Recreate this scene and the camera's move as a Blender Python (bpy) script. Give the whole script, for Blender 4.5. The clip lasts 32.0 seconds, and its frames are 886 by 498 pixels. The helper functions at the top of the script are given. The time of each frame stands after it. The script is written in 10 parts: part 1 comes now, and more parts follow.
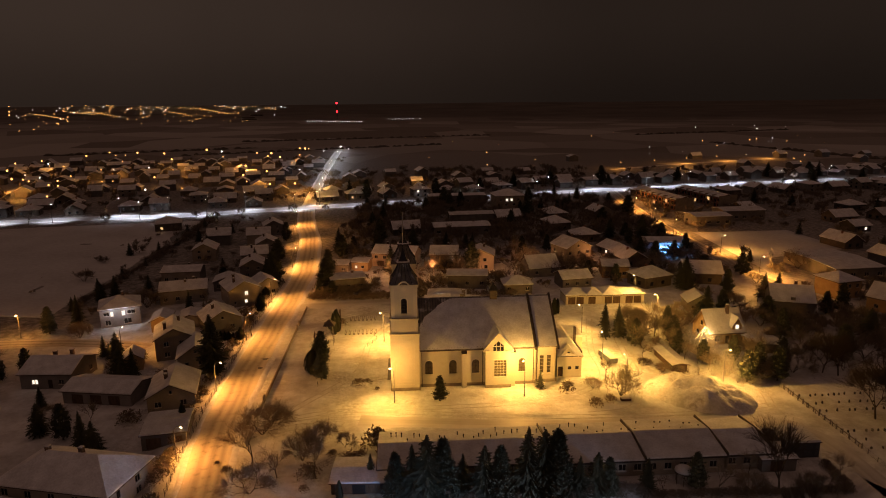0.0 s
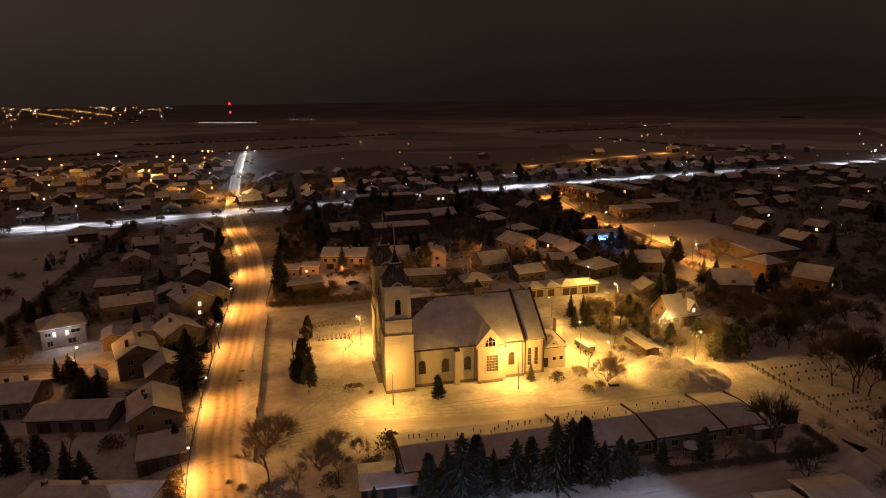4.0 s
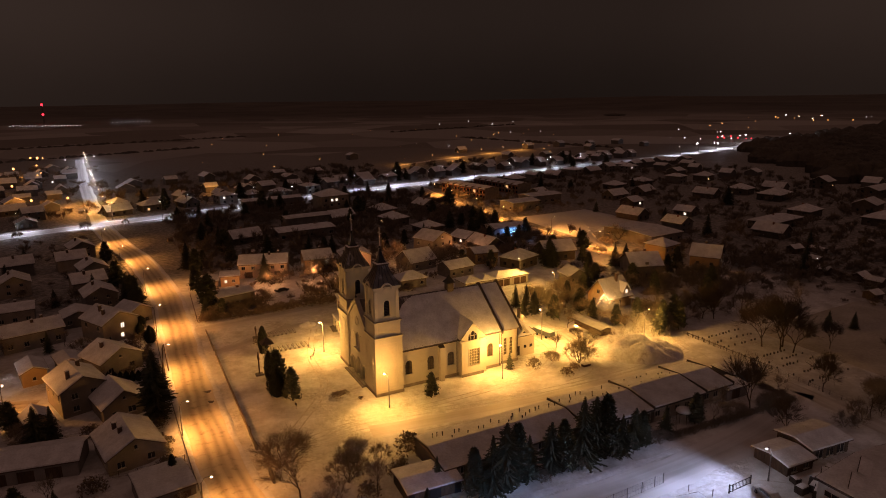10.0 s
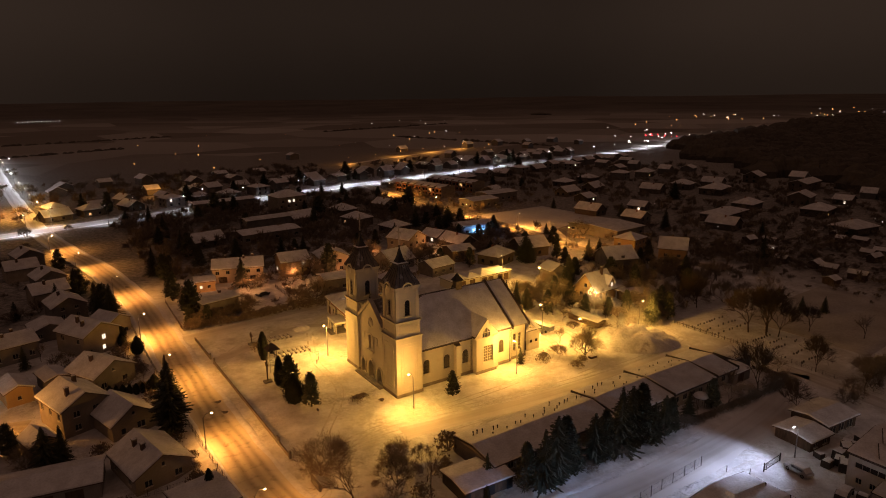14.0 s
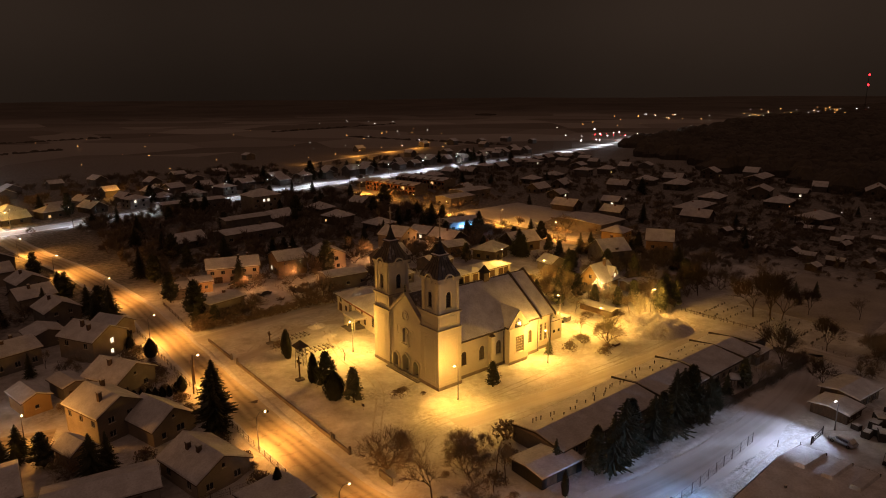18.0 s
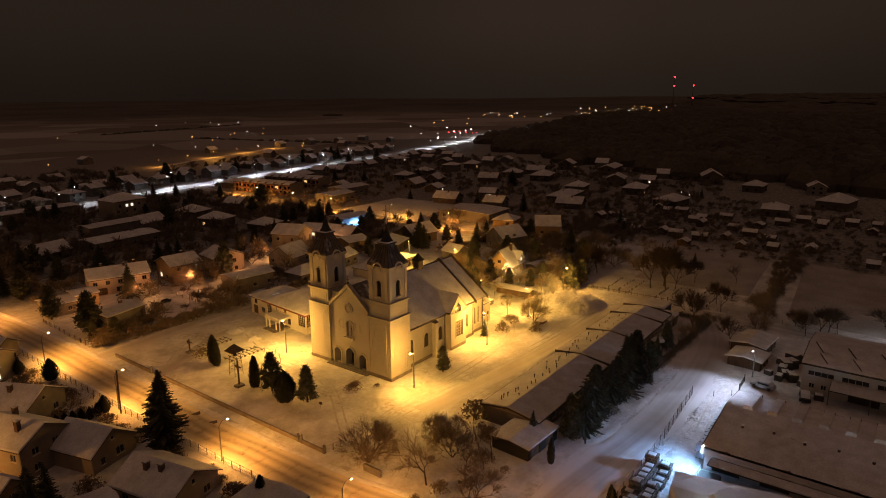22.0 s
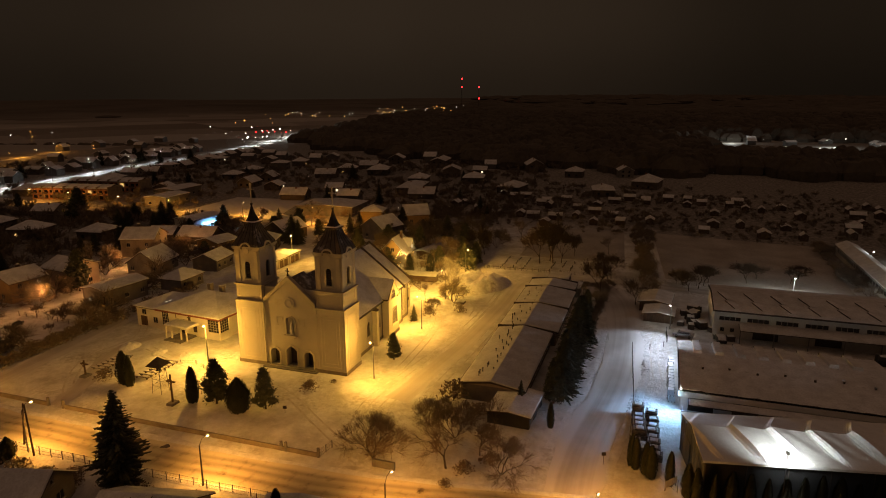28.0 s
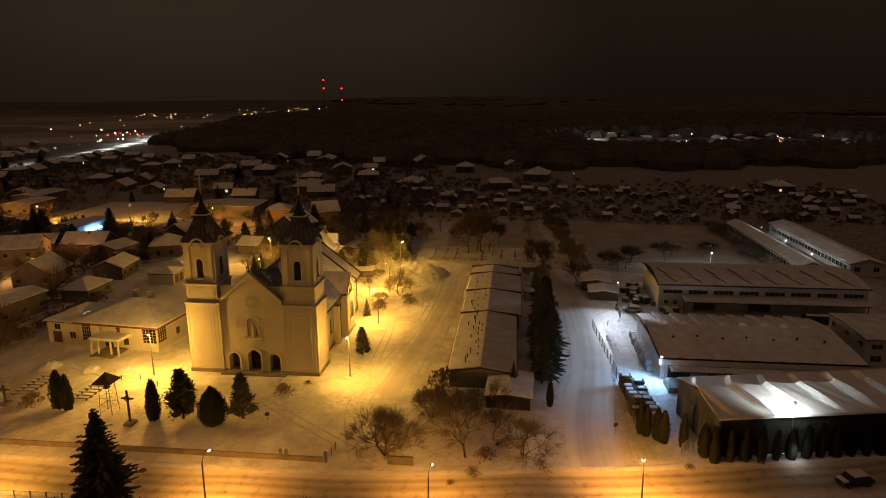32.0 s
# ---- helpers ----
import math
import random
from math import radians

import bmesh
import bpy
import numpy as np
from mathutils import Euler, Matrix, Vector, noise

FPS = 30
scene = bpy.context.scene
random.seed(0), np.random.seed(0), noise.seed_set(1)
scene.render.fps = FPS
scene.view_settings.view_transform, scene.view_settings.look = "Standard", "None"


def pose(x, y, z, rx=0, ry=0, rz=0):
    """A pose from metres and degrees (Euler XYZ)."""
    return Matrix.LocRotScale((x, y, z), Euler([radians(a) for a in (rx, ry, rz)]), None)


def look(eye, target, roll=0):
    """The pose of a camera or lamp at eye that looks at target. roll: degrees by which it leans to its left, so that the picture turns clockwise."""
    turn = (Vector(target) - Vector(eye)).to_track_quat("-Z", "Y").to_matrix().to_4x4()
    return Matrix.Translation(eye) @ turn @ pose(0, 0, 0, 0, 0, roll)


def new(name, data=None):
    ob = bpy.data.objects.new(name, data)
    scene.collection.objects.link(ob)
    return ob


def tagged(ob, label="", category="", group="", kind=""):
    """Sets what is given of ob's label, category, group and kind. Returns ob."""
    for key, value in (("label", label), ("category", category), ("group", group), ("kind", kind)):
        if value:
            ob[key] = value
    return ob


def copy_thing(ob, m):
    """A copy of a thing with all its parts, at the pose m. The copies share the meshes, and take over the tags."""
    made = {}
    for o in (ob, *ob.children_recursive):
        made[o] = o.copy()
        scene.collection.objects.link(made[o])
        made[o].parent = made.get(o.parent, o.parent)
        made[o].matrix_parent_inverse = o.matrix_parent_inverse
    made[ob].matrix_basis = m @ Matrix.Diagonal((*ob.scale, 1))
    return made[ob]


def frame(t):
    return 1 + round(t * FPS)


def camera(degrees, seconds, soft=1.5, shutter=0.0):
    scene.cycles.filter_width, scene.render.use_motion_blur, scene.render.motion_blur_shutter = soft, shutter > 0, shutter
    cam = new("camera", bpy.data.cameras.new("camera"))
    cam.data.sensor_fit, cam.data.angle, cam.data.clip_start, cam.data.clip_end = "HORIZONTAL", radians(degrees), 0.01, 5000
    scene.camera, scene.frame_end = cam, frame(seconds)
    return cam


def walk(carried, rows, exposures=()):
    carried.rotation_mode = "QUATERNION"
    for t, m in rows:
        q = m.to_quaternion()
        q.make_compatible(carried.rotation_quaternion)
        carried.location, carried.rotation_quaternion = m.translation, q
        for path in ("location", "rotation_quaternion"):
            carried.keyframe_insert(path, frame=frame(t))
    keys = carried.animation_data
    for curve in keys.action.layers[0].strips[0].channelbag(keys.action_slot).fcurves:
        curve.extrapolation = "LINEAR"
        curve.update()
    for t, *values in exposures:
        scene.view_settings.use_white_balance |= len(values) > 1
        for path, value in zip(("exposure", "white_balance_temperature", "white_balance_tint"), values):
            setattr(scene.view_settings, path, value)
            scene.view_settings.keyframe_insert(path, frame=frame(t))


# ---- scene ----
cam = camera(69.2, 32.0, soft=1.0)
METRES, EYE, TILT, LEAN, TURN = 160.0, 61.9, -13.2, 0.5, -3.5
ROWS = [
    (0.0, 0.0, 0.0, 0.0, 0.0, 0.0, 0.0),
    (0.5, -0.0152, -0.0002, 0.0003, -1.14, -0.02, 0.3),
    (1.0, -0.0308, -0.0002, 0.0004, -2.23, -0.03, 0.59),
    (1.5, -0.0463, 0.0002, 0.0007, -3.32, -0.05, 0.87),
    (2.0, -0.0618, 0.0008, 0.0008, -4.45, -0.07, 1.16),
    (2.5, -0.0771, 0.0017, 0.0009, -5.59, -0.1, 1.44),
    (3.0, -0.0923, 0.003, 0.0011, -6.75, -0.13, 1.73),
    (3.5, -0.1077, 0.0047, 0.0014, -7.91, -0.17, 2.03),
    (5.5, -0.1682, 0.0148, 0.0033, -12.53, -0.35, 3.14),
    (6.0, -0.1832, 0.0182, 0.004, -13.66, -0.41, 3.41),
    (6.5, -0.1979, 0.0218, 0.0043, -14.8, -0.48, 3.7),
    (7.0, -0.2128, 0.0258, 0.0051, -15.94, -0.56, 3.96),
    (7.5, -0.2276, 0.03, 0.0061, -17.08, -0.64, 4.23),
    (8.0, -0.2426, 0.0345, 0.0068, -18.22, -0.72, 4.47),
    (8.5, -0.2573, 0.0391, 0.0077, -19.39, -0.82, 4.73),
    (9.0, -0.2717, 0.0443, 0.0088, -20.58, -0.92, 4.99),
    (9.5, -0.2859, 0.0495, 0.0095, -21.77, -1.02, 5.26),
    (10.0, -0.2998, 0.0549, 0.0103, -22.96, -1.14, 5.5),
    (10.5, -0.3134, 0.0611, 0.0116, -24.13, -1.25, 5.73),
    (11.0, -0.3268, 0.0672, 0.0127, -25.29, -1.39, 5.98),
    (11.5, -0.3402, 0.0735, 0.0142, -26.47, -1.52, 6.21),
    (12.0, -0.3534, 0.0802, 0.0156, -27.63, -1.65, 6.47),
    (12.5, -0.3664, 0.0871, 0.017, -28.53, -1.77, 6.65),
    (13.0, -0.3794, 0.0944, 0.0184, -29.18, -1.83, 6.78),
    (13.5, -0.3927, 0.1021, 0.0199, -29.47, -1.87, 6.77),
    (14.0, -0.4059, 0.1098, 0.0212, -29.62, -1.9, 6.75),
    (14.5, -0.4192, 0.1176, 0.0222, -29.74, -1.91, 6.74),
    (15.0, -0.4325, 0.1255, 0.023, -29.91, -1.93, 6.73),
    (15.5, -0.4458, 0.1334, 0.0234, -30.26, -1.96, 6.78),
    (17.5, -0.5003, 0.1689, 0.0245, -33.35, -2.27, 7.31),
    (18.0, -0.513, 0.1782, 0.0244, -34.95, -2.46, 7.63),
    (18.5, -0.5255, 0.1876, 0.0242, -36.8, -2.7, 8.0),
    (19.0, -0.538, 0.1975, 0.0243, -38.61, -2.95, 8.33),
    (19.5, -0.5501, 0.2077, 0.024, -40.37, -3.19, 8.68),
    (20.0, -0.5618, 0.2186, 0.0242, -42.02, -3.41, 8.98),
    (20.5, -0.5732, 0.2299, 0.0243, -43.69, -3.65, 9.25),
    (21.0, -0.584, 0.2415, 0.0244, -45.38, -3.91, 9.54),
    (21.5, -0.5942, 0.2531, 0.0245, -47.08, -4.19, 9.83),
    (22.0, -0.604, 0.2649, 0.0249, -48.77, -4.5, 10.09),
    (22.5, -0.613, 0.2772, 0.0249, -50.43, -4.78, 10.33),
    (23.0, -0.6218, 0.2899, 0.0253, -52.05, -5.07, 10.58),
    (23.5, -0.6298, 0.302, 0.0254, -53.52, -5.33, 10.77),
    (24.0, -0.6371, 0.3157, 0.0265, -55.04, -5.61, 10.96),
    (24.5, -0.6444, 0.3295, 0.027, -56.58, -5.91, 11.16),
    (25.0, -0.6516, 0.3439, 0.0275, -58.08, -6.17, 11.32),
    (25.5, -0.6579, 0.3584, 0.0286, -59.57, -6.47, 11.52),
    (27.5, -0.6807, 0.4197, 0.0317, -65.79, -7.65, 12.18),
    (28.0, -0.6852, 0.4355, 0.0325, -67.33, -7.96, 12.31),
    (28.5, -0.6891, 0.4512, 0.0336, -68.9, -8.27, 12.45),
    (29.0, -0.6924, 0.4669, 0.0342, -70.46, -8.59, 12.56),
    (29.5, -0.6951, 0.4827, 0.0343, -72.04, -8.89, 12.69),
    (30.0, -0.6971, 0.4989, 0.0351, -73.65, -9.22, 12.79),
    (30.5, -0.6984, 0.515, 0.036, -75.2, -9.55, 12.92),
    (31.0, -0.6993, 0.5312, 0.0367, -76.75, -9.88, 13.03),
    (31.5, -0.7002, 0.5473, 0.0374, -78.35, -10.21, 13.12),
    (32.0, -0.7006, 0.5633, 0.0379, -79.94, -10.54, 13.18),
]
walk(cam, [(t, pose(0, 0, EYE, TILT, LEAN, TURN) @ pose(METRES * x, METRES * y, METRES * z, 90 + pitch, roll, yaw)) for t, x, y, z, yaw, pitch, roll in ROWS],
     [(0, 0.39, 7070, 18), (3.5, 0.39, 7070, 18), (6, 0.40, 6970, 26), (12, 0.40, 6970, 26), (13.5, 0.45, 7370, 19), (22, 0.47, 7370, 14), (24, 0.47, 7270, 27), (25.5, 0.42, 7370, 26), (28, 0.37, 8220, 4), (32, 0.37, 8220, 4)])

# ---- night sky glow under a closed snow cloud ----
world = bpy.data.worlds.new("night_sky")
scene.world = world
world.use_nodes = True
bg = world.node_tree.nodes["Background"]
wn, wl = world.node_tree.nodes, world.node_tree.links
geo_dir = wn.new("ShaderNodeTexCoord")


def sky_lobe(direction, low, high, amount):
    """Town glow on the cloud towards one bearing."""
    dot = wn.new("ShaderNodeVectorMath")
    dot.operation = "DOT_PRODUCT"
    wl.new(geo_dir.outputs["Generated"], dot.inputs[0])
    dot.inputs[1].default_value = direction
    span = wn.new("ShaderNodeMapRange")
    span.interpolation_type = "SMOOTHSTEP"
    span.inputs["From Min"].default_value, span.inputs["From Max"].default_value = low, high
    span.inputs["To Min"].default_value, span.inputs["To Max"].default_value = amount
    wl.new(dot.outputs["Value"], span.inputs["Value"])
    return span.outputs["Result"]


def sky_math(op, a, b):
    node = wn.new("ShaderNodeMath")
    node.operation = op
    wl.new(a, node.inputs[0])
    if isinstance(b, float):
        node.inputs[1].default_value = b
    else:
        wl.new(b, node.inputs[1])
    return node.outputs["Value"]


cloud = wn.new("ShaderNodeTexNoise")
cloud.inputs["Scale"].default_value, cloud.inputs["Detail"].default_value = 2.2, 4
wl.new(geo_dir.outputs["Generated"], cloud.inputs["Vector"])
sky_sum = sky_math("ADD", sky_lobe((-0.62, 0.78, 0), 0.5, 1.0, (0.70, 1.42)), sky_lobe((0.90, -0.43, 0), 0.3, 1.0, (0.0, -0.22)))
sky_sum = sky_math("ADD", sky_sum, sky_lobe((0.94, 0.33, 0.02), 0.88, 1.0, (0.0, 0.46)))
sky_sum = sky_math("MULTIPLY", sky_sum, sky_lobe((0, 0, 1), -0.02, 0.12, (0.58, 1.0)))
sky_sum = sky_math("MULTIPLY", sky_sum, sky_math("ADD", sky_math("MULTIPLY", cloud.outputs["Fac"], 0.5), 0.75))
bg.inputs["Color"].default_value = (0.0188, 0.0132, 0.0103, 1)
wl.new(sky_sum, bg.inputs["Strength"])

sun_data = bpy.data.lights.new("cloud_glow", "SUN")
sun_data.energy, sun_data.angle, sun_data.color = 0.124, radians(120), (1.0, 0.54, 0.40)
sun = new("cloud_glow", sun_data)
sun.matrix_basis = look((0, 0, 900), (60, 160, 0))

SODIUM, AMBER, COOL, ICE = (1.0, 0.523, 0.103), (1.0, 0.42, 0.085), (0.76, 0.86, 1.0), (0.24, 0.52, 1.0)


def lamp_light(x, y, z, watts, color, size=0.25, name="street_lamp_light"):
    data = bpy.data.lights.new(name, "POINT")
    data.energy, data.color, data.shadow_soft_size = watts, color, size
    ob = new(name, data)
    ob.location = (x, y, z)
    return ob


def spot_light(x, y, z, tx, ty, tz, watts, color, degrees=120, blend=0.8, size=0.2):
    data = bpy.data.lights.new("lamp_spot", "SPOT")
    data.energy, data.color, data.shadow_soft_size = watts, color, size
    data.spot_size, data.spot_blend = radians(degrees), blend
    ob = new("lamp_spot", data)
    ob.matrix_basis = look((x, y, z), (tx, ty, tz))
    return ob


# ---- materials ----
def nodes_of(name):
    m = bpy.data.materials.new(name)
    m.use_nodes = True
    return m, m.node_tree.nodes, m.node_tree.links


def surface(name, a, b, scale=0.6, fine=9.0, rough=0.85, bump=0.25, depth=0.03, metal=0.0, stain=None, vary=0.0, stretch=(1, 1, 1), gloss=0.3):
    """Two colours mixed by a broad and a fine noise, an optional third for stains, a fine relief."""
    m, n, l = nodes_of(name)
    p = n["Principled BSDF"]
    tex = n.new("ShaderNodeTexCoord")
    mp = n.new("ShaderNodeMapping")
    mp.inputs["Scale"].default_value = stretch
    l.new(tex.outputs["Object"], mp.inputs["Vector"])
    broad = n.new("ShaderNodeTexNoise")
    broad.inputs["Scale"].default_value, broad.inputs["Detail"].default_value = scale, 5
    small = n.new("ShaderNodeTexNoise")
    small.inputs["Scale"].default_value, small.inputs["Detail"].default_value = fine, 4
    for t in (broad, small):
        l.new(mp.outputs["Vector"], t.inputs["Vector"])
    both = n.new("ShaderNodeMix")
    both.inputs["Factor"].default_value = 0.4
    l.new(broad.outputs["Fac"], both.inputs["A"])
    l.new(small.outputs["Fac"], both.inputs["B"])
    ramp = n.new("ShaderNodeValToRGB")
    ramp.color_ramp.elements[0].position, ramp.color_ramp.elements[1].position = 0.36, 0.64
    ramp.color_ramp.elements[0].color, ramp.color_ramp.elements[1].color = (*a, 1), (*b, 1)
    l.new(both.outputs["Result"], ramp.inputs["Fac"])
    col = ramp.outputs["Color"]
    if stain:
        colour, size, low, high = stain
        blot = n.new("ShaderNodeTexNoise")
        blot.inputs["Scale"].default_value, blot.inputs["Detail"].default_value, blot.inputs["Roughness"].default_value = size, 6, 0.6
        l.new(mp.outputs["Vector"], blot.inputs["Vector"])
        r2 = n.new("ShaderNodeValToRGB")
        r2.color_ramp.elements[0].position, r2.color_ramp.elements[1].position = low, high
        l.new(blot.outputs["Fac"], r2.inputs["Fac"])
        mix = n.new("ShaderNodeMix")
        mix.data_type = "RGBA"
        l.new(r2.outputs["Color"], mix.inputs["Factor"])
        l.new(col, mix.inputs[6])
        mix.inputs[7].default_value = (*colour, 1)
        col = mix.outputs[2]
    if vary:
        info = n.new("ShaderNodeObjectInfo")
        hsv = n.new("ShaderNodeHueSaturation")
        mr = n.new("ShaderNodeMapRange")
        mr.inputs["To Min"].default_value, mr.inputs["To Max"].default_value = 1 - vary, 1 + vary
        l.new(info.outputs["Random"], mr.inputs["Value"])
        l.new(mr.outputs["Result"], hsv.inputs["Value"])
        l.new(col, hsv.inputs["Color"])
        col = hsv.outputs["Color"]
    l.new(col, p.inputs["Base Color"])
    p.inputs["Roughness"].default_value, p.inputs["Metallic"].default_value = rough, metal
    p.inputs["Specular IOR Level"].default_value = gloss
    if bump:
        bp = n.new("ShaderNodeBump")
        bp.inputs["Strength"].default_value, bp.inputs["Distance"].default_value = bump, depth
        l.new(both.outputs["Result"], bp.inputs["Height"])
        l.new(bp.outputs["Normal"], p.inputs["Normal"])
    return m


def glow(name, color, strength):
    m, n, l = nodes_of(name)
    p = n["Principled BSDF"]
    p.inputs["Base Color"].default_value = (0.1, 0.1, 0.1, 1)
    p.inputs["Emission Color"].default_value, p.inputs["Emission Strength"].default_value = (*color, 1), strength
    m.cycles.emission_sampling = "NONE"
    return m


def track_snow(name, snow, dirt, width, low, high):
    """Driven snow: streaks along the way of travel, in the strip's own metres."""
    m, n, l = nodes_of(name)
    p = n["Principled BSDF"]
    uv = n.new("ShaderNodeUVMap")
    mp = n.new("ShaderNodeMapping")
    mp.inputs["Scale"].default_value = (1.0, 0.018, 1)
    l.new(uv.outputs["UV"], mp.inputs["Vector"])
    streak = n.new("ShaderNodeTexNoise")
    streak.inputs["Scale"].default_value, streak.inputs["Detail"].default_value, streak.inputs["Roughness"].default_value = 0.62, 4, 0.5
    l.new(mp.outputs["Vector"], streak.inputs["Vector"])
    lump = n.new("ShaderNodeTexNoise")
    lump.inputs["Scale"].default_value, lump.inputs["Detail"].default_value = 0.22, 5
    l.new(uv.outputs["UV"], lump.inputs["Vector"])
    both = n.new("ShaderNodeMix")
    both.inputs["Factor"].default_value = 0.28
    l.new(streak.outputs["Fac"], both.inputs["A"])
    l.new(lump.outputs["Fac"], both.inputs["B"])
    sep = n.new("ShaderNodeSeparateXYZ")
    l.new(uv.outputs["UV"], sep.inputs["Vector"])
    middle = n.new("ShaderNodeMapRange")
    middle.interpolation_type = "SMOOTHSTEP"
    middle.inputs["From Min"].default_value, middle.inputs["From Max"].default_value = width * 0.22, width * 0.5
    middle.inputs["To Min"].default_value, middle.inputs["To Max"].default_value = 0.0, 0.24
    ab = n.new("ShaderNodeMath")
    ab.operation = "ABSOLUTE"
    l.new(sep.outputs["X"], ab.inputs[0])
    l.new(ab.outputs["Value"], middle.inputs["Value"])
    add = n.new("ShaderNodeMath")
    l.new(both.outputs["Result"], add.inputs[0])
    l.new(middle.outputs["Result"], add.inputs[1])
    ramp = n.new("ShaderNodeValToRGB")
    ramp.color_ramp.elements[0].position, ramp.color_ramp.elements[1].position = low, high
    ramp.color_ramp.elements[0].color, ramp.color_ramp.elements[1].color = (*dirt, 1), (*snow, 1)
    l.new(add.outputs["Value"], ramp.inputs["Fac"])
    l.new(ramp.outputs["Color"], p.inputs["Base Color"])
    p.inputs["Roughness"].default_value = 0.6
    bp = n.new("ShaderNodeBump")
    bp.inputs["Strength"].default_value, bp.inputs["Distance"].default_value = 0.5, 0.08
    l.new(both.outputs["Result"], bp.inputs["Height"])
    l.new(bp.outputs["Normal"], p.inputs["Normal"])
    return m



def street_snow(name, snow, dirt, half, rut=1.9):
    """A driven street: bright thrown snow at the sides, brown ruts that wander along the middle."""
    m, n, l = nodes_of(name)
    p = n["Principled BSDF"]
    uv = n.new("ShaderNodeUVMap")
    sep = n.new("ShaderNodeSeparateXYZ")
    l.new(uv.outputs["UV"], sep.inputs["Vector"])

    def noise_of(stretch, scale, detail):
        mp = n.new("ShaderNodeMapping")
        mp.inputs["Scale"].default_value = stretch
        l.new(uv.outputs["UV"], mp.inputs["Vector"])
        t = n.new("ShaderNodeTexNoise")
        t.inputs["Scale"].default_value, t.inputs["Detail"].default_value, t.inputs["Roughness"].default_value = scale, detail, 0.6
        l.new(mp.outputs["Vector"], t.inputs["Vector"])
        return t.outputs["Fac"]

    def calc(op, a, b=0.0, c=0.0):
        k = n.new("ShaderNodeMath")
        k.operation = op
        for q, v in enumerate((a, b, c)):
            if isinstance(v, float):
                k.inputs[q].default_value = v
            else:
                l.new(v, k.inputs[q])
        return k.outputs["Value"]

    def step_of(v, a, b, lo, hi):
        k = n.new("ShaderNodeMapRange")
        k.interpolation_type = "SMOOTHSTEP"
        for key, val in (("From Min", a), ("From Max", b), ("To Min", lo), ("To Max", hi)):
            k.inputs[key].default_value = val
        l.new(v, k.inputs["Value"])
        return k.outputs["Result"]
    across = calc("MULTIPLY_ADD", calc("SUBTRACT", noise_of((0.05, 1, 1), 0.045, 2), 0.5), 2.4, sep.outputs["X"])
    lane = step_of(calc("ABSOLUTE", across), half * 0.62, half * 1.12, 1.0, 0.0)
    wheel = step_of(calc("PINGPONG", calc("ADD", across, 20.0 + rut / 4), rut / 2), rut * 0.05, rut * 0.5, 0.0, 1.0)
    streak = noise_of((1.0, 0.012, 1), 1.1, 3)
    lump = noise_of((1, 1, 1), 0.7, 5)
    worn = calc("MULTIPLY", calc("MULTIPLY_ADD", wheel, 0.26, 0.42), lane)
    worn = calc("MULTIPLY", worn, step_of(streak, 0.30, 0.70, 0.84, 1.08))
    worn = calc("MINIMUM", calc("ADD", worn, step_of(lump, 0.5, 0.75, 0.0, 0.3)), 1.0)
    mix = n.new("ShaderNodeMix")
    mix.data_type = "RGBA"
    l.new(worn, mix.inputs["Factor"])
    mix.inputs[6].default_value, mix.inputs[7].default_value = (*snow, 1), (*dirt, 1)
    l.new(mix.outputs[2], p.inputs["Base Color"])
    p.inputs["Roughness"].default_value = 0.7
    bp = n.new("ShaderNodeBump")
    bp.inputs["Strength"].default_value, bp.inputs["Distance"].default_value = 0.7, 0.1
    l.new(calc("SUBTRACT", lump, worn), bp.inputs["Height"])
    l.new(bp.outputs["Normal"], p.inputs["Normal"])
    return m



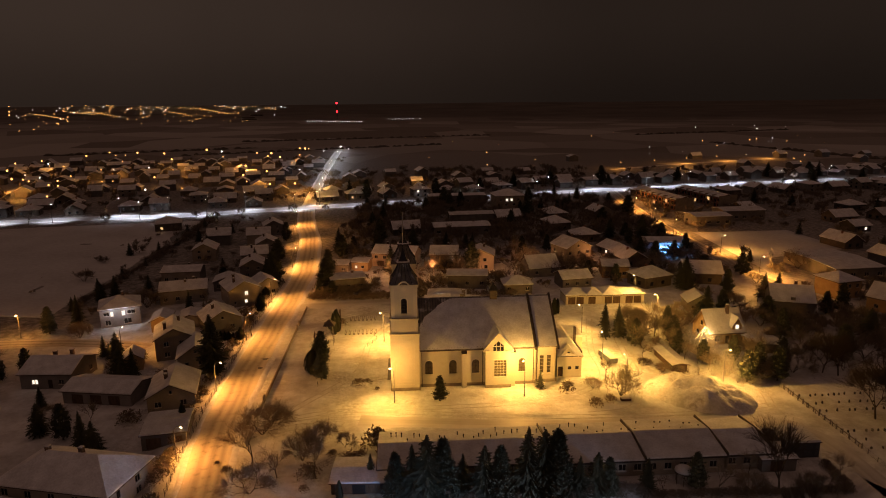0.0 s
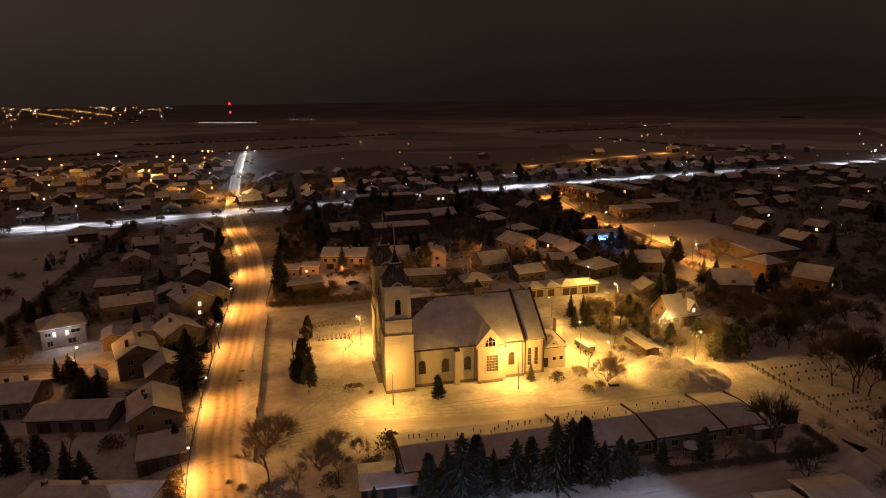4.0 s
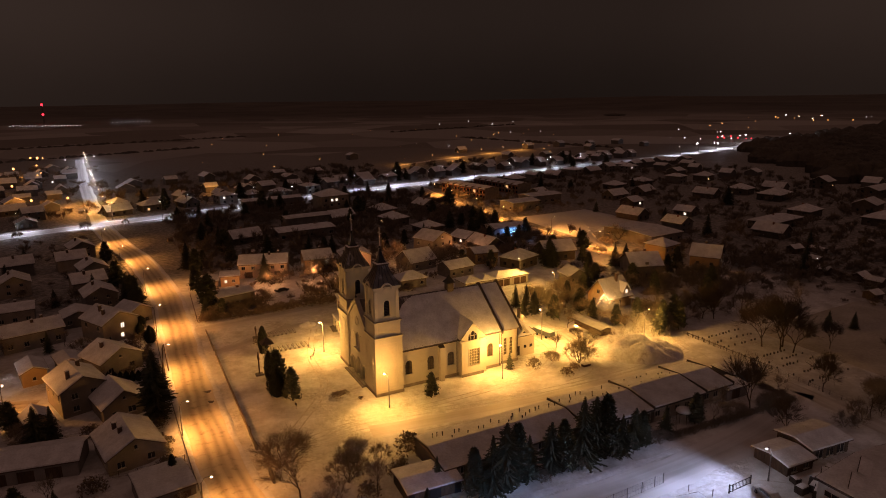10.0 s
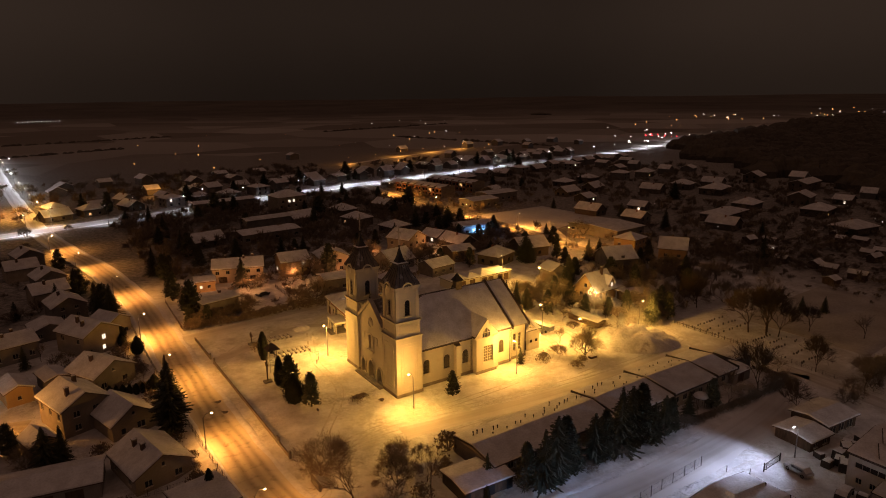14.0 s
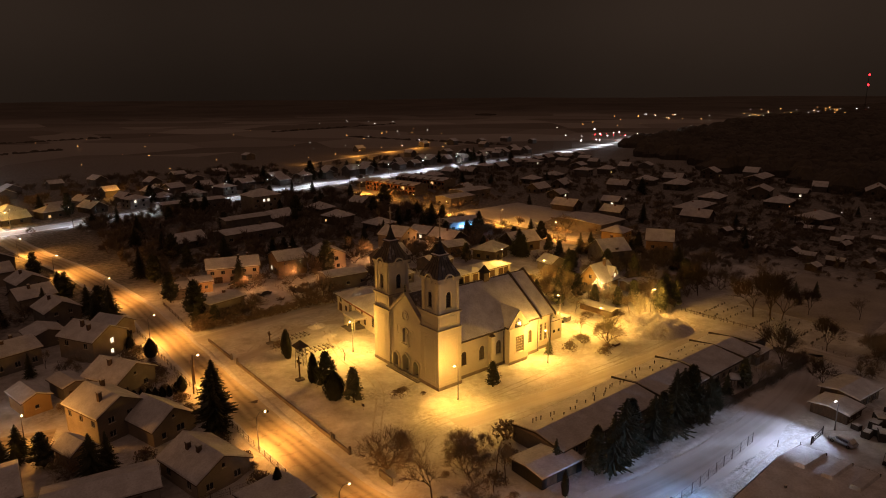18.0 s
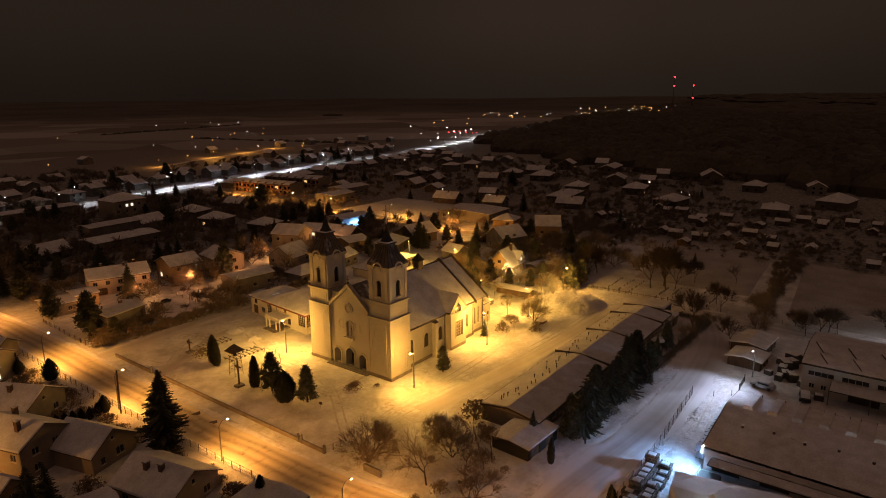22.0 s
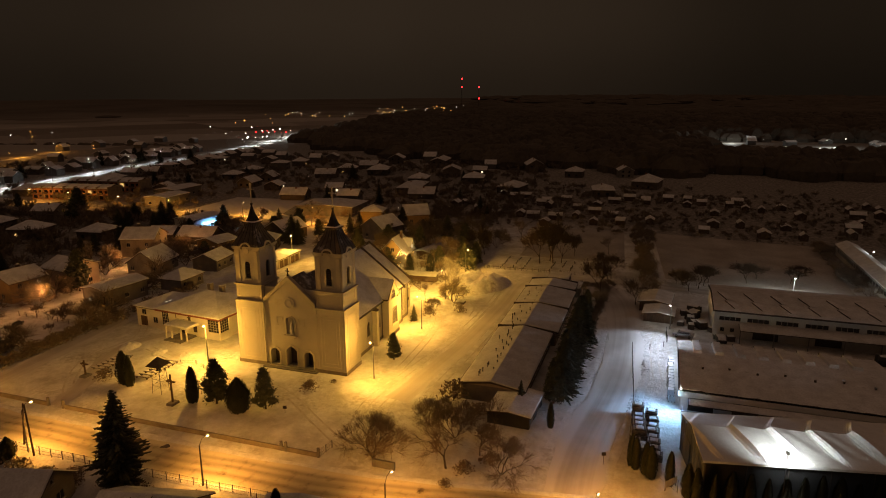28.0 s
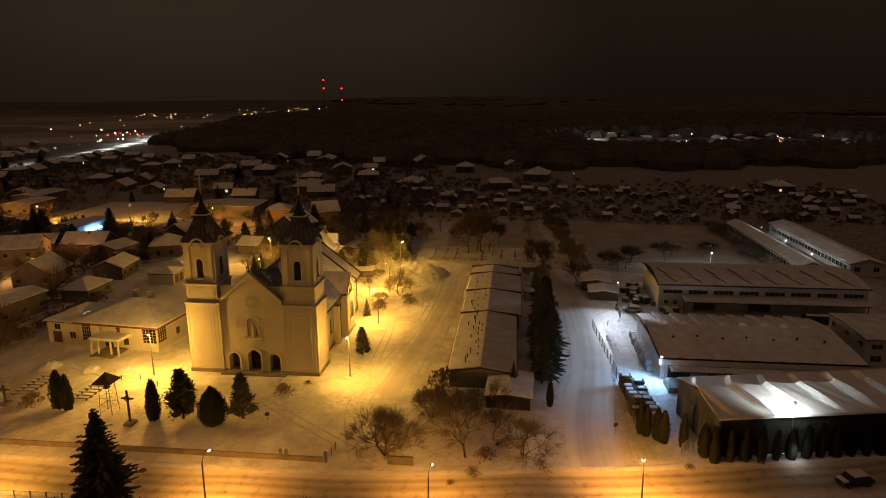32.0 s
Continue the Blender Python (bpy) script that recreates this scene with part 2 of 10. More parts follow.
def land(name):
    """Snow over the whole ground: drifts and trodden patches, thin-snow ploughed farmland beyond the town, darkened far
    out in place of haze.
    """
    m, n, l = nodes_of(name)
    p = n["Principled BSDF"]
    tex = n.new("ShaderNodeTexCoord")

    def noise_of(scale, detail, rough=0.55):
        t = n.new("ShaderNodeTexNoise")
        t.inputs["Scale"].default_value, t.inputs["Detail"].default_value, t.inputs["Roughness"].default_value = scale, detail, rough
        l.new(tex.outputs["Object"], t.inputs["Vector"])
        return t.outputs["Fac"]

    def ramp_of(fac, a, b, c0, c1):
        r = n.new("ShaderNodeValToRGB")
        r.color_ramp.elements[0].position, r.color_ramp.elements[1].position = a, b
        r.color_ramp.elements[0].color, r.color_ramp.elements[1].color = (*c0, 1), (*c1, 1)
        l.new(fac, r.inputs["Fac"])
        return r.outputs["Color"]

    def mix_of(fac, a, b):
        x = n.new("ShaderNodeMix")
        x.data_type = "RGBA"
        l.new(fac, x.inputs["Factor"])
        l.new(a, x.inputs[6])
        l.new(b, x.inputs[7])
        return x.outputs[2]
    clean = ramp_of(noise_of(0.16, 8, 0.68), 0.36, 0.62, (0.50, 0.49, 0.48), (0.84, 0.85, 0.86))
    trod = ramp_of(noise_of(1.1, 6, 0.72), 0.43, 0.58, (0.34, 0.31, 0.27), (0.80, 0.80, 0.81))
    patch = ramp_of(noise_of(0.10, 5, 0.6), 0.50, 0.72, (0, 0, 0), (0.75, 0.75, 0.75))
    near = mix_of(patch, clean, trod)
    field = n.new("ShaderNodeTexVoronoi")
    field.inputs["Scale"].default_value = 0.0065
    l.new(tex.outputs["Object"], field.inputs["Vector"])
    sep = n.new("ShaderNodeSeparateColor")
    l.new(field.outputs["Color"], sep.inputs["Color"])
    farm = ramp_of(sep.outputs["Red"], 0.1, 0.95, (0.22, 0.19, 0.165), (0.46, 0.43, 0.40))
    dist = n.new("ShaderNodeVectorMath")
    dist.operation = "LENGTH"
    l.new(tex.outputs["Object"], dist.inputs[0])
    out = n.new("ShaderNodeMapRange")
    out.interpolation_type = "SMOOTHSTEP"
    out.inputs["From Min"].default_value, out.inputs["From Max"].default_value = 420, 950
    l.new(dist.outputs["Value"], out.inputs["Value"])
    # haze towards the horizon put into the colour: fields darken from 1300 m out
    far_fade = n.new("ShaderNodeMapRange")
    far_fade.interpolation_type = "SMOOTHSTEP"
    far_fade.inputs["From Min"].default_value, far_fade.inputs["From Max"].default_value = 1300, 2500
    l.new(dist.outputs["Value"], far_fade.inputs["Value"])
    farm = mix_of(far_fade.outputs["Result"], farm, ramp_of(noise_of(0.004, 5), 0.35, 0.65, (0.085, 0.07, 0.058), (0.15, 0.128, 0.108)))
    # gardens and waste ground round the churchyard: darker mottled colour, mixed in from 105 m out
    outer_land = ramp_of(noise_of(0.55, 7, 0.72), 0.40, 0.66, (0.07, 0.058, 0.045), (0.40, 0.38, 0.36))
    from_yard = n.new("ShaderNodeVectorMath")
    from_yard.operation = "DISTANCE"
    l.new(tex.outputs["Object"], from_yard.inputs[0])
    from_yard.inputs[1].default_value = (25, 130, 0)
    outer_mix = n.new("ShaderNodeMapRange")
    outer_mix.interpolation_type = "SMOOTHSTEP"
    outer_mix.inputs["From Min"].default_value, outer_mix.inputs["From Max"].default_value = 105, 150
    outer_mix.inputs["To Max"].default_value = 0.86
    l.new(from_yard.outputs["Value"], outer_mix.inputs["Value"])
    near = mix_of(outer_mix.outputs["Result"], near, outer_land)
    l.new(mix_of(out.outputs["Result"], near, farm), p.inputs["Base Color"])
    p.inputs["Roughness"].default_value = 0.75
    p.inputs["Specular IOR Level"].default_value = 0.25
    low, high = n.new("ShaderNodeBump"), n.new("ShaderNodeBump")
    low.inputs["Strength"].default_value, low.inputs["Distance"].default_value = 0.8, 0.5
    high.inputs["Strength"].default_value, high.inputs["Distance"].default_value = 1.0, 0.16
    l.new(noise_of(0.35, 4), low.inputs["Height"])
    l.new(noise_of(2.6, 5, 0.62), high.inputs["Height"])
    l.new(low.outputs["Normal"], high.inputs["Normal"])
    l.new(high.outputs["Normal"], p.inputs["Normal"])
    return m


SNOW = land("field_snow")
PACKED = surface("wheel_packed_snow", (0.46, 0.43, 0.40), (0.70, 0.69, 0.68), 0.8, 6.0, 0.6, 0.5, 0.05)
ROOF_SNOW = surface("roof_snow", (0.58, 0.58, 0.59), (0.84, 0.85, 0.87), 0.45, 3.0, 0.75, 0.45, 0.10, vary=0.1, stain=((0.42, 0.40, 0.38), 0.9, 0.62, 0.80))
DRIFT = surface("drifted_snow", (0.60, 0.60, 0.62), (0.82, 0.83, 0.85), 0.8, 5.0, 0.8, 0.7, 0.2)
MOUND = surface("cleared_snow_heap", (0.52, 0.50, 0.47), (0.80, 0.80, 0.80), 0.28, 2.2, 0.85, 0.9, 0.3, stain=((0.30, 0.27, 0.24), 0.45, 0.58, 0.74))
ROAD = street_snow("driven_road_snow", (0.66, 0.61, 0.52), (0.13, 0.098, 0.066), 3.0)
TRACK = track_snow("rutted_lane_snow", (0.72, 0.71, 0.71), (0.42, 0.39, 0.37), 7.0, 0.34, 0.66)
SALTED = street_snow("packed_main_road", (0.70, 0.70, 0.71), (0.20, 0.19, 0.19), 5.4, 1.7)
CREAM = surface("cream_render", (0.49, 0.46, 0.40), (0.58, 0.55, 0.48), 0.25, 6.0, 0.9, 0.15, 0.01, stain=((0.44, 0.38, 0.28), 0.5, 0.58, 0.85))
TRIM = surface("pale_trim_render", (0.54, 0.50, 0.42), (0.64, 0.60, 0.51), 0.5, 8.0, 0.9, 0.1, 0.01)
PLINTH = surface("grey_plinth_stone", (0.20, 0.17, 0.14), (0.32, 0.28, 0.23), 0.8, 9.0, 0.85, 0.3, 0.02)
WHITE = surface("white_render", (0.60, 0.58, 0.53), (0.72, 0.70, 0.65), 0.4, 7.0, 0.9, 0.12, 0.01)
GREY = surface("grey_render", (0.17, 0.16, 0.15), (0.27, 0.25, 0.24), 0.4, 7.0, 0.9, 0.15, 0.01, vary=0.3)
OCHRE = surface("ochre_render", (0.34, 0.23, 0.12), (0.46, 0.33, 0.18), 0.4, 7.0, 0.9, 0.12, 0.01, vary=0.15)
PINK = surface("pale_pink_render", (0.60, 0.47, 0.40), (0.70, 0.57, 0.49), 0.4, 7.0, 0.9, 0.12, 0.01)
BRICK = surface("red_brick", (0.24, 0.11, 0.07), (0.36, 0.18, 0.12), 1.2, 12.0, 0.9, 0.3, 0.02)
BEIGE = surface("beige_render", (0.27, 0.23, 0.18), (0.38, 0.33, 0.27), 0.4, 7.0, 0.9, 0.12, 0.01, vary=0.25)
METAL_ROOF = surface("dark_seamed_sheet", (0.10, 0.085, 0.07), (0.19, 0.165, 0.14), 0.5, 5.0, 0.6, 0.2, 0.02, metal=0.1, stain=((0.55, 0.54, 0.53), 0.55, 0.54, 0.70))
SEAM = surface("dark_seam_metal", (0.025, 0.025, 0.028), (0.06, 0.058, 0.058), 0.8, 5.0, 0.5, 0.1, 0.01, metal=0.5)
LEDGE = surface("weathered_ledge_sheet", (0.36, 0.33, 0.28), (0.52, 0.48, 0.41), 0.8, 5.0, 0.7, 0.1, 0.01)
SHEET = surface("dark_sheet_edge", (0.05, 0.04, 0.035), (0.10, 0.08, 0.07), 0.8, 5.0, 0.55, 0.1, 0.01, metal=0.3)
TILE = surface("dark_roof_tile", (0.07, 0.045, 0.035), (0.13, 0.08, 0.06), 0.8, 6.0, 0.7, 0.3, 0.02)
FASCIA = surface("red_brown_fascia", (0.17, 0.05, 0.035), (0.24, 0.08, 0.06), 0.8, 6.0, 0.6, 0.1, 0.01)
GLASS = surface("dark_window_glass", (0.008, 0.008, 0.010), (0.018, 0.017, 0.017), 0.3, 2.0, 0.12, 0.0, gloss=0.6)
STAINED = surface("leaded_window_glass", (0.05, 0.04, 0.025), (0.12, 0.10, 0.06), 1.5, 5.0, 0.3, 0.3, 0.01, gloss=0.5)
FRAME = surface("pale_window_frame", (0.45, 0.42, 0.37), (0.58, 0.55, 0.50), 2.0, 9.0, 0.6, 0.05, 0.005)
DARK_FRAME = surface("dark_window_frame", (0.04, 0.03, 0.025), (0.08, 0.06, 0.05), 2.0, 9.0, 0.6, 0.05, 0.005)
DOOR = surface("dark_wooden_door", (0.035, 0.022, 0.014), (0.07, 0.045, 0.03), 1.5, 9.0, 0.6, 0.2, 0.01, stretch=(3, 3, 0.4))
CONCRETE = surface("grey_concrete", (0.15, 0.14, 0.13), (0.25, 0.235, 0.22), 0.7, 8.0, 0.9, 0.25, 0.02)
STEEL = surface("galvanised_steel", (0.16, 0.16, 0.16), (0.28, 0.28, 0.28), 1.5, 9.0, 0.45, 0.05, 0.005, metal=0.7)
IRON = surface("black_iron", (0.012, 0.011, 0.010), (0.03, 0.028, 0.025), 1.5, 9.0, 0.6, 0.1, 0.005)
WOOD = surface("weathered_timber", (0.07, 0.045, 0.03), (0.15, 0.10, 0.065), 1.2, 8.0, 0.8, 0.3, 0.01, stretch=(2, 2, 0.5))
CUT_WOOD = surface("stacked_cut_timber", (0.10, 0.09, 0.08), (0.30, 0.27, 0.24), 2.0, 7.0, 0.85, 0.4, 0.02, vary=0.35)
BARK = surface("bare_bark", (0.045, 0.032, 0.022), (0.11, 0.08, 0.055), 1.5, 9.0, 0.9, 0.4, 0.02)
NEEDLE = surface("dark_needles", (0.038, 0.042, 0.028), (0.095, 0.10, 0.066), 0.8, 6.0, 0.8, 0.0, vary=0.25)
THUJA = surface("clipped_thuja_leaf", (0.018, 0.021, 0.013), (0.042, 0.046, 0.029), 1.2, 8.0, 0.8, 0.0, vary=0.2)
TWIG = surface("frosted_twigs", (0.15, 0.118, 0.09), (0.30, 0.245, 0.19), 1.2, 8.0, 0.9, 0.0, vary=0.2)
WHITE_LEAF = surface("snow_laden_twigs", (0.20, 0.18, 0.15), (0.58, 0.55, 0.50), 1.2, 8.0, 0.9, 0.0)
FOREST = surface("dark_forest", (0.075, 0.062, 0.050), (0.135, 0.115, 0.095), 0.02, 0.4, 0.9, 0.0)
CLADDING = surface("blue_grey_cladding", (0.07, 0.08, 0.09), (0.12, 0.13, 0.145), 0.4, 4.0, 0.6, 0.2, 0.02, stretch=(6, 6, 0.4))
DARK_CLAD = surface("dark_tarpaulin_wall", (0.014, 0.014, 0.015), (0.03, 0.03, 0.032), 0.4, 4.0, 0.6, 0.2, 0.03)
HALL_WALL = surface("pale_grey_hall_wall", (0.46, 0.45, 0.44), (0.60, 0.59, 0.57), 0.3, 5.0, 0.8, 0.1, 0.01, stretch=(1, 1, 0.4))
PVC = surface("white_fabric_roof", (0.72, 0.73, 0.75), (0.84, 0.85, 0.87), 0.5, 3.0, 0.6, 0.2, 0.05)
WRAP = surface("pale_plastic_wrap", (0.50, 0.56, 0.62), (0.72, 0.78, 0.84), 1.2, 6.0, 0.4, 0.4, 0.04, vary=0.1)
CAR_DARK = surface("dark_car_paint", (0.02, 0.02, 0.024), (0.04, 0.04, 0.045), 1.0, 8.0, 0.3, 0.0, metal=0.2)
CAR_LIGHT = surface("silver_car_paint", (0.30, 0.30, 0.31), (0.38, 0.38, 0.39), 1.0, 8.0, 0.3, 0.0, metal=0.4)
RUBBER = surface("black_rubber", (0.012, 0.012, 0.012), (0.022, 0.022, 0.022), 1.0, 8.0, 0.8, 0.1, 0.01)
STONE = surface("dark_grave_stone", (0.04, 0.038, 0.036), (0.12, 0.11, 0.10), 1.0, 8.0, 0.5, 0.1, 0.01, vary=0.3)
STATUE = surface("pale_carved_stone", (0.66, 0.63, 0.57), (0.78, 0.76, 0.70), 1.0, 8.0, 0.8, 0.2, 0.01)
LAMP_WARM = glow("sodium_lamp_glow", (1.0, 0.74, 0.34), 40)
LAMP_WHITE = glow("white_lamp_glow", (0.85, 0.92, 1.0), 30)
LIT_WARM = glow("warm_lit_window", (1.0, 0.62, 0.25), 0.75)
LIT_WHITE = glow("white_lit_window", (1.0, 0.90, 0.74), 1.0)
LIT_BLUE = glow("blue_string_lights", (0.14, 0.45, 1.0), 14.0)
FAR_WARM = glow("distant_warm_lights", (1.0, 0.45, 0.12), 3.2)
FAR_WHITE = glow("distant_white_lights", (0.95, 0.95, 1.0), 3.6)
FAR_RED = glow("red_warning_light", (1.0, 0.02, 0.03), 5.0)


# ---- mesh building ----
class Geo:
    """Vertices and faces of one part, in metres."""

    def __init__(self):
        self.v, self.f, self.uv = [], [], []

    def add(self, verts, faces):
        k = len(self.v)
        self.v += [tuple(p) for p in verts]
        self.f += [tuple(k + i for i in q) for q in faces]
        return self

    def box(self, x0, x1, y0, y1, z0, z1, m=None, cut=0.0):
        c = cut
        p = [Vector((x, y, z)) for z in (z0,) for x, y in ((x0, y0), (x1, y0), (x1, y1), (x0, y1))]
        p += [Vector((x, y, z1)) for x, y in ((x0 + c, y0 + c), (x1 - c, y0 + c), (x1 - c, y1 - c), (x0 + c, y1 - c))]
        if m:
            p = [m @ q for q in p]
        return self.add(p, [(3, 2, 1, 0), (4, 5, 6, 7), (0, 1, 5, 4), (1, 2, 6, 5), (2, 3, 7, 6), (3, 0, 4, 7)])

    def rings(self, rings, close=True, cap=True):
        n = len(rings[0])
        base = len(self.v)
        for r in rings:
            self.v += [tuple(p) for p in r]
        for i in range(len(rings) - 1):
            for j in range(n if close else n - 1):
                a, b = base + i * n + j, base + i * n + (j + 1) % n
                self.f.append((a, b, b + n, a + n))
        if cap and close:
            self.f.append(tuple(base + j for j in reversed(range(n))))
            self.f.append(tuple(base + (len(rings) - 1) * n + j for j in range(n)))
        return self

    def tube(self, p, q, r0, r1, n=6, cap=True):
        p, q = Vector(p), Vector(q)
        d = (q - p).normalized()
        s = d.cross(Vector((0, 0, 1)) if abs(d.z) < 0.9 else Vector((1, 0, 0))).normalized()
        u = d.cross(s)
        ring = lambda c, r: [c + (s * math.cos(a) + u * math.sin(a)) * r for a in (2 * math.pi * i / n for i in range(n))]
        return self.rings([ring(p, r0), ring(q, r1)], cap=cap)

    def prism(self, poly, z0, z1):
        n = len(poly)
        return self.add([(x, y, z0) for x, y in poly] + [(x, y, z1) for x, y in poly], [tuple(reversed(range(n))), tuple(range(n, 2 * n))] + [(i, (i + 1) % n, n + (i + 1) % n, n + i) for i in range(n)])

    def ball(self, c, r, n=6, k=4, sz=1.0):
        c = Vector(c)
        rs = [[c + Vector((r * math.sin(math.pi * i / k) * math.cos(2 * math.pi * j / n), r * math.sin(math.pi * i / k) * math.sin(2 * math.pi * j / n), sz * r * math.cos(math.pi * i / k))) for j in range(n)] for i in range(k, -1, -1)]
        rs[0] = [c + Vector((0, 0, -sz * r)) + 0.02 * r * (p - c) for p in rs[1]]
        rs[-1] = [c + Vector((0, 0, sz * r)) + 0.02 * r * (p - c) for p in rs[-2]]
        return self.rings(rs)

    def move(self, m):
        self.v = [tuple(m @ Vector(p)) for p in self.v]
        return self

    def mesh(self, name, material, smooth=False):
        me = bpy.data.meshes.new(name)
        me.from_pydata(self.v, [], self.f)
        if self.uv:
            layer = me.uv_layers.new(name="UVMap")
            flat = np.array([self.uv[i] for q in self.f for i in q], dtype=np.float32).ravel()
            layer.data.foreach_set("uv", flat)
        me.materials.append(material)
        if smooth:
            me.polygons.foreach_set("use_smooth", [True] * len(me.polygons))
        me.update()
        return me


def part(name, geo, material, parent=None, label="", smooth=False, keep=False):
    """One mesh object under a thing or a part. keep: the mesh is in world metres though its thing stands elsewhere."""
    ob = new(name, geo.mesh(name, material, smooth) if isinstance(geo, Geo) else geo)
    if parent:
        ob.parent = parent
        if keep and parent.type == "EMPTY":
            ob.matrix_parent_inverse = parent.matrix_basis.inverted()
    if label:
        ob["label"] = label
    return ob


def thing(name, m, label, category, group="", kind=""):
    ob = new(name)
    ob.empty_display_size = 0.5
    ob.matrix_basis = m
    return tagged(ob, label, category, group, kind)


def structure(name, geo, material, label="", smooth=False):
    return tagged(part(name, geo, material, smooth=smooth), label, kind="structure")


def side(m, facing, w, d):
    """Frame of a wall seen from outside: u to the right, v up, n out. The building is w by d round its own middle."""
    if facing == "S":
        o, u, n = (-w / 2, -d / 2), (1, 0), (0, -1)
    elif facing == "N":
        o, u, n = (w / 2, d / 2), (-1, 0), (0, 1)
    elif facing == "W":
        o, u, n = (-w / 2, d / 2), (0, -1), (-1, 0)
    else:
        o, u, n = (w / 2, -d / 2), (0, 1), (1, 0)
    return m @ Matrix(((u[0], 0, n[0], o[0]), (u[1], 0, n[1], o[1]), (0, 1, 0, 0), (0, 0, 0, 1)))


def at(x, y, facing):
    """Frame of a wall that starts at (x, y) and faces that way."""
    return Matrix.Translation((x, y, 0)) @ side(Matrix.Identity(4), facing, 0, 0)


def arch(u0, u1, v0, v1, kind="round", n=8):
    mid, half = (u0 + u1) / 2, (u1 - u0) / 2
    if kind == "rect":
        return [(u0, v0), (u1, v0), (u1, v1), (u0, v1)]
    if kind == "peak":
        return [(u0, v0), (u1, v0), (u1, v1 - half * 0.8), (mid + half * 0.55, v1 - half * 0.3), (mid, v1), (mid - half * 0.55, v1 - half * 0.3), (u0, v1 - half * 0.8)]
    return [(u0, v0), (u1, v0)] + [(mid + half * math.cos(math.pi * i / n), v1 - half + half * math.sin(math.pi * i / n)) for i in range(n + 1)]


def panel(m, outline, holes=(), thick=0.4):
    """A wall of that outline with openings cut through it."""
    bm = bmesh.new()
    loops = []
    for pts in (outline, *holes):
        vs = [bm.verts.new((u, v, 0)) for u, v in pts]
        es = [bm.edges.new((vs[i], vs[(i + 1) % len(vs)])) for i in range(len(vs))]
        loops.append(pts)
    bmesh.ops.triangle_fill(bm, use_beauty=True, use_dissolve=False, edges=bm.edges[:], normal=(0, 0, 1))
    bm.verts.index_update()
    flat = [(v.co.x, v.co.y) for v in bm.verts]
    tris = [tuple(v.index for v in f.verts) if f.normal.z >= 0 else tuple(v.index for v in reversed(f.verts)) for f in bm.faces]
    bm.free()
    g, k = Geo(), len(flat)
    g.add([m @ Vector((u, v, 0)) for u, v in flat] + [m @ Vector((u, v, -thick)) for u, v in flat], tris + [tuple(k + i for i in reversed(t)) for t in tris])
    s = 0
    for pts in loops:
        n = len(pts)
        g.f += [(s + i, s + (i + 1) % n, k + s + (i + 1) % n, k + s + i) for i in range(n)]
        s += n
    return g


def slab(m, pts, thick):
    """A flat plate over an outline in a wall frame, from n = 0 outwards."""
    n = len(pts)
    return Geo().add([m @ Vector((u, v, 0)) for u, v in pts] + [m @ Vector((u, v, thick)) for u, v in pts], [tuple(reversed(range(n))), tuple(range(n, 2 * n))] + [(i, (i + 1) % n, n + (i + 1) % n, n + i) for i in range(n)])


def band(m, pts, width, thick, closed=True, depth0=0.0):
    """A moulding of that width along an outline in a wall frame."""
    n = len(pts)
    c = Vector((sum(p[0] for p in pts) / n, sum(p[1] for p in pts) / n))
    rows = []
    for p in pts:
        p = Vector(p)
        o = p + (p - c).normalized() * width
        rows.append([m @ Vector((q.x, q.y, z)) for q, z in ((p, depth0), (p, thick), (o, thick), (o, depth0))])
    return Geo().rings(rows + rows[:1] if closed else rows, cap=not closed)


def window(parent, m, u0, u1, v0, v1, kind="rect", glass=None, frame_mat=None, back=0.14, bars=(1, 1), keep=True, sill=True, rim=0.09, name="window"):
    """Pane, frame with glazing bars, and sill, set back into an opening."""
    pts = arch(u0, u1, v0, v1, kind)
    mm = m @ Matrix.Translation((0, 0, -back))
    pane = part(name, slab(mm, pts, 0.03), glass or GLASS, parent, keep=keep)
    fr = band(mm, [(u0 + (u - u0) * 0.999, v) for u, v in pts], -rim, 0.07)
    for i in range(1, bars[0] + 1):
        u = u0 + (u1 - u0) * i / (bars[0] + 1)
        top = v1 - (0 if kind == "rect" else (u1 - u0) * 0.12)
        fr.box(u - 0.03, u + 0.03, v0, top, 0.03, 0.065, mm)
    for i in range(1, bars[1] + 1):
        v = v0 + (v1 - v0) * i / (bars[1] + 1)
        fr.box(u0, u1, v - 0.03, v + 0.03, 0.03, 0.062, mm)
    part("frame", fr, frame_mat or FRAME, pane)
    if sill:
        part("sill", Geo().box(u0 - 0.1, u1 + 0.1, v0 - 0.1, v0 - 0.005, -back, 0.12, m), TRIM, pane)
    return pane


def strip(points, width, z=0.05, steps=6, wobble=0.0):
    """A ribbon of ground along a line, with its own metres across and along."""
    g = Geo()
    pts = [Vector(p) for p in points]
    run, rng = 0.0, random.Random(len(points) * 7 + int(width * 10))
    for i, p in enumerate(pts):
        d = (pts[min(i + 1, len(pts) - 1)] - pts[max(i - 1, 0)]).normalized()
        nrm = Vector((-d.y, d.x))
        if i:
            run += (p - pts[i - 1]).length
        wl, wr = rng.uniform(-wobble, wobble), rng.uniform(-wobble, wobble)
        for k in range(steps + 1):
            s = (k / steps - 0.5) * width
            e = wl if k == 0 else wr if k == steps else 0
            q = p + nrm * (s + e)
            g.v.append((q.x, q.y, z))
            g.uv.append((s, run))
    n = steps + 1
    g.f = [(i * n + k + 1, i * n + k, (i + 1) * n + k, (i + 1) * n + k + 1) for i in range(len(pts) - 1) for k in range(steps)]
    return g


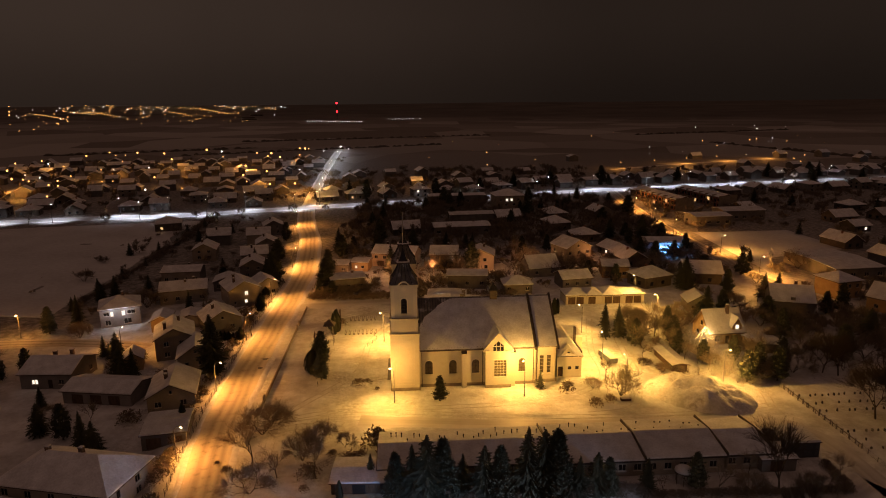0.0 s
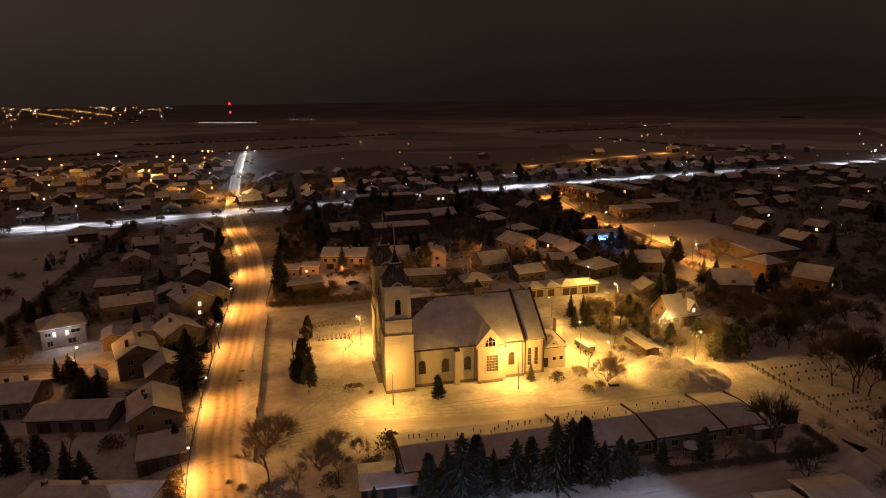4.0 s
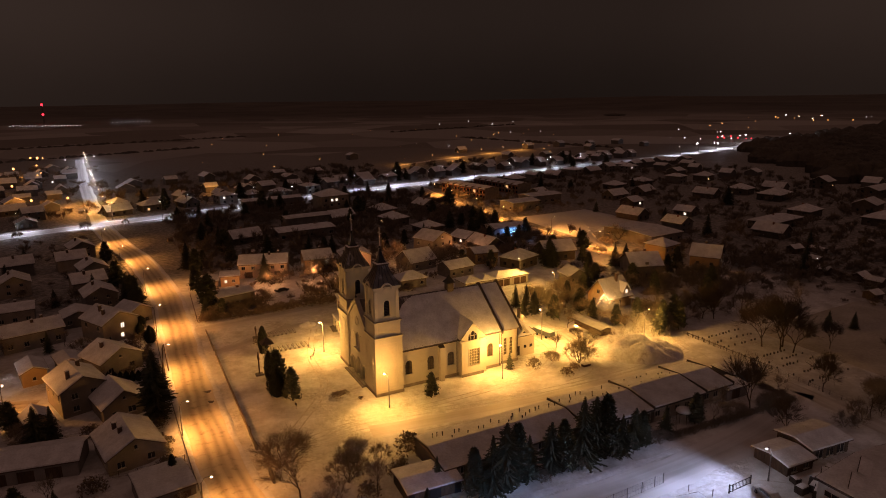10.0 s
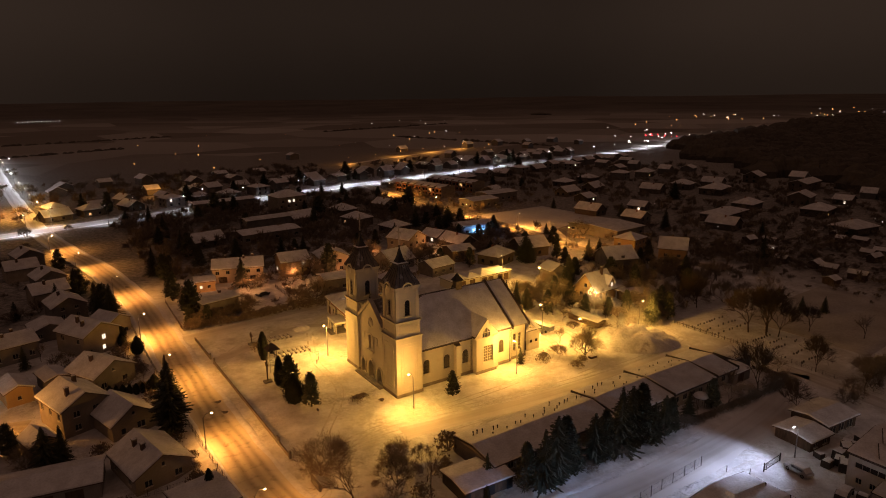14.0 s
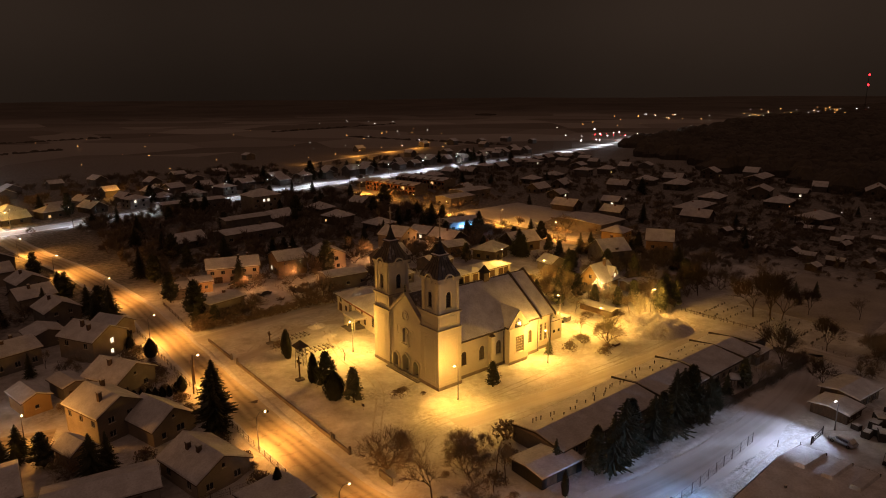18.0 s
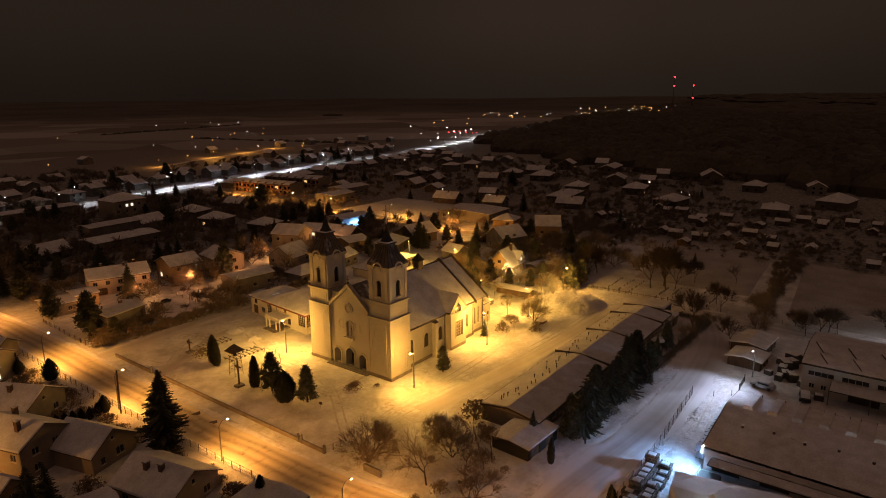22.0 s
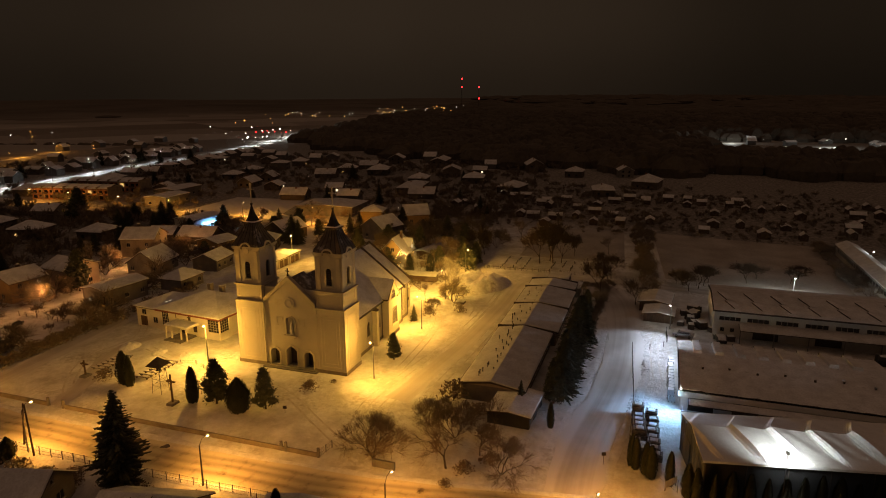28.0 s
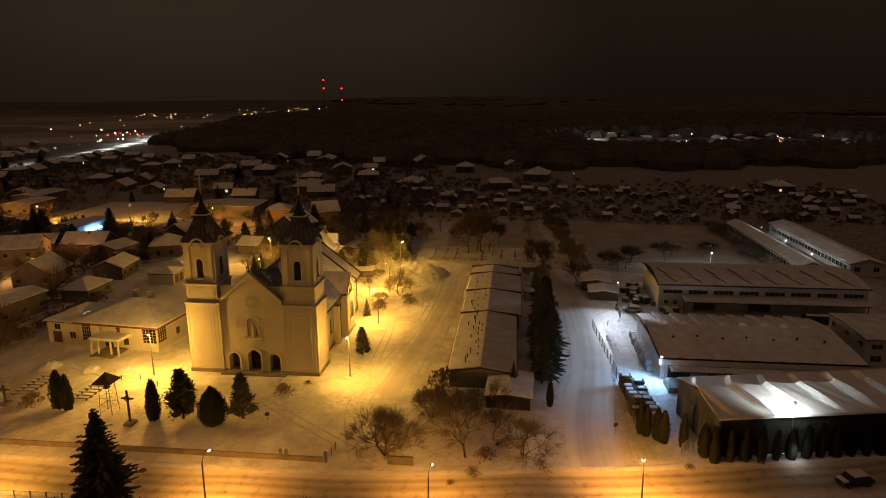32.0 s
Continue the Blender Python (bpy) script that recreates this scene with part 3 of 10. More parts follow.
def smooth_line(pts, step=6.0):
    """Points every few metres along a softened line."""
    out = []
    p = [Vector(a) for a in pts]
    for i in range(len(p) - 1):
        a, b, c, d = p[max(i - 1, 0)], p[i], p[i + 1], p[min(i + 2, len(p) - 1)]
        n = max(1, int((c - b).length / step))
        for k in range(n):
            t = k / n
            out.append(0.5 * ((2 * b) + (c - a) * t + (2 * a - 5 * b + 4 * c - d) * t * t + (3 * b - a - 3 * c + d) * t ** 3))
    return out + [p[-1]]


# ---- ground ----
def soft(a, b, x):
    t = np.clip((x - a) / (b - a), 0, 1)
    return t * t * (3 - 2 * t)


def gz(x, y):
    """Height of the ground: a shelf that drops behind the street, small drifts, far rising land."""
    x, y = np.asarray(x, float), np.asarray(y, float)
    r = np.hypot(x, y)
    drift = 0.5 + 0.25 * np.sin(x * 0.31 + 1.3 * np.sin(y * 0.17)) + 0.25 * np.sin(y * 0.43 + 1.7 * np.sin(x * 0.11))
    z = -0.10 * drift
    z = z - 1.3 * soft(-43.0, -47.5, x) * soft(340, 300, y) * soft(-130, -110, x)
    z = z + 26 * soft(1500, 4300, r) + 9 * soft(900, 1500, r) * np.sin(x * 0.0021) * np.sin(y * 0.0017 + 1)
    return z


def ground_at(x, y):
    return float(gz(x, y))


def spread(near0, near1, step, far):
    a = np.arange(near0, near1 + 0.1, step)
    out, d, p = [], step, near1
    while p < far:
        d *= 1.22
        p += d
        out.append(min(p, far))
    back, d, p = [], step, near0
    while p > -far:
        d *= 1.22
        p -= d
        back.append(max(p, -far))
    return np.concatenate([back[::-1], a, out])


gx, gy = spread(-150, 210, 3.0, 4900), spread(20, 260, 3.0, 4900)
X, Y = np.meshgrid(gx, gy)
Z = gz(X, Y)
n = len(gx)
sheet = Geo()
sheet.v = list(zip(X.ravel().tolist(), Y.ravel().tolist(), Z.ravel().tolist()))
sheet.f = [(j * n + i, j * n + i + 1, (j + 1) * n + i + 1, (j + 1) * n + i) for j in range(len(gy) - 1) for i in range(n - 1)]
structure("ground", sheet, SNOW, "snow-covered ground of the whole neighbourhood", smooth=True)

MAIN = smooth_line([(-700, 270), (-400, 308), (-187, 352), (-130, 357), (-65, 375), (44, 403), (115, 425), (174, 436), (308, 460), (436, 482), (661, 538), (900, 600), (1300, 710), (1900, 880)], 18)
STREET = smooth_line([(-5, -40), (-20, 20), (-26, 48), (-30.2, 68), (-33.2, 88), (-36.4, 110), (-37.6, 130), (-37.8, 165), (-37.4, 200), (-38, 235), (-43, 285), (-50, 322), (-57, 370)], 4)
NORTH = smooth_line([(-57, 378), (-62, 445), (-69, 560), (-76, 706), (-80, 800)], 15)
AMBER_ST = smooth_line([(140, 428), (134, 385), (129, 343), (125, 295), (124, 254), (122, 218), (127, 190), (132, 172), (146, 150)], 8)
LANE = smooth_line([(-10, 116.5), (20, 112.8), (45, 111.2), (68, 110.5), (76, 104), (76.5, 86), (74, 60), (70, 30)], 4)
TRACK_LINE = smooth_line([(-33, 84), (-18, 84), (5, 81), (22, 80), (45, 81), (62, 84), (75, 90)], 4)
NORTH_LANE = smooth_line([(-35, 191), (-20, 192), (-4, 193.5), (16, 196), (40, 199)], 4)
W_STREET = smooth_line([(-118, 168), (-100, 168.6), (-82, 167), (-68.5, 163)], 4)
structure("road_1", strip(STREET, 7.8, 0.035, 10, 0.25), ROAD, "street of brown driven snow with wheel tracks")
structure("road_2", strip(MAIN, 13.0, 0.05, 8, 0.3), SALTED, "main road of packed white snow")
structure("road_3", strip(AMBER_ST, 7.0, 0.04, 6, 0.4), ROAD, "snowy side street under amber lamps")
structure("road_4", strip(NORTH, 8.0, 0.04, 4, 0.4), TRACK, "snowy street that leads out to the fields")
structure("road_5", strip(TRACK_LINE, 7.5, 0.03, 8, 0.6), TRACK, "rutted snowy lane beside the workshops")
structure("road_6", strip(LANE, 4.2, 0.03, 6, 0.5), TRACK, "driven snow lane round the churchyard")
structure("road_7", strip(NORTH_LANE, 5.0, 0.03, 6, 0.5), TRACK, "snowy lane north of the churchyard")
structure("path_1", strip(smooth_line([(-30, 171.7), (-22, 174.5), (-12, 180), (-3, 181), (3, 178)], 2), 3.2, 0.022, 6, 0.5), TRACK, "trodden path from the gate to the parish house")
structure("road_8", strip(W_STREET, 5.6, -1.22, 6, 0.4), ROAD, "snowy back street between houses")


FIELD_SNOW = surface("smooth_field_snow", (0.54, 0.53, 0.53), (0.70, 0.70, 0.70), 0.05, 0.6, 0.8, 0.4, 0.2)
STUBBLE = surface("thin_snow_on_stubble", (0.34, 0.31, 0.28), (0.52, 0.50, 0.47), 0.12, 1.4, 0.85, 0.4, 0.15)
for k, outline in enumerate((((-330, 190), (-107, 190), (-107, 342), (-187, 332), (-330, 296)), ((130, 214), (142, 236), (182, 248), (180, 287), (134, 286)), ((80, 24), (142, 23), (150, 77), (84, 72)), ((99, 84), (149, 87), (149, 120), (99, 118)))):
    pts = [Vector(p) for p in outline]
    mid = sum(pts, Vector((0, 0))) / len(pts)
    rim = [a.lerp(b, j / 12) for a, b in zip(pts, pts[1:] + pts[:1]) for j in range(12)]
    rings_f = [[Vector((*mid.lerp(p, f), gz(*mid.lerp(p, f)) + 0.06 - (0.14 if f == 1 else 0))) for p in rim] for f in (1.0, 0.985, 0.8, 0.6, 0.4, 0.2, 0.02)]
    structure("field_%d" % (k + 1), Geo().rings(rings_f), FIELD_SNOW if k < 2 else STUBBLE, "smooth open field under even snow", smooth=True)


def bank(line, offset, half, height, seed, closed=False):
    """A ploughed ridge of snow that runs beside a line."""
    rng, g, rows = random.Random(seed), Geo(), []
    for i, p in enumerate(line):
        d = (line[min(i + 1, len(line) - 1)] - line[max(i - 1, 0)]).normalized()
        nrm = Vector((-d.y, d.x))
        c = p + nrm * (offset + rng.uniform(-0.2, 0.2))
        h = height * rng.uniform(0.45, 1.15)
        rows.append([Vector((*(c + nrm * s * half), -0.12 + z * h)) for s, z in ((-1, 0), (-0.55, 0.55 + rng.uniform(0, 0.3)), (0, 1.0), (0.6, 0.5 + rng.uniform(0, 0.3)), (1, 0))])
    return g.rings(rows, close=False)


BANKED = [p for p in STREET if p.y > 40]
tagged(part("snow_bank", bank(BANKED, 4.0, 0.7, 0.42, 1), DRIFT, smooth=True), "ploughed ridge of snow along the street", "snow bank")
tagged(part("snow_bank", bank(BANKED, -4.2, 0.9, 0.36, 2), DRIFT, smooth=True), "ploughed ridge of snow along the street", "snow bank")
tagged(part("snow_bank", bank([p for p in TRACK_LINE if -26 < p.x < 24], -4.7, 0.9, 0.24, 3), DRIFT, smooth=True), "lumpy snow ridge beside the workshop lane", "snow bank")
tagged(part("snow_bank", bank([p for p in TRACK_LINE if -20 < p.x < 40], 4.8, 1.1, 0.22, 4), DRIFT, smooth=True), "lumpy snow ridge beside the workshop lane", "snow bank")


def wheel_tracks(points, gauge=1.5):
    """Two pressed ruts in the snow."""
    line, g = smooth_line(points, 2.5), Geo()
    for off in (-gauge / 2, gauge / 2):
        moved = []
        for i, p in enumerate(line):
            d = (line[min(i + 1, len(line) - 1)] - line[max(i - 1, 0)]).normalized()
            moved.append(p + Vector((-d.y, d.x)) * off)
        s = strip(moved, 0.34, 0.014, 2, 0.05)
        k = len(g.v)
        g.v += s.v
        g.f += [tuple(k + i for i in f) for f in s.f]
    return g


RUTS = (((-30, 115), (-18, 117.5), (-4, 117), (14, 114.5), (40, 113.4), (66, 112.6), (75, 106)), ((-30, 116.5), (-14, 121), (2, 119), (22, 116), (44, 114.5), (64, 115), (74, 117)), ((-6, 112), (16, 110.2), (42, 109), (66, 108.6)), ((2, 121), (20, 121.5), (34, 124), (44, 133), (46, 150), (52, 172)), ((36, 116), (46, 118.5), (52, 134), (54, 150), (58, 178)), ((-28, 171.6), (-22, 178), (-12, 184), (0, 183), (10, 190)), ((-30, 114), (-22, 125), (-12, 140), (-10, 158), (-4, 176)), ((74, 116), (76.5, 128), (73, 142), (66, 158), (62, 176)), ((-30, 86), (-8, 84), (18, 82.2), (44, 82.5), (70, 88)), ((-31, 82), (-10, 81.5), (14, 79.6), (34, 78), (38, 74)), ((12, 73.2), (24, 74), (36, 73.5), (44, 68)))
for i, pts in enumerate(RUTS):
    structure("road_%d" % (9 + i), wheel_tracks(pts), PACKED, "pair of wheel ruts pressed into the snow")


# churned lumps thrown up beside the workshop lane and the street
lumps = Geo()
rng = random.Random(61)
for line, off, span, n in ((TRACK_LINE, -4.3, (-24, 26), 420), (TRACK_LINE, 4.4, (-20, 44), 200), (BANKED, 3.9, (-80, 20), 60), (BANKED, -4.1, (-80, 20), 60)):
    pts = [p for p in line if span[0] < p.x < span[1]]
    for _ in range(n):
        i = rng.randrange(len(pts) - 1)
        d = (pts[i + 1] - pts[i]).normalized()
        p = pts[i].lerp(pts[i + 1], rng.random()) + Vector((-d.y, d.x)) * (off + rng.gauss(0, 0.35))
        lumps.ball((p.x, p.y, -0.03), rng.uniform(0.07, 0.2), 5, 3, rng.uniform(0.5, 0.8))
tagged(part("snow_lumps", lumps, DRIFT), "churned lumps of ploughed snow along the lanes", "snow lumps", kind="stuff")
SLUSH = surface("dark_wet_slush", (0.06, 0.048, 0.036), (0.13, 0.10, 0.08), 1.2, 6.0, 0.4, 0.3, 0.02)
for k, (x, y, w, l) in enumerate(((-35.1, 149.5, 0.8, 1.0), (-35.2, 144.2, 0.7, 0.9), (-37.6, 251.5, 0.8, 1.2))):
    ring = [Vector((x + w * (0.8 + 0.3 * math.sin(a * 3 + k)) * math.cos(a), y + l * (0.85 + 0.25 * math.cos(a * 2 + k)) * math.sin(a), 0.0)) for a in (math.pi * 2 * j / 14 for j in range(14))]
    structure("patch_%d" % (k + 1), Geo().rings([[p + Vector((0, 0, z)) for p in ring] for z in (0.02, 0.044)]), SLUSH, "dark wet patch over a drain in the street")


# ---- church ----
church = thing("church", pose(15, 141.3, 0), "cream rendered twin-towered church with a snow-covered roof", "church")
XF, YS, YN, XN = -3.8, 129.4, 153.2, 2.4
MID = (YS + YN) / 2


def relief(m, u0, u1, v0, v1, w=0.16, t=0.04):
    return band(m, [(u0, v0), (u1, v0), (u1, v1), (u0, v1)], -w, t)


def tower(y0, y1):
    x0, x1 = XF, XN
    body = part("tower", Geo().box(x0 + 0.45, x1 - 0.45, y0 + 0.45, y1 - 0.45, 0, 13.0), CREAM, church, "square bell tower with a dark curved helm", keep=True)
    cx, cy, w, d = (x0 + x1) / 2, (y0 + y1) / 2, x1 - x0, y1 - y0
    c = Matrix.Translation((cx, cy, 0))
    for face in "SWNE":
        m = side(c, face, w, d)
        span = w if face in "SN" else d
        inset = 0 if face in "SN" else 0.45
        part("wall", panel(m, [(inset, 0), (span - inset, 0), (span - inset, 13.0), (inset, 13.0)]), CREAM, body)
        if face in "SW":
            part("relief_frame", relief(m, 1.1, span - 1.1, 1.3, 11.6), TRIM, body)
            part("relief_frame", relief(m, 1.75, span - 1.75, 2.0, 10.9, 0.1, 0.025), TRIM, body)
        m2 = side(c, face, w - 0.5, d - 0.5)
        s2 = w - 0.5
        part("wall", panel(m2, [(0, 13.08), (s2, 13.08), (s2, 16.2), (0, 16.2)], thick=0.02), CREAM, body)
        part("relief_frame", relief(m2, 0.5, s2 - 0.5, 13.9, 15.7, 0.1, 0.05), TRIM, body)
        m3 = side(c, face, w - 0.8, d - 0.8)
        s3 = (w if face in "SN" else d) - 0.8
        a, b = s3 / 2 - 0.62, s3 / 2 + 0.62
        i3 = 0 if face in "SN" else 0.35
        arch_top = [(s3 / 2 + 1.05 * math.cos(t), 23.25 + 0.15 + 1.0 * math.sin(t)) for t in (math.pi * k / 10 for k in range(11))]
        part("wall", panel(m3, [(i3, 16.49), (s3 - i3, 16.49), (s3 - i3, 23.4)] + arch_top + [(i3, 23.4)], [arch(a, b, 17.5, 20.9)], 0.35), CREAM, body)
        part("louvre", panel(m3 @ Matrix.Translation((0, 0, -0.3)), arch(a, b, 17.5, 20.9), thick=0.04), IRON, body, "black bell opening")
        slats = Geo()
        for k in range(9):
            slats.box(a + 0.05, b - 0.05, 17.65 + k * 0.34, 17.72 + k * 0.34, -0.28, -0.12, m3)
        part("slat", slats, SHEET, body)
        part("arch_trim", band(m3, arch(a, b, 17.5, 20.9)[1:], 0.2, 0.08, closed=False), TRIM, body)
        part("sill", Geo().box(a - 0.3, b + 0.3, 17.2, 17.45, 0, 0.2, m3), TRIM, body)
        for u in (i3 + 0.0, s3 - 0.7 - i3):
            part("pilaster", Geo().box(u, u + 0.7, 16.6, 23.0, 0, 0.12, m3), TRIM, body)
        part("eyebrow_gable", band(m3 @ Matrix.Translation((0, 0, -0.5)), arch_top, 0.3, 0.9, closed=False), TRIM, body)
        for u0, u1 in ((-0.25, s3 / 2 - 1.06), (s3 / 2 + 1.06, s3 + 0.25)):
            part("cornice", Geo().box(u0, u1, 23.2, 23.5, -0.02, 0.25, m3), TRIM, body)
            part("cornice", Geo().box(u0 - (0.15 if u0 < 0 else 0), u1 + (0.15 if u1 > s3 else 0), 23.504, 23.85, -0.02, 0.42, m3), TRIM, body)
        medal = [(s3 / 2 + 0.55 * math.cos(t), 22.95 + 0.55 * math.sin(t)) for t in (2 * math.pi * k / 14 for k in range(14))]
        part("medallion", slab(m3, medal, 0.09), TRIM, body)
    part("core", Geo().box(x0 + 0.75, x1 - 0.75, y0 + 0.75, y1 - 0.75, 13.0, 23.3), CREAM, body)
    for z, o, h, mat in ((0, 0.10, 0.7, PLINTH), (12.75, 0.09, 0.25, TRIM), (13.004, 0.14, 0.09, LEDGE), (16.2, 0.02, 0.22, TRIM), (16.424, 0.06, 0.08, LEDGE)):
        part("plinth" if z == 0 else "ledge", Geo().box(x0 - o, x1 + o, y0 - o, y1 + o, z, z + h), mat, body)
    # helm: bell-shaped metal roof, ledge, spire and cross
    helm, hw = Geo(), w / 2

    def square(s, z, k=2):
        out = []
        for a in range(4):
            p, q = [(-1, -1), (1, -1), (1, 1), (-1, 1)][a], [(1, -1), (1, 1), (-1, 1), (-1, -1)][a]
            for j in range(k):
                t = j / k
                bulge = 1 + 0.04 * math.sin(math.pi * t)
                out.append((cx + s * bulge * (p[0] + (q[0] - p[0]) * t), cy + s * bulge * (p[1] + (q[1] - p[1]) * t), z))
        return out
    prof = [(2.92, 23.86), (2.84, 24.3), (2.42, 25.0), (1.95, 25.8), (1.55, 26.6), (1.25, 27.4), (1.08, 28.0)]
    helm.rings([square(s, z) for s, z in prof])
    part("helm", helm, METAL_ROOF, body, "dark sheet-metal helm with thin snow patches")
    for a in range(4):
        for t in (0.0, 0.2, 0.4, 0.6, 0.8):
            ps = []
            for s, z in prof:
                p, q = [(-1, -1), (1, -1), (1, 1), (-1, 1)][a], [(1, -1), (1, 1), (-1, 1), (-1, -1)][a]
                f = 1 + 0.04 * math.sin(math.pi * t)
                ps.append(Vector((cx + s * f * (p[0] + (q[0] - p[0]) * t), cy + s * f * (p[1] + (q[1] - p[1]) * t), z)))
            rib = Geo()
            for p, q in zip(ps, ps[1:]):
                rib.tube(p, q, 0.06, 0.06, 4)
            part("seam", rib, SEAM, body)
    part("helm_ledge", Geo().rings([square(1.05, 27.9), square(1.42, 28.15), square(1.42, 28.32), square(1.0, 28.45)]), SHEET, body)
    part("snow_cap", Geo().rings([square(1.36, 28.33), square(1.25, 28.44), square(0.9, 28.5)]), ROOF_SNOW, body)
    part("spire", Geo().rings([square(0.98, 28.45), square(0.68, 29.0), square(0.44, 29.8), square(0.26, 30.6), square(0.12, 31.3), square(0.09, 31.6)]), SEAM, body)
    part("spire_ball", Geo().ball((cx, cy, 31.7), 0.26, 8, 6), SEAM, body)
    cross = Geo().box(cx - 0.09, cx + 0.09, cy - 0.09, cy + 0.09, 31.8, 35.8).box(cx - 0.08, cx + 0.08, cy - 0.8, cy + 0.8, 34.5, 34.7)
    part("cross", cross, FRAME, body, "pale metal cross")


tower(YS, YS + 6.2)
tower(YN - 6.2, YN)

# west front between the towers
mw = at(XF + 0.35, YN - 6.2, "W")
SPAN = YN - YS - 12.4
h = SPAN / 2
doors = [arch(h - 1.2, h + 1.2, 0.35, 4.5, "peak"), arch(h - 4.75, h - 2.75, 0.35, 3.75), arch(h + 2.75, h + 4.75, 0.35, 3.75)]
niche = arch(h - 1.0, h + 1.0, 6.9, 10.5)
part("wall_front", panel(mw, [(0.004, 0), (SPAN - 0.004, 0), (SPAN - 0.004, 13.6), (h, 18.5), (0.004, 13.6)], doors + [niche], 0.6), CREAM, church, "gabled west front with three portals and a niche", keep=True)
for o in doors:
    part("portal_surround", band(mw, o[1:] + o[:1], 0.38, 0.22, closed=False), TRIM, church, keep=True)
for u0, u1, top in ((h - 1.2, h + 1.2, 4.5), (h - 4.75, h - 2.75, 3.75), (h + 2.75, h + 4.75, 3.75)):
    part("door", Geo().box(u0 - 0.2, u1 + 0.2, 0.3, top, -1.7, -1.6, mw), DOOR, church, "dark wooden church door in a deep porch", keep=True)
    part("porch_lining", Geo().box(u0 - 0.25, u0 - 0.02, 0.3, top, -1.6, -0.604, mw).box(u1 + 0.02, u1 + 0.25, 0.3, top, -1.6, -0.604, mw).box(u0 - 0.25, u1 + 0.25, top + 0.01, top + 0.2, -1.6, -0.604, mw), CREAM, church, keep=True)
part("niche_back", panel(mw @ Matrix.Translation((0, 0, -0.604)), arch(h - 1.1, h + 1.1, 6.8, 10.6), thick=0.1), CREAM, church, keep=True)
part("niche_trim", band(mw, niche[1:], 0.24, 0.14, closed=False), TRIM, church, keep=True)
part("niche_shelf", Geo().box(h - 1.5, h + 1.5, 6.55, 6.85, -0.05, 0.5, mw).box(h - 0.9, h + 0.9, 6.2, 6.546, -0.05, 0.3, mw), TRIM, church, keep=True)
for u in (h - 3.0, h + 1.8):
    part("relief_frame", relief(mw, u, u + 1.3, 8.6, 10.4, 0.1, 0.05), TRIM, church, keep=True)
disc = [(h + 0.95 * math.cos(t), 13.3 + 0.95 * math.sin(t)) for t in (2 * math.pi * k / 18 for k in range(18))]
part("medallion", band(mw, disc, 0.22, 0.1), TRIM, church, keep=True)
part("medallion", slab(mw, [(h + (u - h) * 0.6, 13.3 + (v - 13.3) * 0.6) for u, v in disc], 0.07), TRIM, church, keep=True)
part("gable_moulding", Geo().add([mw @ Vector(p) for p in ((-0.0, 13.0, 0), (h, 17.85, 0), (h, 18.6, 0), (0, 13.75, 0), (0, 13.0, 0.25), (h, 17.85, 0.25), (h, 18.6, 0.25), (0, 13.75, 0.25))], [(4, 5, 6, 7), (0, 1, 5, 4), (2, 3, 7, 6), (1, 2, 6, 5)])
     .add([mw @ Vector(p) for p in ((SPAN, 13.0, 0), (h, 17.85, 0), (h, 18.6, 0), (SPAN, 13.75, 0), (SPAN, 13.0, 0.25), (h, 17.85, 0.25), (h, 18.6, 0.25), (SPAN, 13.75, 0.25))], [(4, 7, 6, 5), (0, 4, 5, 1), (2, 6, 7, 3)]), TRIM, church, keep=True)
part("gable_coping", Geo().add([mw @ Vector(p) for p in ((0, 13.76, -0.7), (h, 18.61, -0.7), (SPAN, 13.76, -0.7), (0, 13.76, 0.35), (h, 18.61, 0.35), (SPAN, 13.76, 0.35), (0, 13.92, -0.7), (h, 18.77, -0.7), (SPAN, 13.92, -0.7), (0, 13.92, 0.35), (h, 18.77, 0.35), (SPAN, 13.92, 0.35))], [(6, 7, 10, 9), (7, 8, 11, 10), (3, 4, 1, 0), (4, 5, 2, 1), (3, 9, 10, 4), (4, 10, 11, 5), (0, 1, 7, 6), (1, 2, 8, 7)]), LEDGE, church, keep=True)
gc = mw @ Vector((h, 18.77, -0.1))
part("cross", Geo().box(gc.x - 0.07, gc.x + 0.07, gc.y - 0.08, gc.y + 0.08, 18.7, 20.3).box(gc.x - 0.06, gc.x + 0.06, gc.y - 0.42, gc.y + 0.42, 19.6, 19.75).ball((gc.x, gc.y, 18.9), 0.22), IRON, church, "small black gable cross", keep=True)
part("plinth", Geo().box(0.01, h - 4.9, 0, 0.6, 0, 0.1, mw).box(SPAN - h + 4.9, SPAN - 0.01, 0, 0.6, 0, 0.1, mw), PLINTH, church, keep=True)
part("step", Geo().box(h - 6.0, h + 6.0, 0, 0.18, 0.0, 1.4, mw).box(h - 5.6, h + 5.6, 0.184, 0.34, -1.6, 0.9, mw), CONCRETE, church, "snowy stone entrance steps", keep=True)

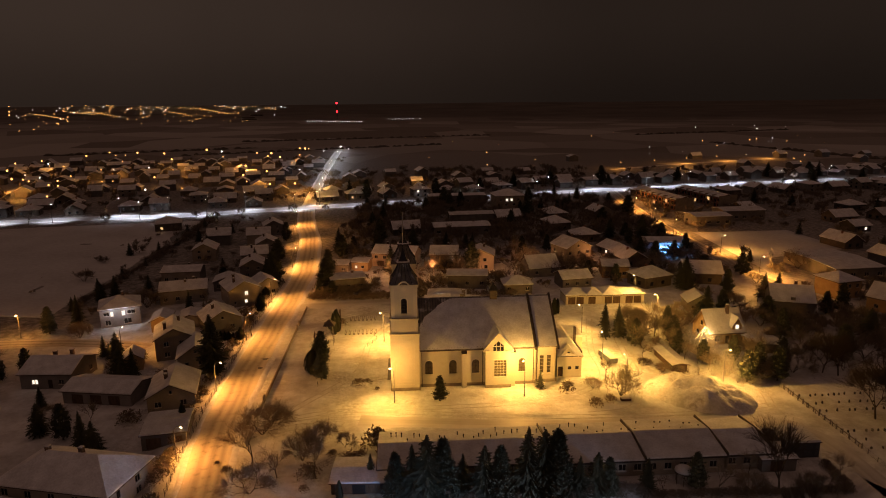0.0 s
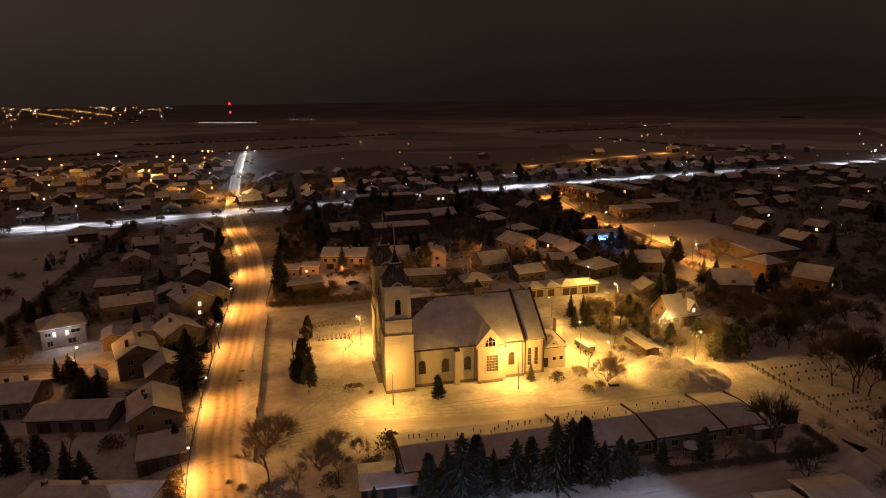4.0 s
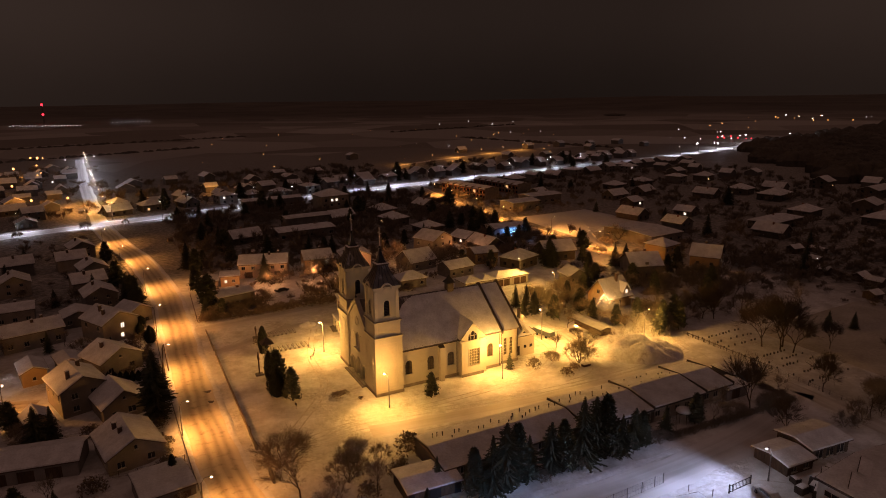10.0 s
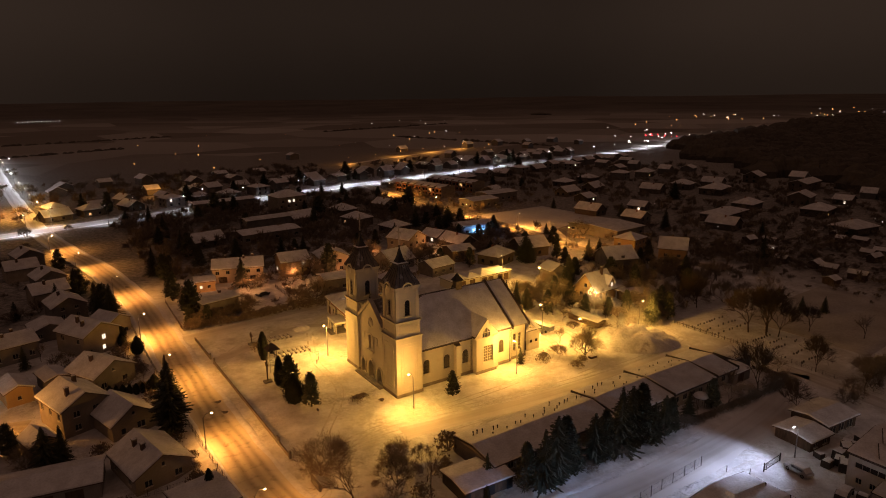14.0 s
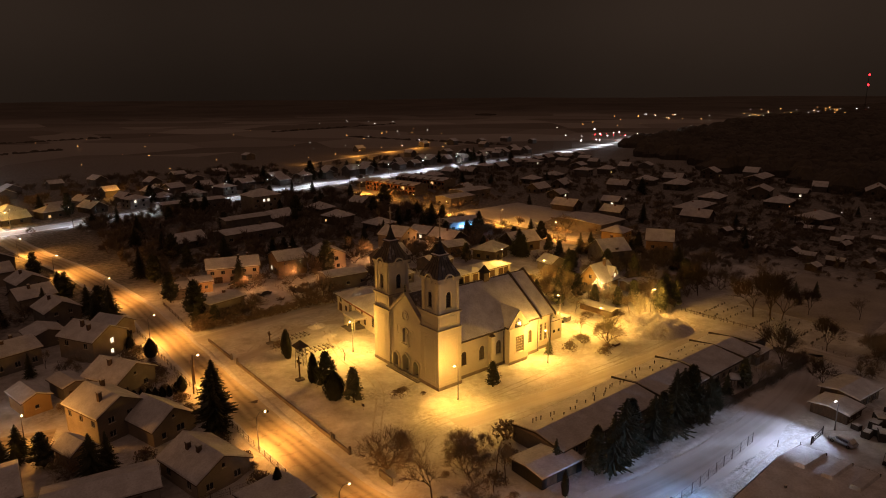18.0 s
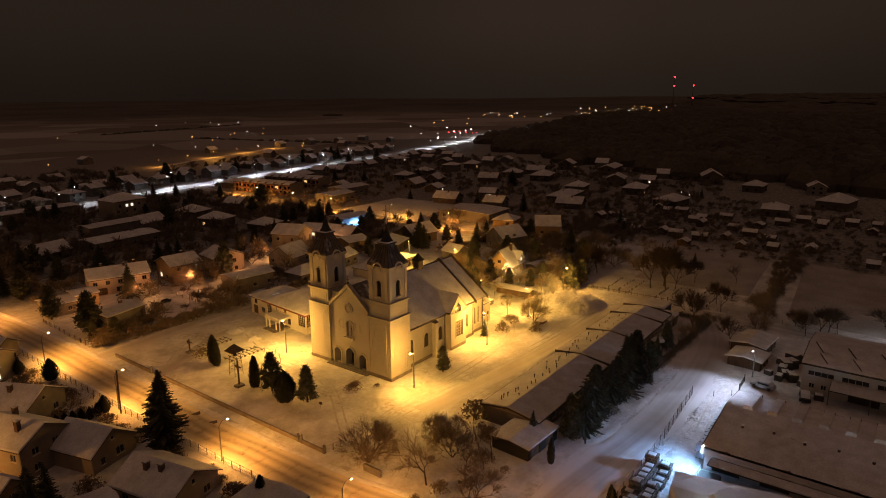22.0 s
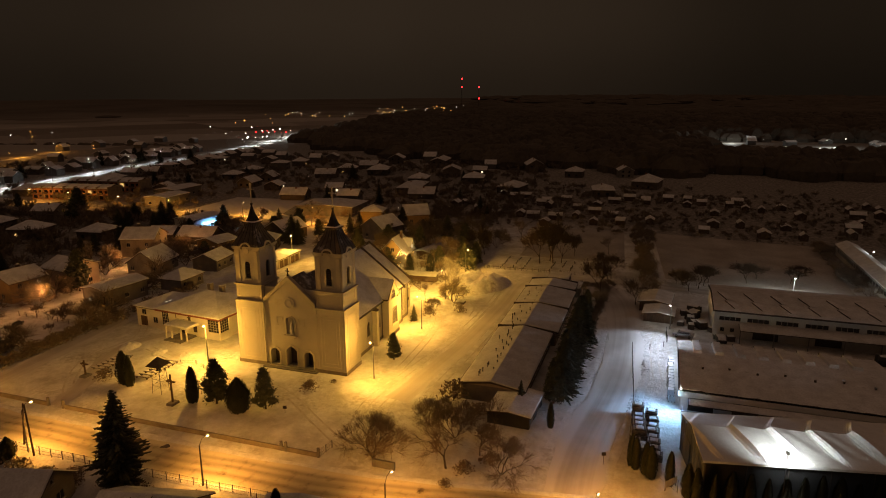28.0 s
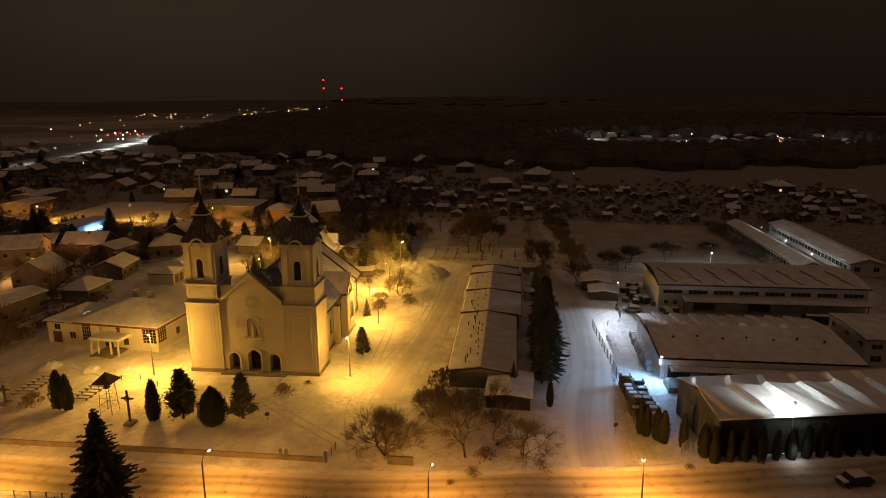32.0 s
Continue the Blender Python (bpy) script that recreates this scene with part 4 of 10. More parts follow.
# nave
YW, YE = 130.95, 2 * MID - 130.95
ms = at(XN + 0.004, YW, "S")
L1 = 28.0 - XN
wins = [(3.6, 5.25), (8.9, 10.5), (13.9, 15.5), (24.2, 25.7)]
holes = [arch(a - XN, b - XN, 2.9, 6.15) for a, b in wins] + [arch(18.6 - XN, 21.3 - XN, 2.5, 6.4, "rect")]
part("wall_south", panel(ms, [(0, 0), (L1, 0), (L1, 8.6), (0, 8.6)], holes[:4], 0.5), CREAM, church, "cream nave wall with arched windows", keep=True)
for a, b in wins:
    window(church, ms, a - XN, b - XN, 2.9, 6.15, "round", STAINED, DARK_FRAME, 0.3, (1, 3))
    part("window_surround", band(ms, arch(a - XN, b - XN, 2.9, 6.15)[1:], 0.18, 0.06, closed=False), TRIM, church, keep=True)
bay = part("bay", Geo().box(16.8, 22.2, 129.75, 130.95, 0, 8.5), CREAM, church, "projecting bay with a tall window under a gable", keep=True)
mb = at(16.8, 129.75, "S")
part("wall", panel(mb @ Matrix.Translation((0, 0, 0.35)), [(-0.1, 0), (5.5, 0), (5.5, 8.75), (5.95, 8.75), (2.7, 12.35), (-0.55, 8.75), (-0.1, 8.75)], [arch(1.8, 4.5, 2.5, 6.4, "rect"), [(1.55, 8.45), (3.85, 8.45), (3.85, 9.7), (2.7, 10.8), (1.55, 9.7)]], 0.35), CREAM, bay)
mb2 = mb @ Matrix.Translation((0, 0, 0.35))
window(bay, mb2, 1.8, 4.5, 2.5, 6.4, "rect", STAINED, FRAME, 0.25, (3, 5), keep=False)
part("window_surround", band(mb2, arch(1.8, 4.5, 2.5, 6.4, "rect"), 0.28, 0.1), TRIM, bay)
gw = part("window", panel(mb2 @ Matrix.Translation((0, 0, -0.25)), [(1.55, 8.45), (3.85, 8.45), (3.85, 9.7), (2.7, 10.8), (1.55, 9.7)], thick=0.04), GLASS, bay)
part("frame", Geo().box(2.22, 2.3, 8.45, 10.3, -0.24, -0.1, mb2).box(3.1, 3.18, 8.45, 10.3, -0.24, -0.1, mb2).box(1.55, 3.85, 9.5, 9.58, -0.24, -0.1, mb2), FRAME, gw)
part("gable_moulding", band(mb2, [(-0.55, 8.75), (2.7, 12.35), (5.95, 8.75)], 0.3, 0.22, closed=False), TRIM, bay)
part("cornice", Geo().box(-0.6, 0.9, 8.3, 8.7, -0.3, 0.3, mb2).box(4.5, 6.0, 8.3, 8.7, -0.3, 0.3, mb2), TRIM, bay)
part("plinth", Geo().box(-0.18, 5.58, 0, 0.7, 0, 0.1, mb2), PLINTH, bay)
for u in (11.6, 22.25):
    b = part("buttress", Geo().box(u, u + 1.05, 129.9, 130.95, 0, 7.9), CREAM, church, keep=True)
    part("coping", Geo().add([(u - 0.08, 129.8, 7.9), (u + 1.13, 129.8, 7.9), (u + 1.13, 130.945, 7.9), (u - 0.08, 130.945, 7.9), (u - 0.08, 130.945, 8.5), (u + 1.13, 130.945, 8.5)], [(0, 1, 5, 4), (0, 3, 2, 1), (0, 4, 3), (1, 2, 5), (2, 3, 4, 5)]), SHEET, b)
part("plinth", Geo().box(XN + 0.15, 28.0, YW - 0.1, YW + 0.05, 0, 0.7), PLINTH, church, keep=True)
part("cornice", Geo().box(XN + 0.3, 28.0, YW - 0.25, YW - 0.004, 8.2, 8.6), TRIM, church, keep=True)
part("wall_north", Geo().box(XN, 33.0, YE - 0.5, YE, 0, 8.6), CREAM, church, keep=True)
part("wall_west", Geo().box(XF + 1.0, XF + 1.5, YS + 6.2, YN - 6.2, 4.6, 16.0), CREAM, church, keep=True)
# choir
mc = at(28.0, 131.6, "S")
part("wall_choir", panel(mc, [(0, 0), (5.0, 0), (5.0, 8.9), (0, 8.9)], [arch(1.1, 2.0, 2.0, 6.3, "rect"), arch(2.7, 3.6, 2.0, 6.3, "rect")], 0.5), CREAM, church, keep=True)
for a in (1.1, 2.7):
    window(church, mc, a, a + 0.9, 2.0, 6.3, "rect", STAINED, FRAME, 0.3, (0, 4))
part("cornice", Geo().box(0.05, 5.2, 8.5, 8.9, 0.004, 0.25, mc), TRIM, church, keep=True)
part("plinth", Geo().box(0, 5.1, 0, 0.7, 0.004, 0.1, mc), PLINTH, church, keep=True)
part("wall_east", Geo().add([(32.6, 131.6, 0), (32.6, YE - 0.5, 0), (32.6, YE - 0.5, 9), (32.6, MID, 17.0), (32.6, 131.6, 9), (33.0, 131.6, 0), (33.0, YE - 0.5, 0), (33.0, YE - 0.5, 9), (33.0, MID, 17.0), (33.0, 131.6, 9)], [(4, 3, 2, 1, 0), (5, 6, 7, 8, 9), (0, 1, 6, 5), (1, 2, 7, 6), (2, 3, 8, 7), (3, 4, 9, 8), (4, 0, 5, 9)]), CREAM, church, keep=True)
# roof: sheet metal, its standing seams, and the snow that lies on it
EY, RZ, EZ = 130.45, 17.05, 8.62


def roof_pt(x, t, lift=0.0, north=False):
    y = EY + (MID - EY) * t
    return (x, 2 * MID - y if north else y, EZ + (RZ - EZ) * t + lift)


plates = Geo()
for nn in (False, True):
    q = [roof_pt(x, t, l, nn) for x, t, l in ((XN - 5.0 + 5.0, 0, 0), (33.0, 0, 0), (33.0, 1, 0), (XN, 1, 0), (XN, 0, 0.2), (33.0, 0, 0.2), (33.0, 1, 0.2), (XN, 1, 0.2))]
    plates.add(q, [(0, 1, 2, 3), (4, 7, 6, 5), (0, 4, 5, 1), (1, 5, 6, 2), (3, 2, 6, 7), (0, 3, 7, 4)] if nn else [(3, 2, 1, 0), (4, 5, 6, 7), (0, 1, 5, 4), (1, 2, 6, 5), (3, 7, 6, 2), (0, 4, 7, 3)])
roof = part("roof", plates, METAL_ROOF, church, "dark sheet roof mostly under snow", keep=True)
front_roof = Geo()
for nn in (False, True):
    y0, y1 = (YS + 6.2, MID) if not nn else (YN - 6.2, MID)
    front_roof.add([(XF + 0.9, y0, 13.4), (XN, y0, 13.4), (XN, y1, 18.2), (XF + 0.9, y1, 18.2), (XF + 0.9, y0, 13.2), (XN, y0, 13.2), (XN, y1, 18.0), (XF + 0.9, y1, 18.0)], [(0, 1, 2, 3), (7, 6, 5, 4), (0, 4, 5, 1), (1, 5, 6, 2)])
part("roof_front", front_roof, METAL_ROOF, roof)
for i in range(22):
    x = XN + 0.3 + i * 0.62
    a, b = Vector(roof_pt(x, 0.02, 0.22)), Vector(roof_pt(x, 0.985, 0.22))
    part("seam", Geo().tube(a, b, 0.045, 0.045, 4), SEAM, roof)
# snow on the south slope leaves a swept corner by the tower bare
rows = []
for k in range(15):
    t = k / 14 * 0.97
    x0 = XN + 0.05 + 7.6 * max(0.0, (t - 0.42) / 0.58) ** 1.5 + (0.25 * math.sin(k * 1.9) if t > 0.45 else 0)
    rows.append([Vector(roof_pt(x0 + (27.55 - x0) * j / 30, t, 0.21 + 0.17 * min(1, k / 1.5, (14 - k) / 2 + 0.3, j / 2 + 0.1) + 0.02 * math.sin(j * 1.1 + k * 0.7))) for j in range(31)])
part("snow_cover", Geo().rings(rows, close=False), ROOF_SNOW, roof, "smooth snow blanket on the nave roof", smooth=True)
rows = [[Vector(roof_pt(28.25 + 4.35 * j / 5, k / 8 * 0.97, 0.21 + 0.15 * min(1, k / 1.5 + 0.1))) for j in range(6)] for k in range(9)]
part("snow_cover", Geo().rings(rows, close=False), ROOF_SNOW, roof, smooth=True)
rows = [[Vector(roof_pt(XN + 0.2 + (32.4 - XN) * j / 5, k / 8 * 0.97, 0.4, True)) for j in range(6)] for k in range(9)]
part("snow_cover", Geo().rings(rows, close=False), ROOF_SNOW, roof, smooth=True)
for x in (27.6, 32.62):
    g = Geo()
    for nn in (False, True):
        q = [roof_pt(xx, t, l, nn) for xx in (x, x + 0.42) for t, l in ((-0.04, 0.0), (1, 0.0), (1, 0.75), (-0.04, 0.65))]
        g.add(q, [(3, 2, 1, 0), (4, 5, 6, 7), (0, 1, 5, 4), (1, 2, 6, 5), (2, 3, 7, 6), (3, 0, 4, 7)])
    part("parapet", g, SHEET, roof, "dark capped gable parapet")
# gable roof of the bay
dr = Geo()
for s in (-1, 1):
    e0, e1 = 19.5 + s * 3.4, 19.5
    dr.add([(e0, 129.2, 8.7), (e1, 129.2, 12.5), (e1, 136.0, 12.5), (e0, 130.9, 8.7), (e0, 129.2, 8.9), (e1, 129.2, 12.7), (e1, 136.0, 12.7), (e0, 130.9, 8.9)], [(0, 1, 2, 3), (4, 7, 6, 5), (0, 4, 5, 1), (1, 5, 6, 2), (0, 3, 7, 4), (3, 2, 6, 7)])
br = part("bay_roof", dr, SHEET, roof)
ds = Geo()
for s in (-1, 1):
    e0, e1 = 19.5 + s * 3.3, 19.5
    ds.add([(e0, 129.3, 8.93), (e1, 129.3, 12.73), (e1, 136.0, 12.73), (e0, 130.9, 8.93), (e0 * 0.98 + 0.02 * e1, 129.4, 9.12), (e1, 129.4, 12.9), (e1, 136.2, 12.9), (e0 * 0.98 + 0.02 * e1, 131.0, 9.12)], [(4, 7, 6, 5), (0, 4, 5, 1), (0, 3, 7, 4), (3, 2, 6, 7)])
part("snow_cover", ds, ROOF_SNOW, br)
# ridge turret
tu = part("ridge_turret", Geo().box(19.0, 20.6, MID - 0.8, MID + 0.8, 16.6, 18.9), DARK_FRAME, church, "small dark ridge turret", keep=True)
part("turret_roof", Geo().rings([[(19.8 + s * a, MID + s * b, z) for a, b in ((-1, -1), (1, -1), (1, 1), (-1, 1))] for s, z in ((1.15, 18.9), (0.95, 19.2), (0.45, 19.9), (0.06, 20.7))]), SEAM, tu)
# gutters and downpipes
for x, y in ((XN + 0.5, YW), (16.2, YW), (27.5, YW), (28.4, 131.6), (32.8, 131.6)):
    part("downpipe", Geo().tube((x, y - 0.14, 0.2), (x, y - 0.14, 8.4), 0.08, 0.08, 6), SHEET, church, keep=True)
part("gutter", Geo().box(XN + 0.1, 16.1, EY - 0.2, EY - 0.02, 8.5, 8.66).box(22.9, 27.6, EY - 0.2, EY - 0.02, 8.5, 8.66), SHEET, church, keep=True)
# sacristy
an = part("sacristy", Geo().box(33.0, 39.0, 133.6, 149.0, 0, 5.1), CREAM, church, "low cream sacristy with a small gable", keep=True)
ma = at(33.0, 133.6, "S")
part("wall", panel(ma @ Matrix.Translation((0, 0, 0.3)), [(0, 0), (6.0, 0), (6.0, 5.1), (4.9, 5.1), (3.0, 7.1), (1.1, 5.1), (0, 5.1)], [arch(0.7, 1.8, 0.3, 2.7, "rect"), arch(2.9, 3.7, 1.9, 2.7, "rect"), arch(4.6, 5.4, 1.9, 2.7, "rect"), [(2.3, 5.0), (3.7, 5.0), (3.7, 5.6), (3.0, 6.3), (2.3, 5.6)]], 0.3), CREAM, an)
ma2 = ma @ Matrix.Translation((0, 0, 0.3))
part("door", Geo().box(0.7, 1.8, 0.3, 2.7, -0.2, -0.1, ma2), DOOR, an, "dark side door")
for a in (2.9, 4.6):
    window(an, ma2, a, a + 0.8, 1.9, 2.7, "rect", None, DARK_FRAME, 0.15, (1, 0), keep=False)
part("window", Geo().box(2.3, 3.7, 5.0, 6.3, -0.28, -0.2, ma2), GLASS, an)
part("cornice", Geo().box(-0.05, 6.2, 4.75, 5.0, 0.004, 0.2, ma2), TRIM, an)
ar = Geo().add([(32.95, 133.0, 5.1), (39.4, 133.0, 5.1), (39.4, 149.4, 5.1), (32.95, 149.4, 5.1), (33.02, 136.2, 8.3), (36.6, 136.2, 8.3), (36.6, 146.4, 8.3), (33.02, 146.4, 8.3)], [(0, 1, 5, 4), (1, 2, 6, 5), (2, 3, 7, 6), (4, 5, 6, 7), (3, 2, 1, 0), (0, 4, 7, 3)])
part("roof", ar, SHEET, an)
part("snow_cover", Geo().add([(x, y, z + 0.16) for x, y, z in ar.v], [(0, 1, 5, 4), (1, 2, 6, 5), (2, 3, 7, 6), (4, 5, 6, 7)]), ROOF_SNOW, an)
for s in (-1, 1):
    part("gable_roof", Geo().add([(36 + s * 2.2, 132.9, 5.0), (36, 132.9, 7.35), (36, 135.6, 7.35), (36 + s * 2.2, 133.6, 5.0), (36 + s * 2.2, 132.9, 5.25), (36, 132.9, 7.6), (36, 135.6, 7.6), (36 + s * 2.2, 133.6, 5.25)], [(0, 1, 2, 3), (4, 7, 6, 5), (0, 4, 5, 1), (0, 3, 7, 4)]), ROOF_SNOW, an)
part("parapet", Geo().box(38.9, 39.35, 140.0, 140.9, 5.0, 9.4).box(38.95, 39.3, 134.0, 140.0, 5.05, 6.0), SHEET, an)
part("rear_wing", Geo().box(36.0, 41.5, 142.0, 149.2, 0, 6.4), CREAM, an)
part("rear_snow", Geo().box(35.7, 41.8, 141.7, 149.5, 6.4, 6.75, cut=0.2), ROOF_SNOW, an)
# statue in the niche: one plain shape
sp = mw @ Vector((h, 6.85, -0.28))
st = Geo().rings([[(sp.x + r * 0.8 * math.cos(a), sp.y + r * math.sin(a), sp.z + z) for a in (2 * math.pi * k / 9 for k in range(9))] for r, z in ((0.42, 0), (0.42, 0.25), (0.3, 0.3), (0.36, 0.7), (0.3, 1.3), (0.36, 1.75), (0.2, 2.02), (0.12, 2.1), (0.2, 2.25), (0.17, 2.45), (0.03, 2.55))])
tagged(part("statue", st, STATUE, smooth=True), "pale carved stone figure in the church niche", "statue")


# ---- street lamps ----
def lamp_post(x, y, h, turn, reach, watts, color, glow_mat, label, group, pole_mat=None, base=0.0, cut=0):
    """Tapered pole, bent arm, head and glowing lens; the head hangs at (x, y)."""
    a = radians(turn)
    dx, dy = math.cos(a), math.sin(a)
    px, py = x - dx * reach, y - dy * reach
    ob = thing("street_lamp", pose(px, py, base), label, "street lamp", group)
    part("pole", Geo().tube((0, 0, -0.1), (0, 0, h - 0.7 - base), 0.12, 0.075, 8), pole_mat or CONCRETE, ob)
    part("collar", Geo().tube((0, 0, 0), (0, 0, 0.5), 0.17, 0.15, 8), pole_mat or CONCRETE, ob)
    e = Vector((dx * reach * 0.35, dy * reach * 0.35, h - base + 0.05))
    part("arm", Geo().tube((0, 0, h - base - 0.75), e, 0.045, 0.04, 6).tube(e, (dx * reach * 0.8, dy * reach * 0.8, h - base + 0.18), 0.04, 0.035, 6), STEEL, ob)
    m = pose(dx * reach, dy * reach, h - base + 0.12, 0, 0, turn)
    head = part("head", Geo().rings([[m @ Vector((u * s, v * s * 0.42, z)) for u, v in ((-1, -0.6), (-0.5, -1), (0.6, -1), (1, -0.5), (1, 0.5), (0.6, 1), (-0.5, 1), (-1, 0.6))] for s, z in ((0.30, -0.02), (0.36, 0.03), (0.28, 0.10), (0.10, 0.14))]), STEEL, ob)
    part("lens", Geo().ball((dx * reach, dy * reach, h - base + 0.05), 0.19, 8, 5, 0.7), glow_mat, head, "glowing lamp lens")
    part("snow_cap", Geo().ball((dx * reach, dy * reach, h - base + 0.22), 0.22, 7, 4, 0.3), ROOF_SNOW, head)
    if cut:
        spot_light(x, y, h - 0.2, x + dx * 4.0, y + dy * 4.0, 0, watts, color, cut, 0.7, 0.3)
    else:
        lamp_light(x, y, h - 0.35, watts, color, 0.3)
    return ob


for x, y, hh in ((-39.9, 104.7, 6.4), (-40.4, 131.7, 6.9), (-41.2, 162.9, 7.4), (-40.9, 195.2, 7.4), (-41.6, 238.1, 7.6), (-48.3, 283.0, 7.0), (-54.5, 322, 7.2), (-36.2, 79.9, 6.2)):
    lamp_post(x, y, hh, -8 if y < 240 else -20, 1.5, 7200 if y > 180 else 5100 if y > 110 else 4800 if y > 90 else 7400, AMBER, LAMP_WARM, "concrete street lamp with an amber light beside the snowy street", "street lamps along the street", cut=152)
for x, y, hh, turn, w in ((-4.0, 124.2, 7.5, 170, 2600), (-7.1, 158.8, 7.9, 200, 8200), (69.5, 186.2, 8.4, 200, 3600), (68.4, 166.0, 8.6, 180, 6800), (70.1, 127.2, 7.9, -30, 5600),
                          (45.8, 140.6, 7.9, 90, 6200), (46.6, 127.3, 7.7, 120, 6200), (45.5, 159.9, 8.3, 180, 6500), (24.3, 125.6, 7.6, 100, 5800)):
    lamp_post(x, y, hh, turn, 0.9, w, SODIUM, LAMP_WARM, "slim churchyard lamp with a yellow sodium light", "churchyard lamps", STEEL, cut=158 if y > 170 or 40 < x < 50 and y > 159 else 0)
spot_light(-4.2, 124.0, 7.3, -6.0, 115.5, 0.0, 4200, SODIUM, 164, 1.0, 0.3)
lamp_post(40.8, 71.3, 5.9, 158, 0.9, 160, COOL, LAMP_WHITE, "tall steel yard lamp with a cold white light", "workshop yard lamps", STEEL)
spot_light(40.4, 71.5, 5.75, 18.0, 81.0, 0.0, 6400, (0.53, 0.66, 0.96), 120, 1.0, 0.9)
spot_light(40.3, 71.5, 5.7, -24.0, 84.0, 0.0, 26000, (0.53, 0.66, 0.96), 64, 1.0, 0.9)
lamp_post(74.7, 40.5, 5.4, 180, 0.8, 2600, COOL, LAMP_WHITE, "steel yard lamp behind the long hall", "workshop yard lamps", STEEL)
for x, y in ((131, 374), (128, 345), (125.5, 312), (124, 282), (128.5, 246), (124.5, 210)):
    lamp_post(x, y, 7.2, 0, 1.2, 11000 if y < 300 else 8000, AMBER, LAMP_WARM, "amber street lamp in the side street", "side street lamps", cut=158)
for i, p in enumerate(MAIN):
    if -330 < p.x < 760 and i % (1 if -190 < p.x < 350 else 2) == 0:
        s = 1 if i % 2 else -1
        power = 8000 if p.x < -60 else 4200 if p.x < 30 else 4600 if p.x < 100 else 10000 if p.x < 300 else 3200 if p.x < 420 else 15000
        lamp_post(p.x - 2 * s, p.y + 7.5 * s, 9.5, -75 if s > 0 else 105, 1.8, power, COOL, LAMP_WHITE, "tall white lamp beside the main road", "main road lamps", STEEL, cut=118)
for p in NORTH[1::2]:
    lamp_post(p.x + 5, p.y, 8.0, 180, 1.2, 2500, SODIUM if p.y < 480 else COOL, LAMP_WARM, "lamp beside the street to the fields", "outlying street lamps")
lamp_post(-73.0, 160.2, 5.6, 80, 1.2, 2200, AMBER, LAMP_WARM, "amber lamp in the back street between houses", "back street lamps", base=-1.3)
lamp_post(-106.0, 172.0, 5.6, -80, 1.2, 1500, AMBER, LAMP_WARM, "amber lamp in the back street between houses", "back street lamps", base=-1.3)


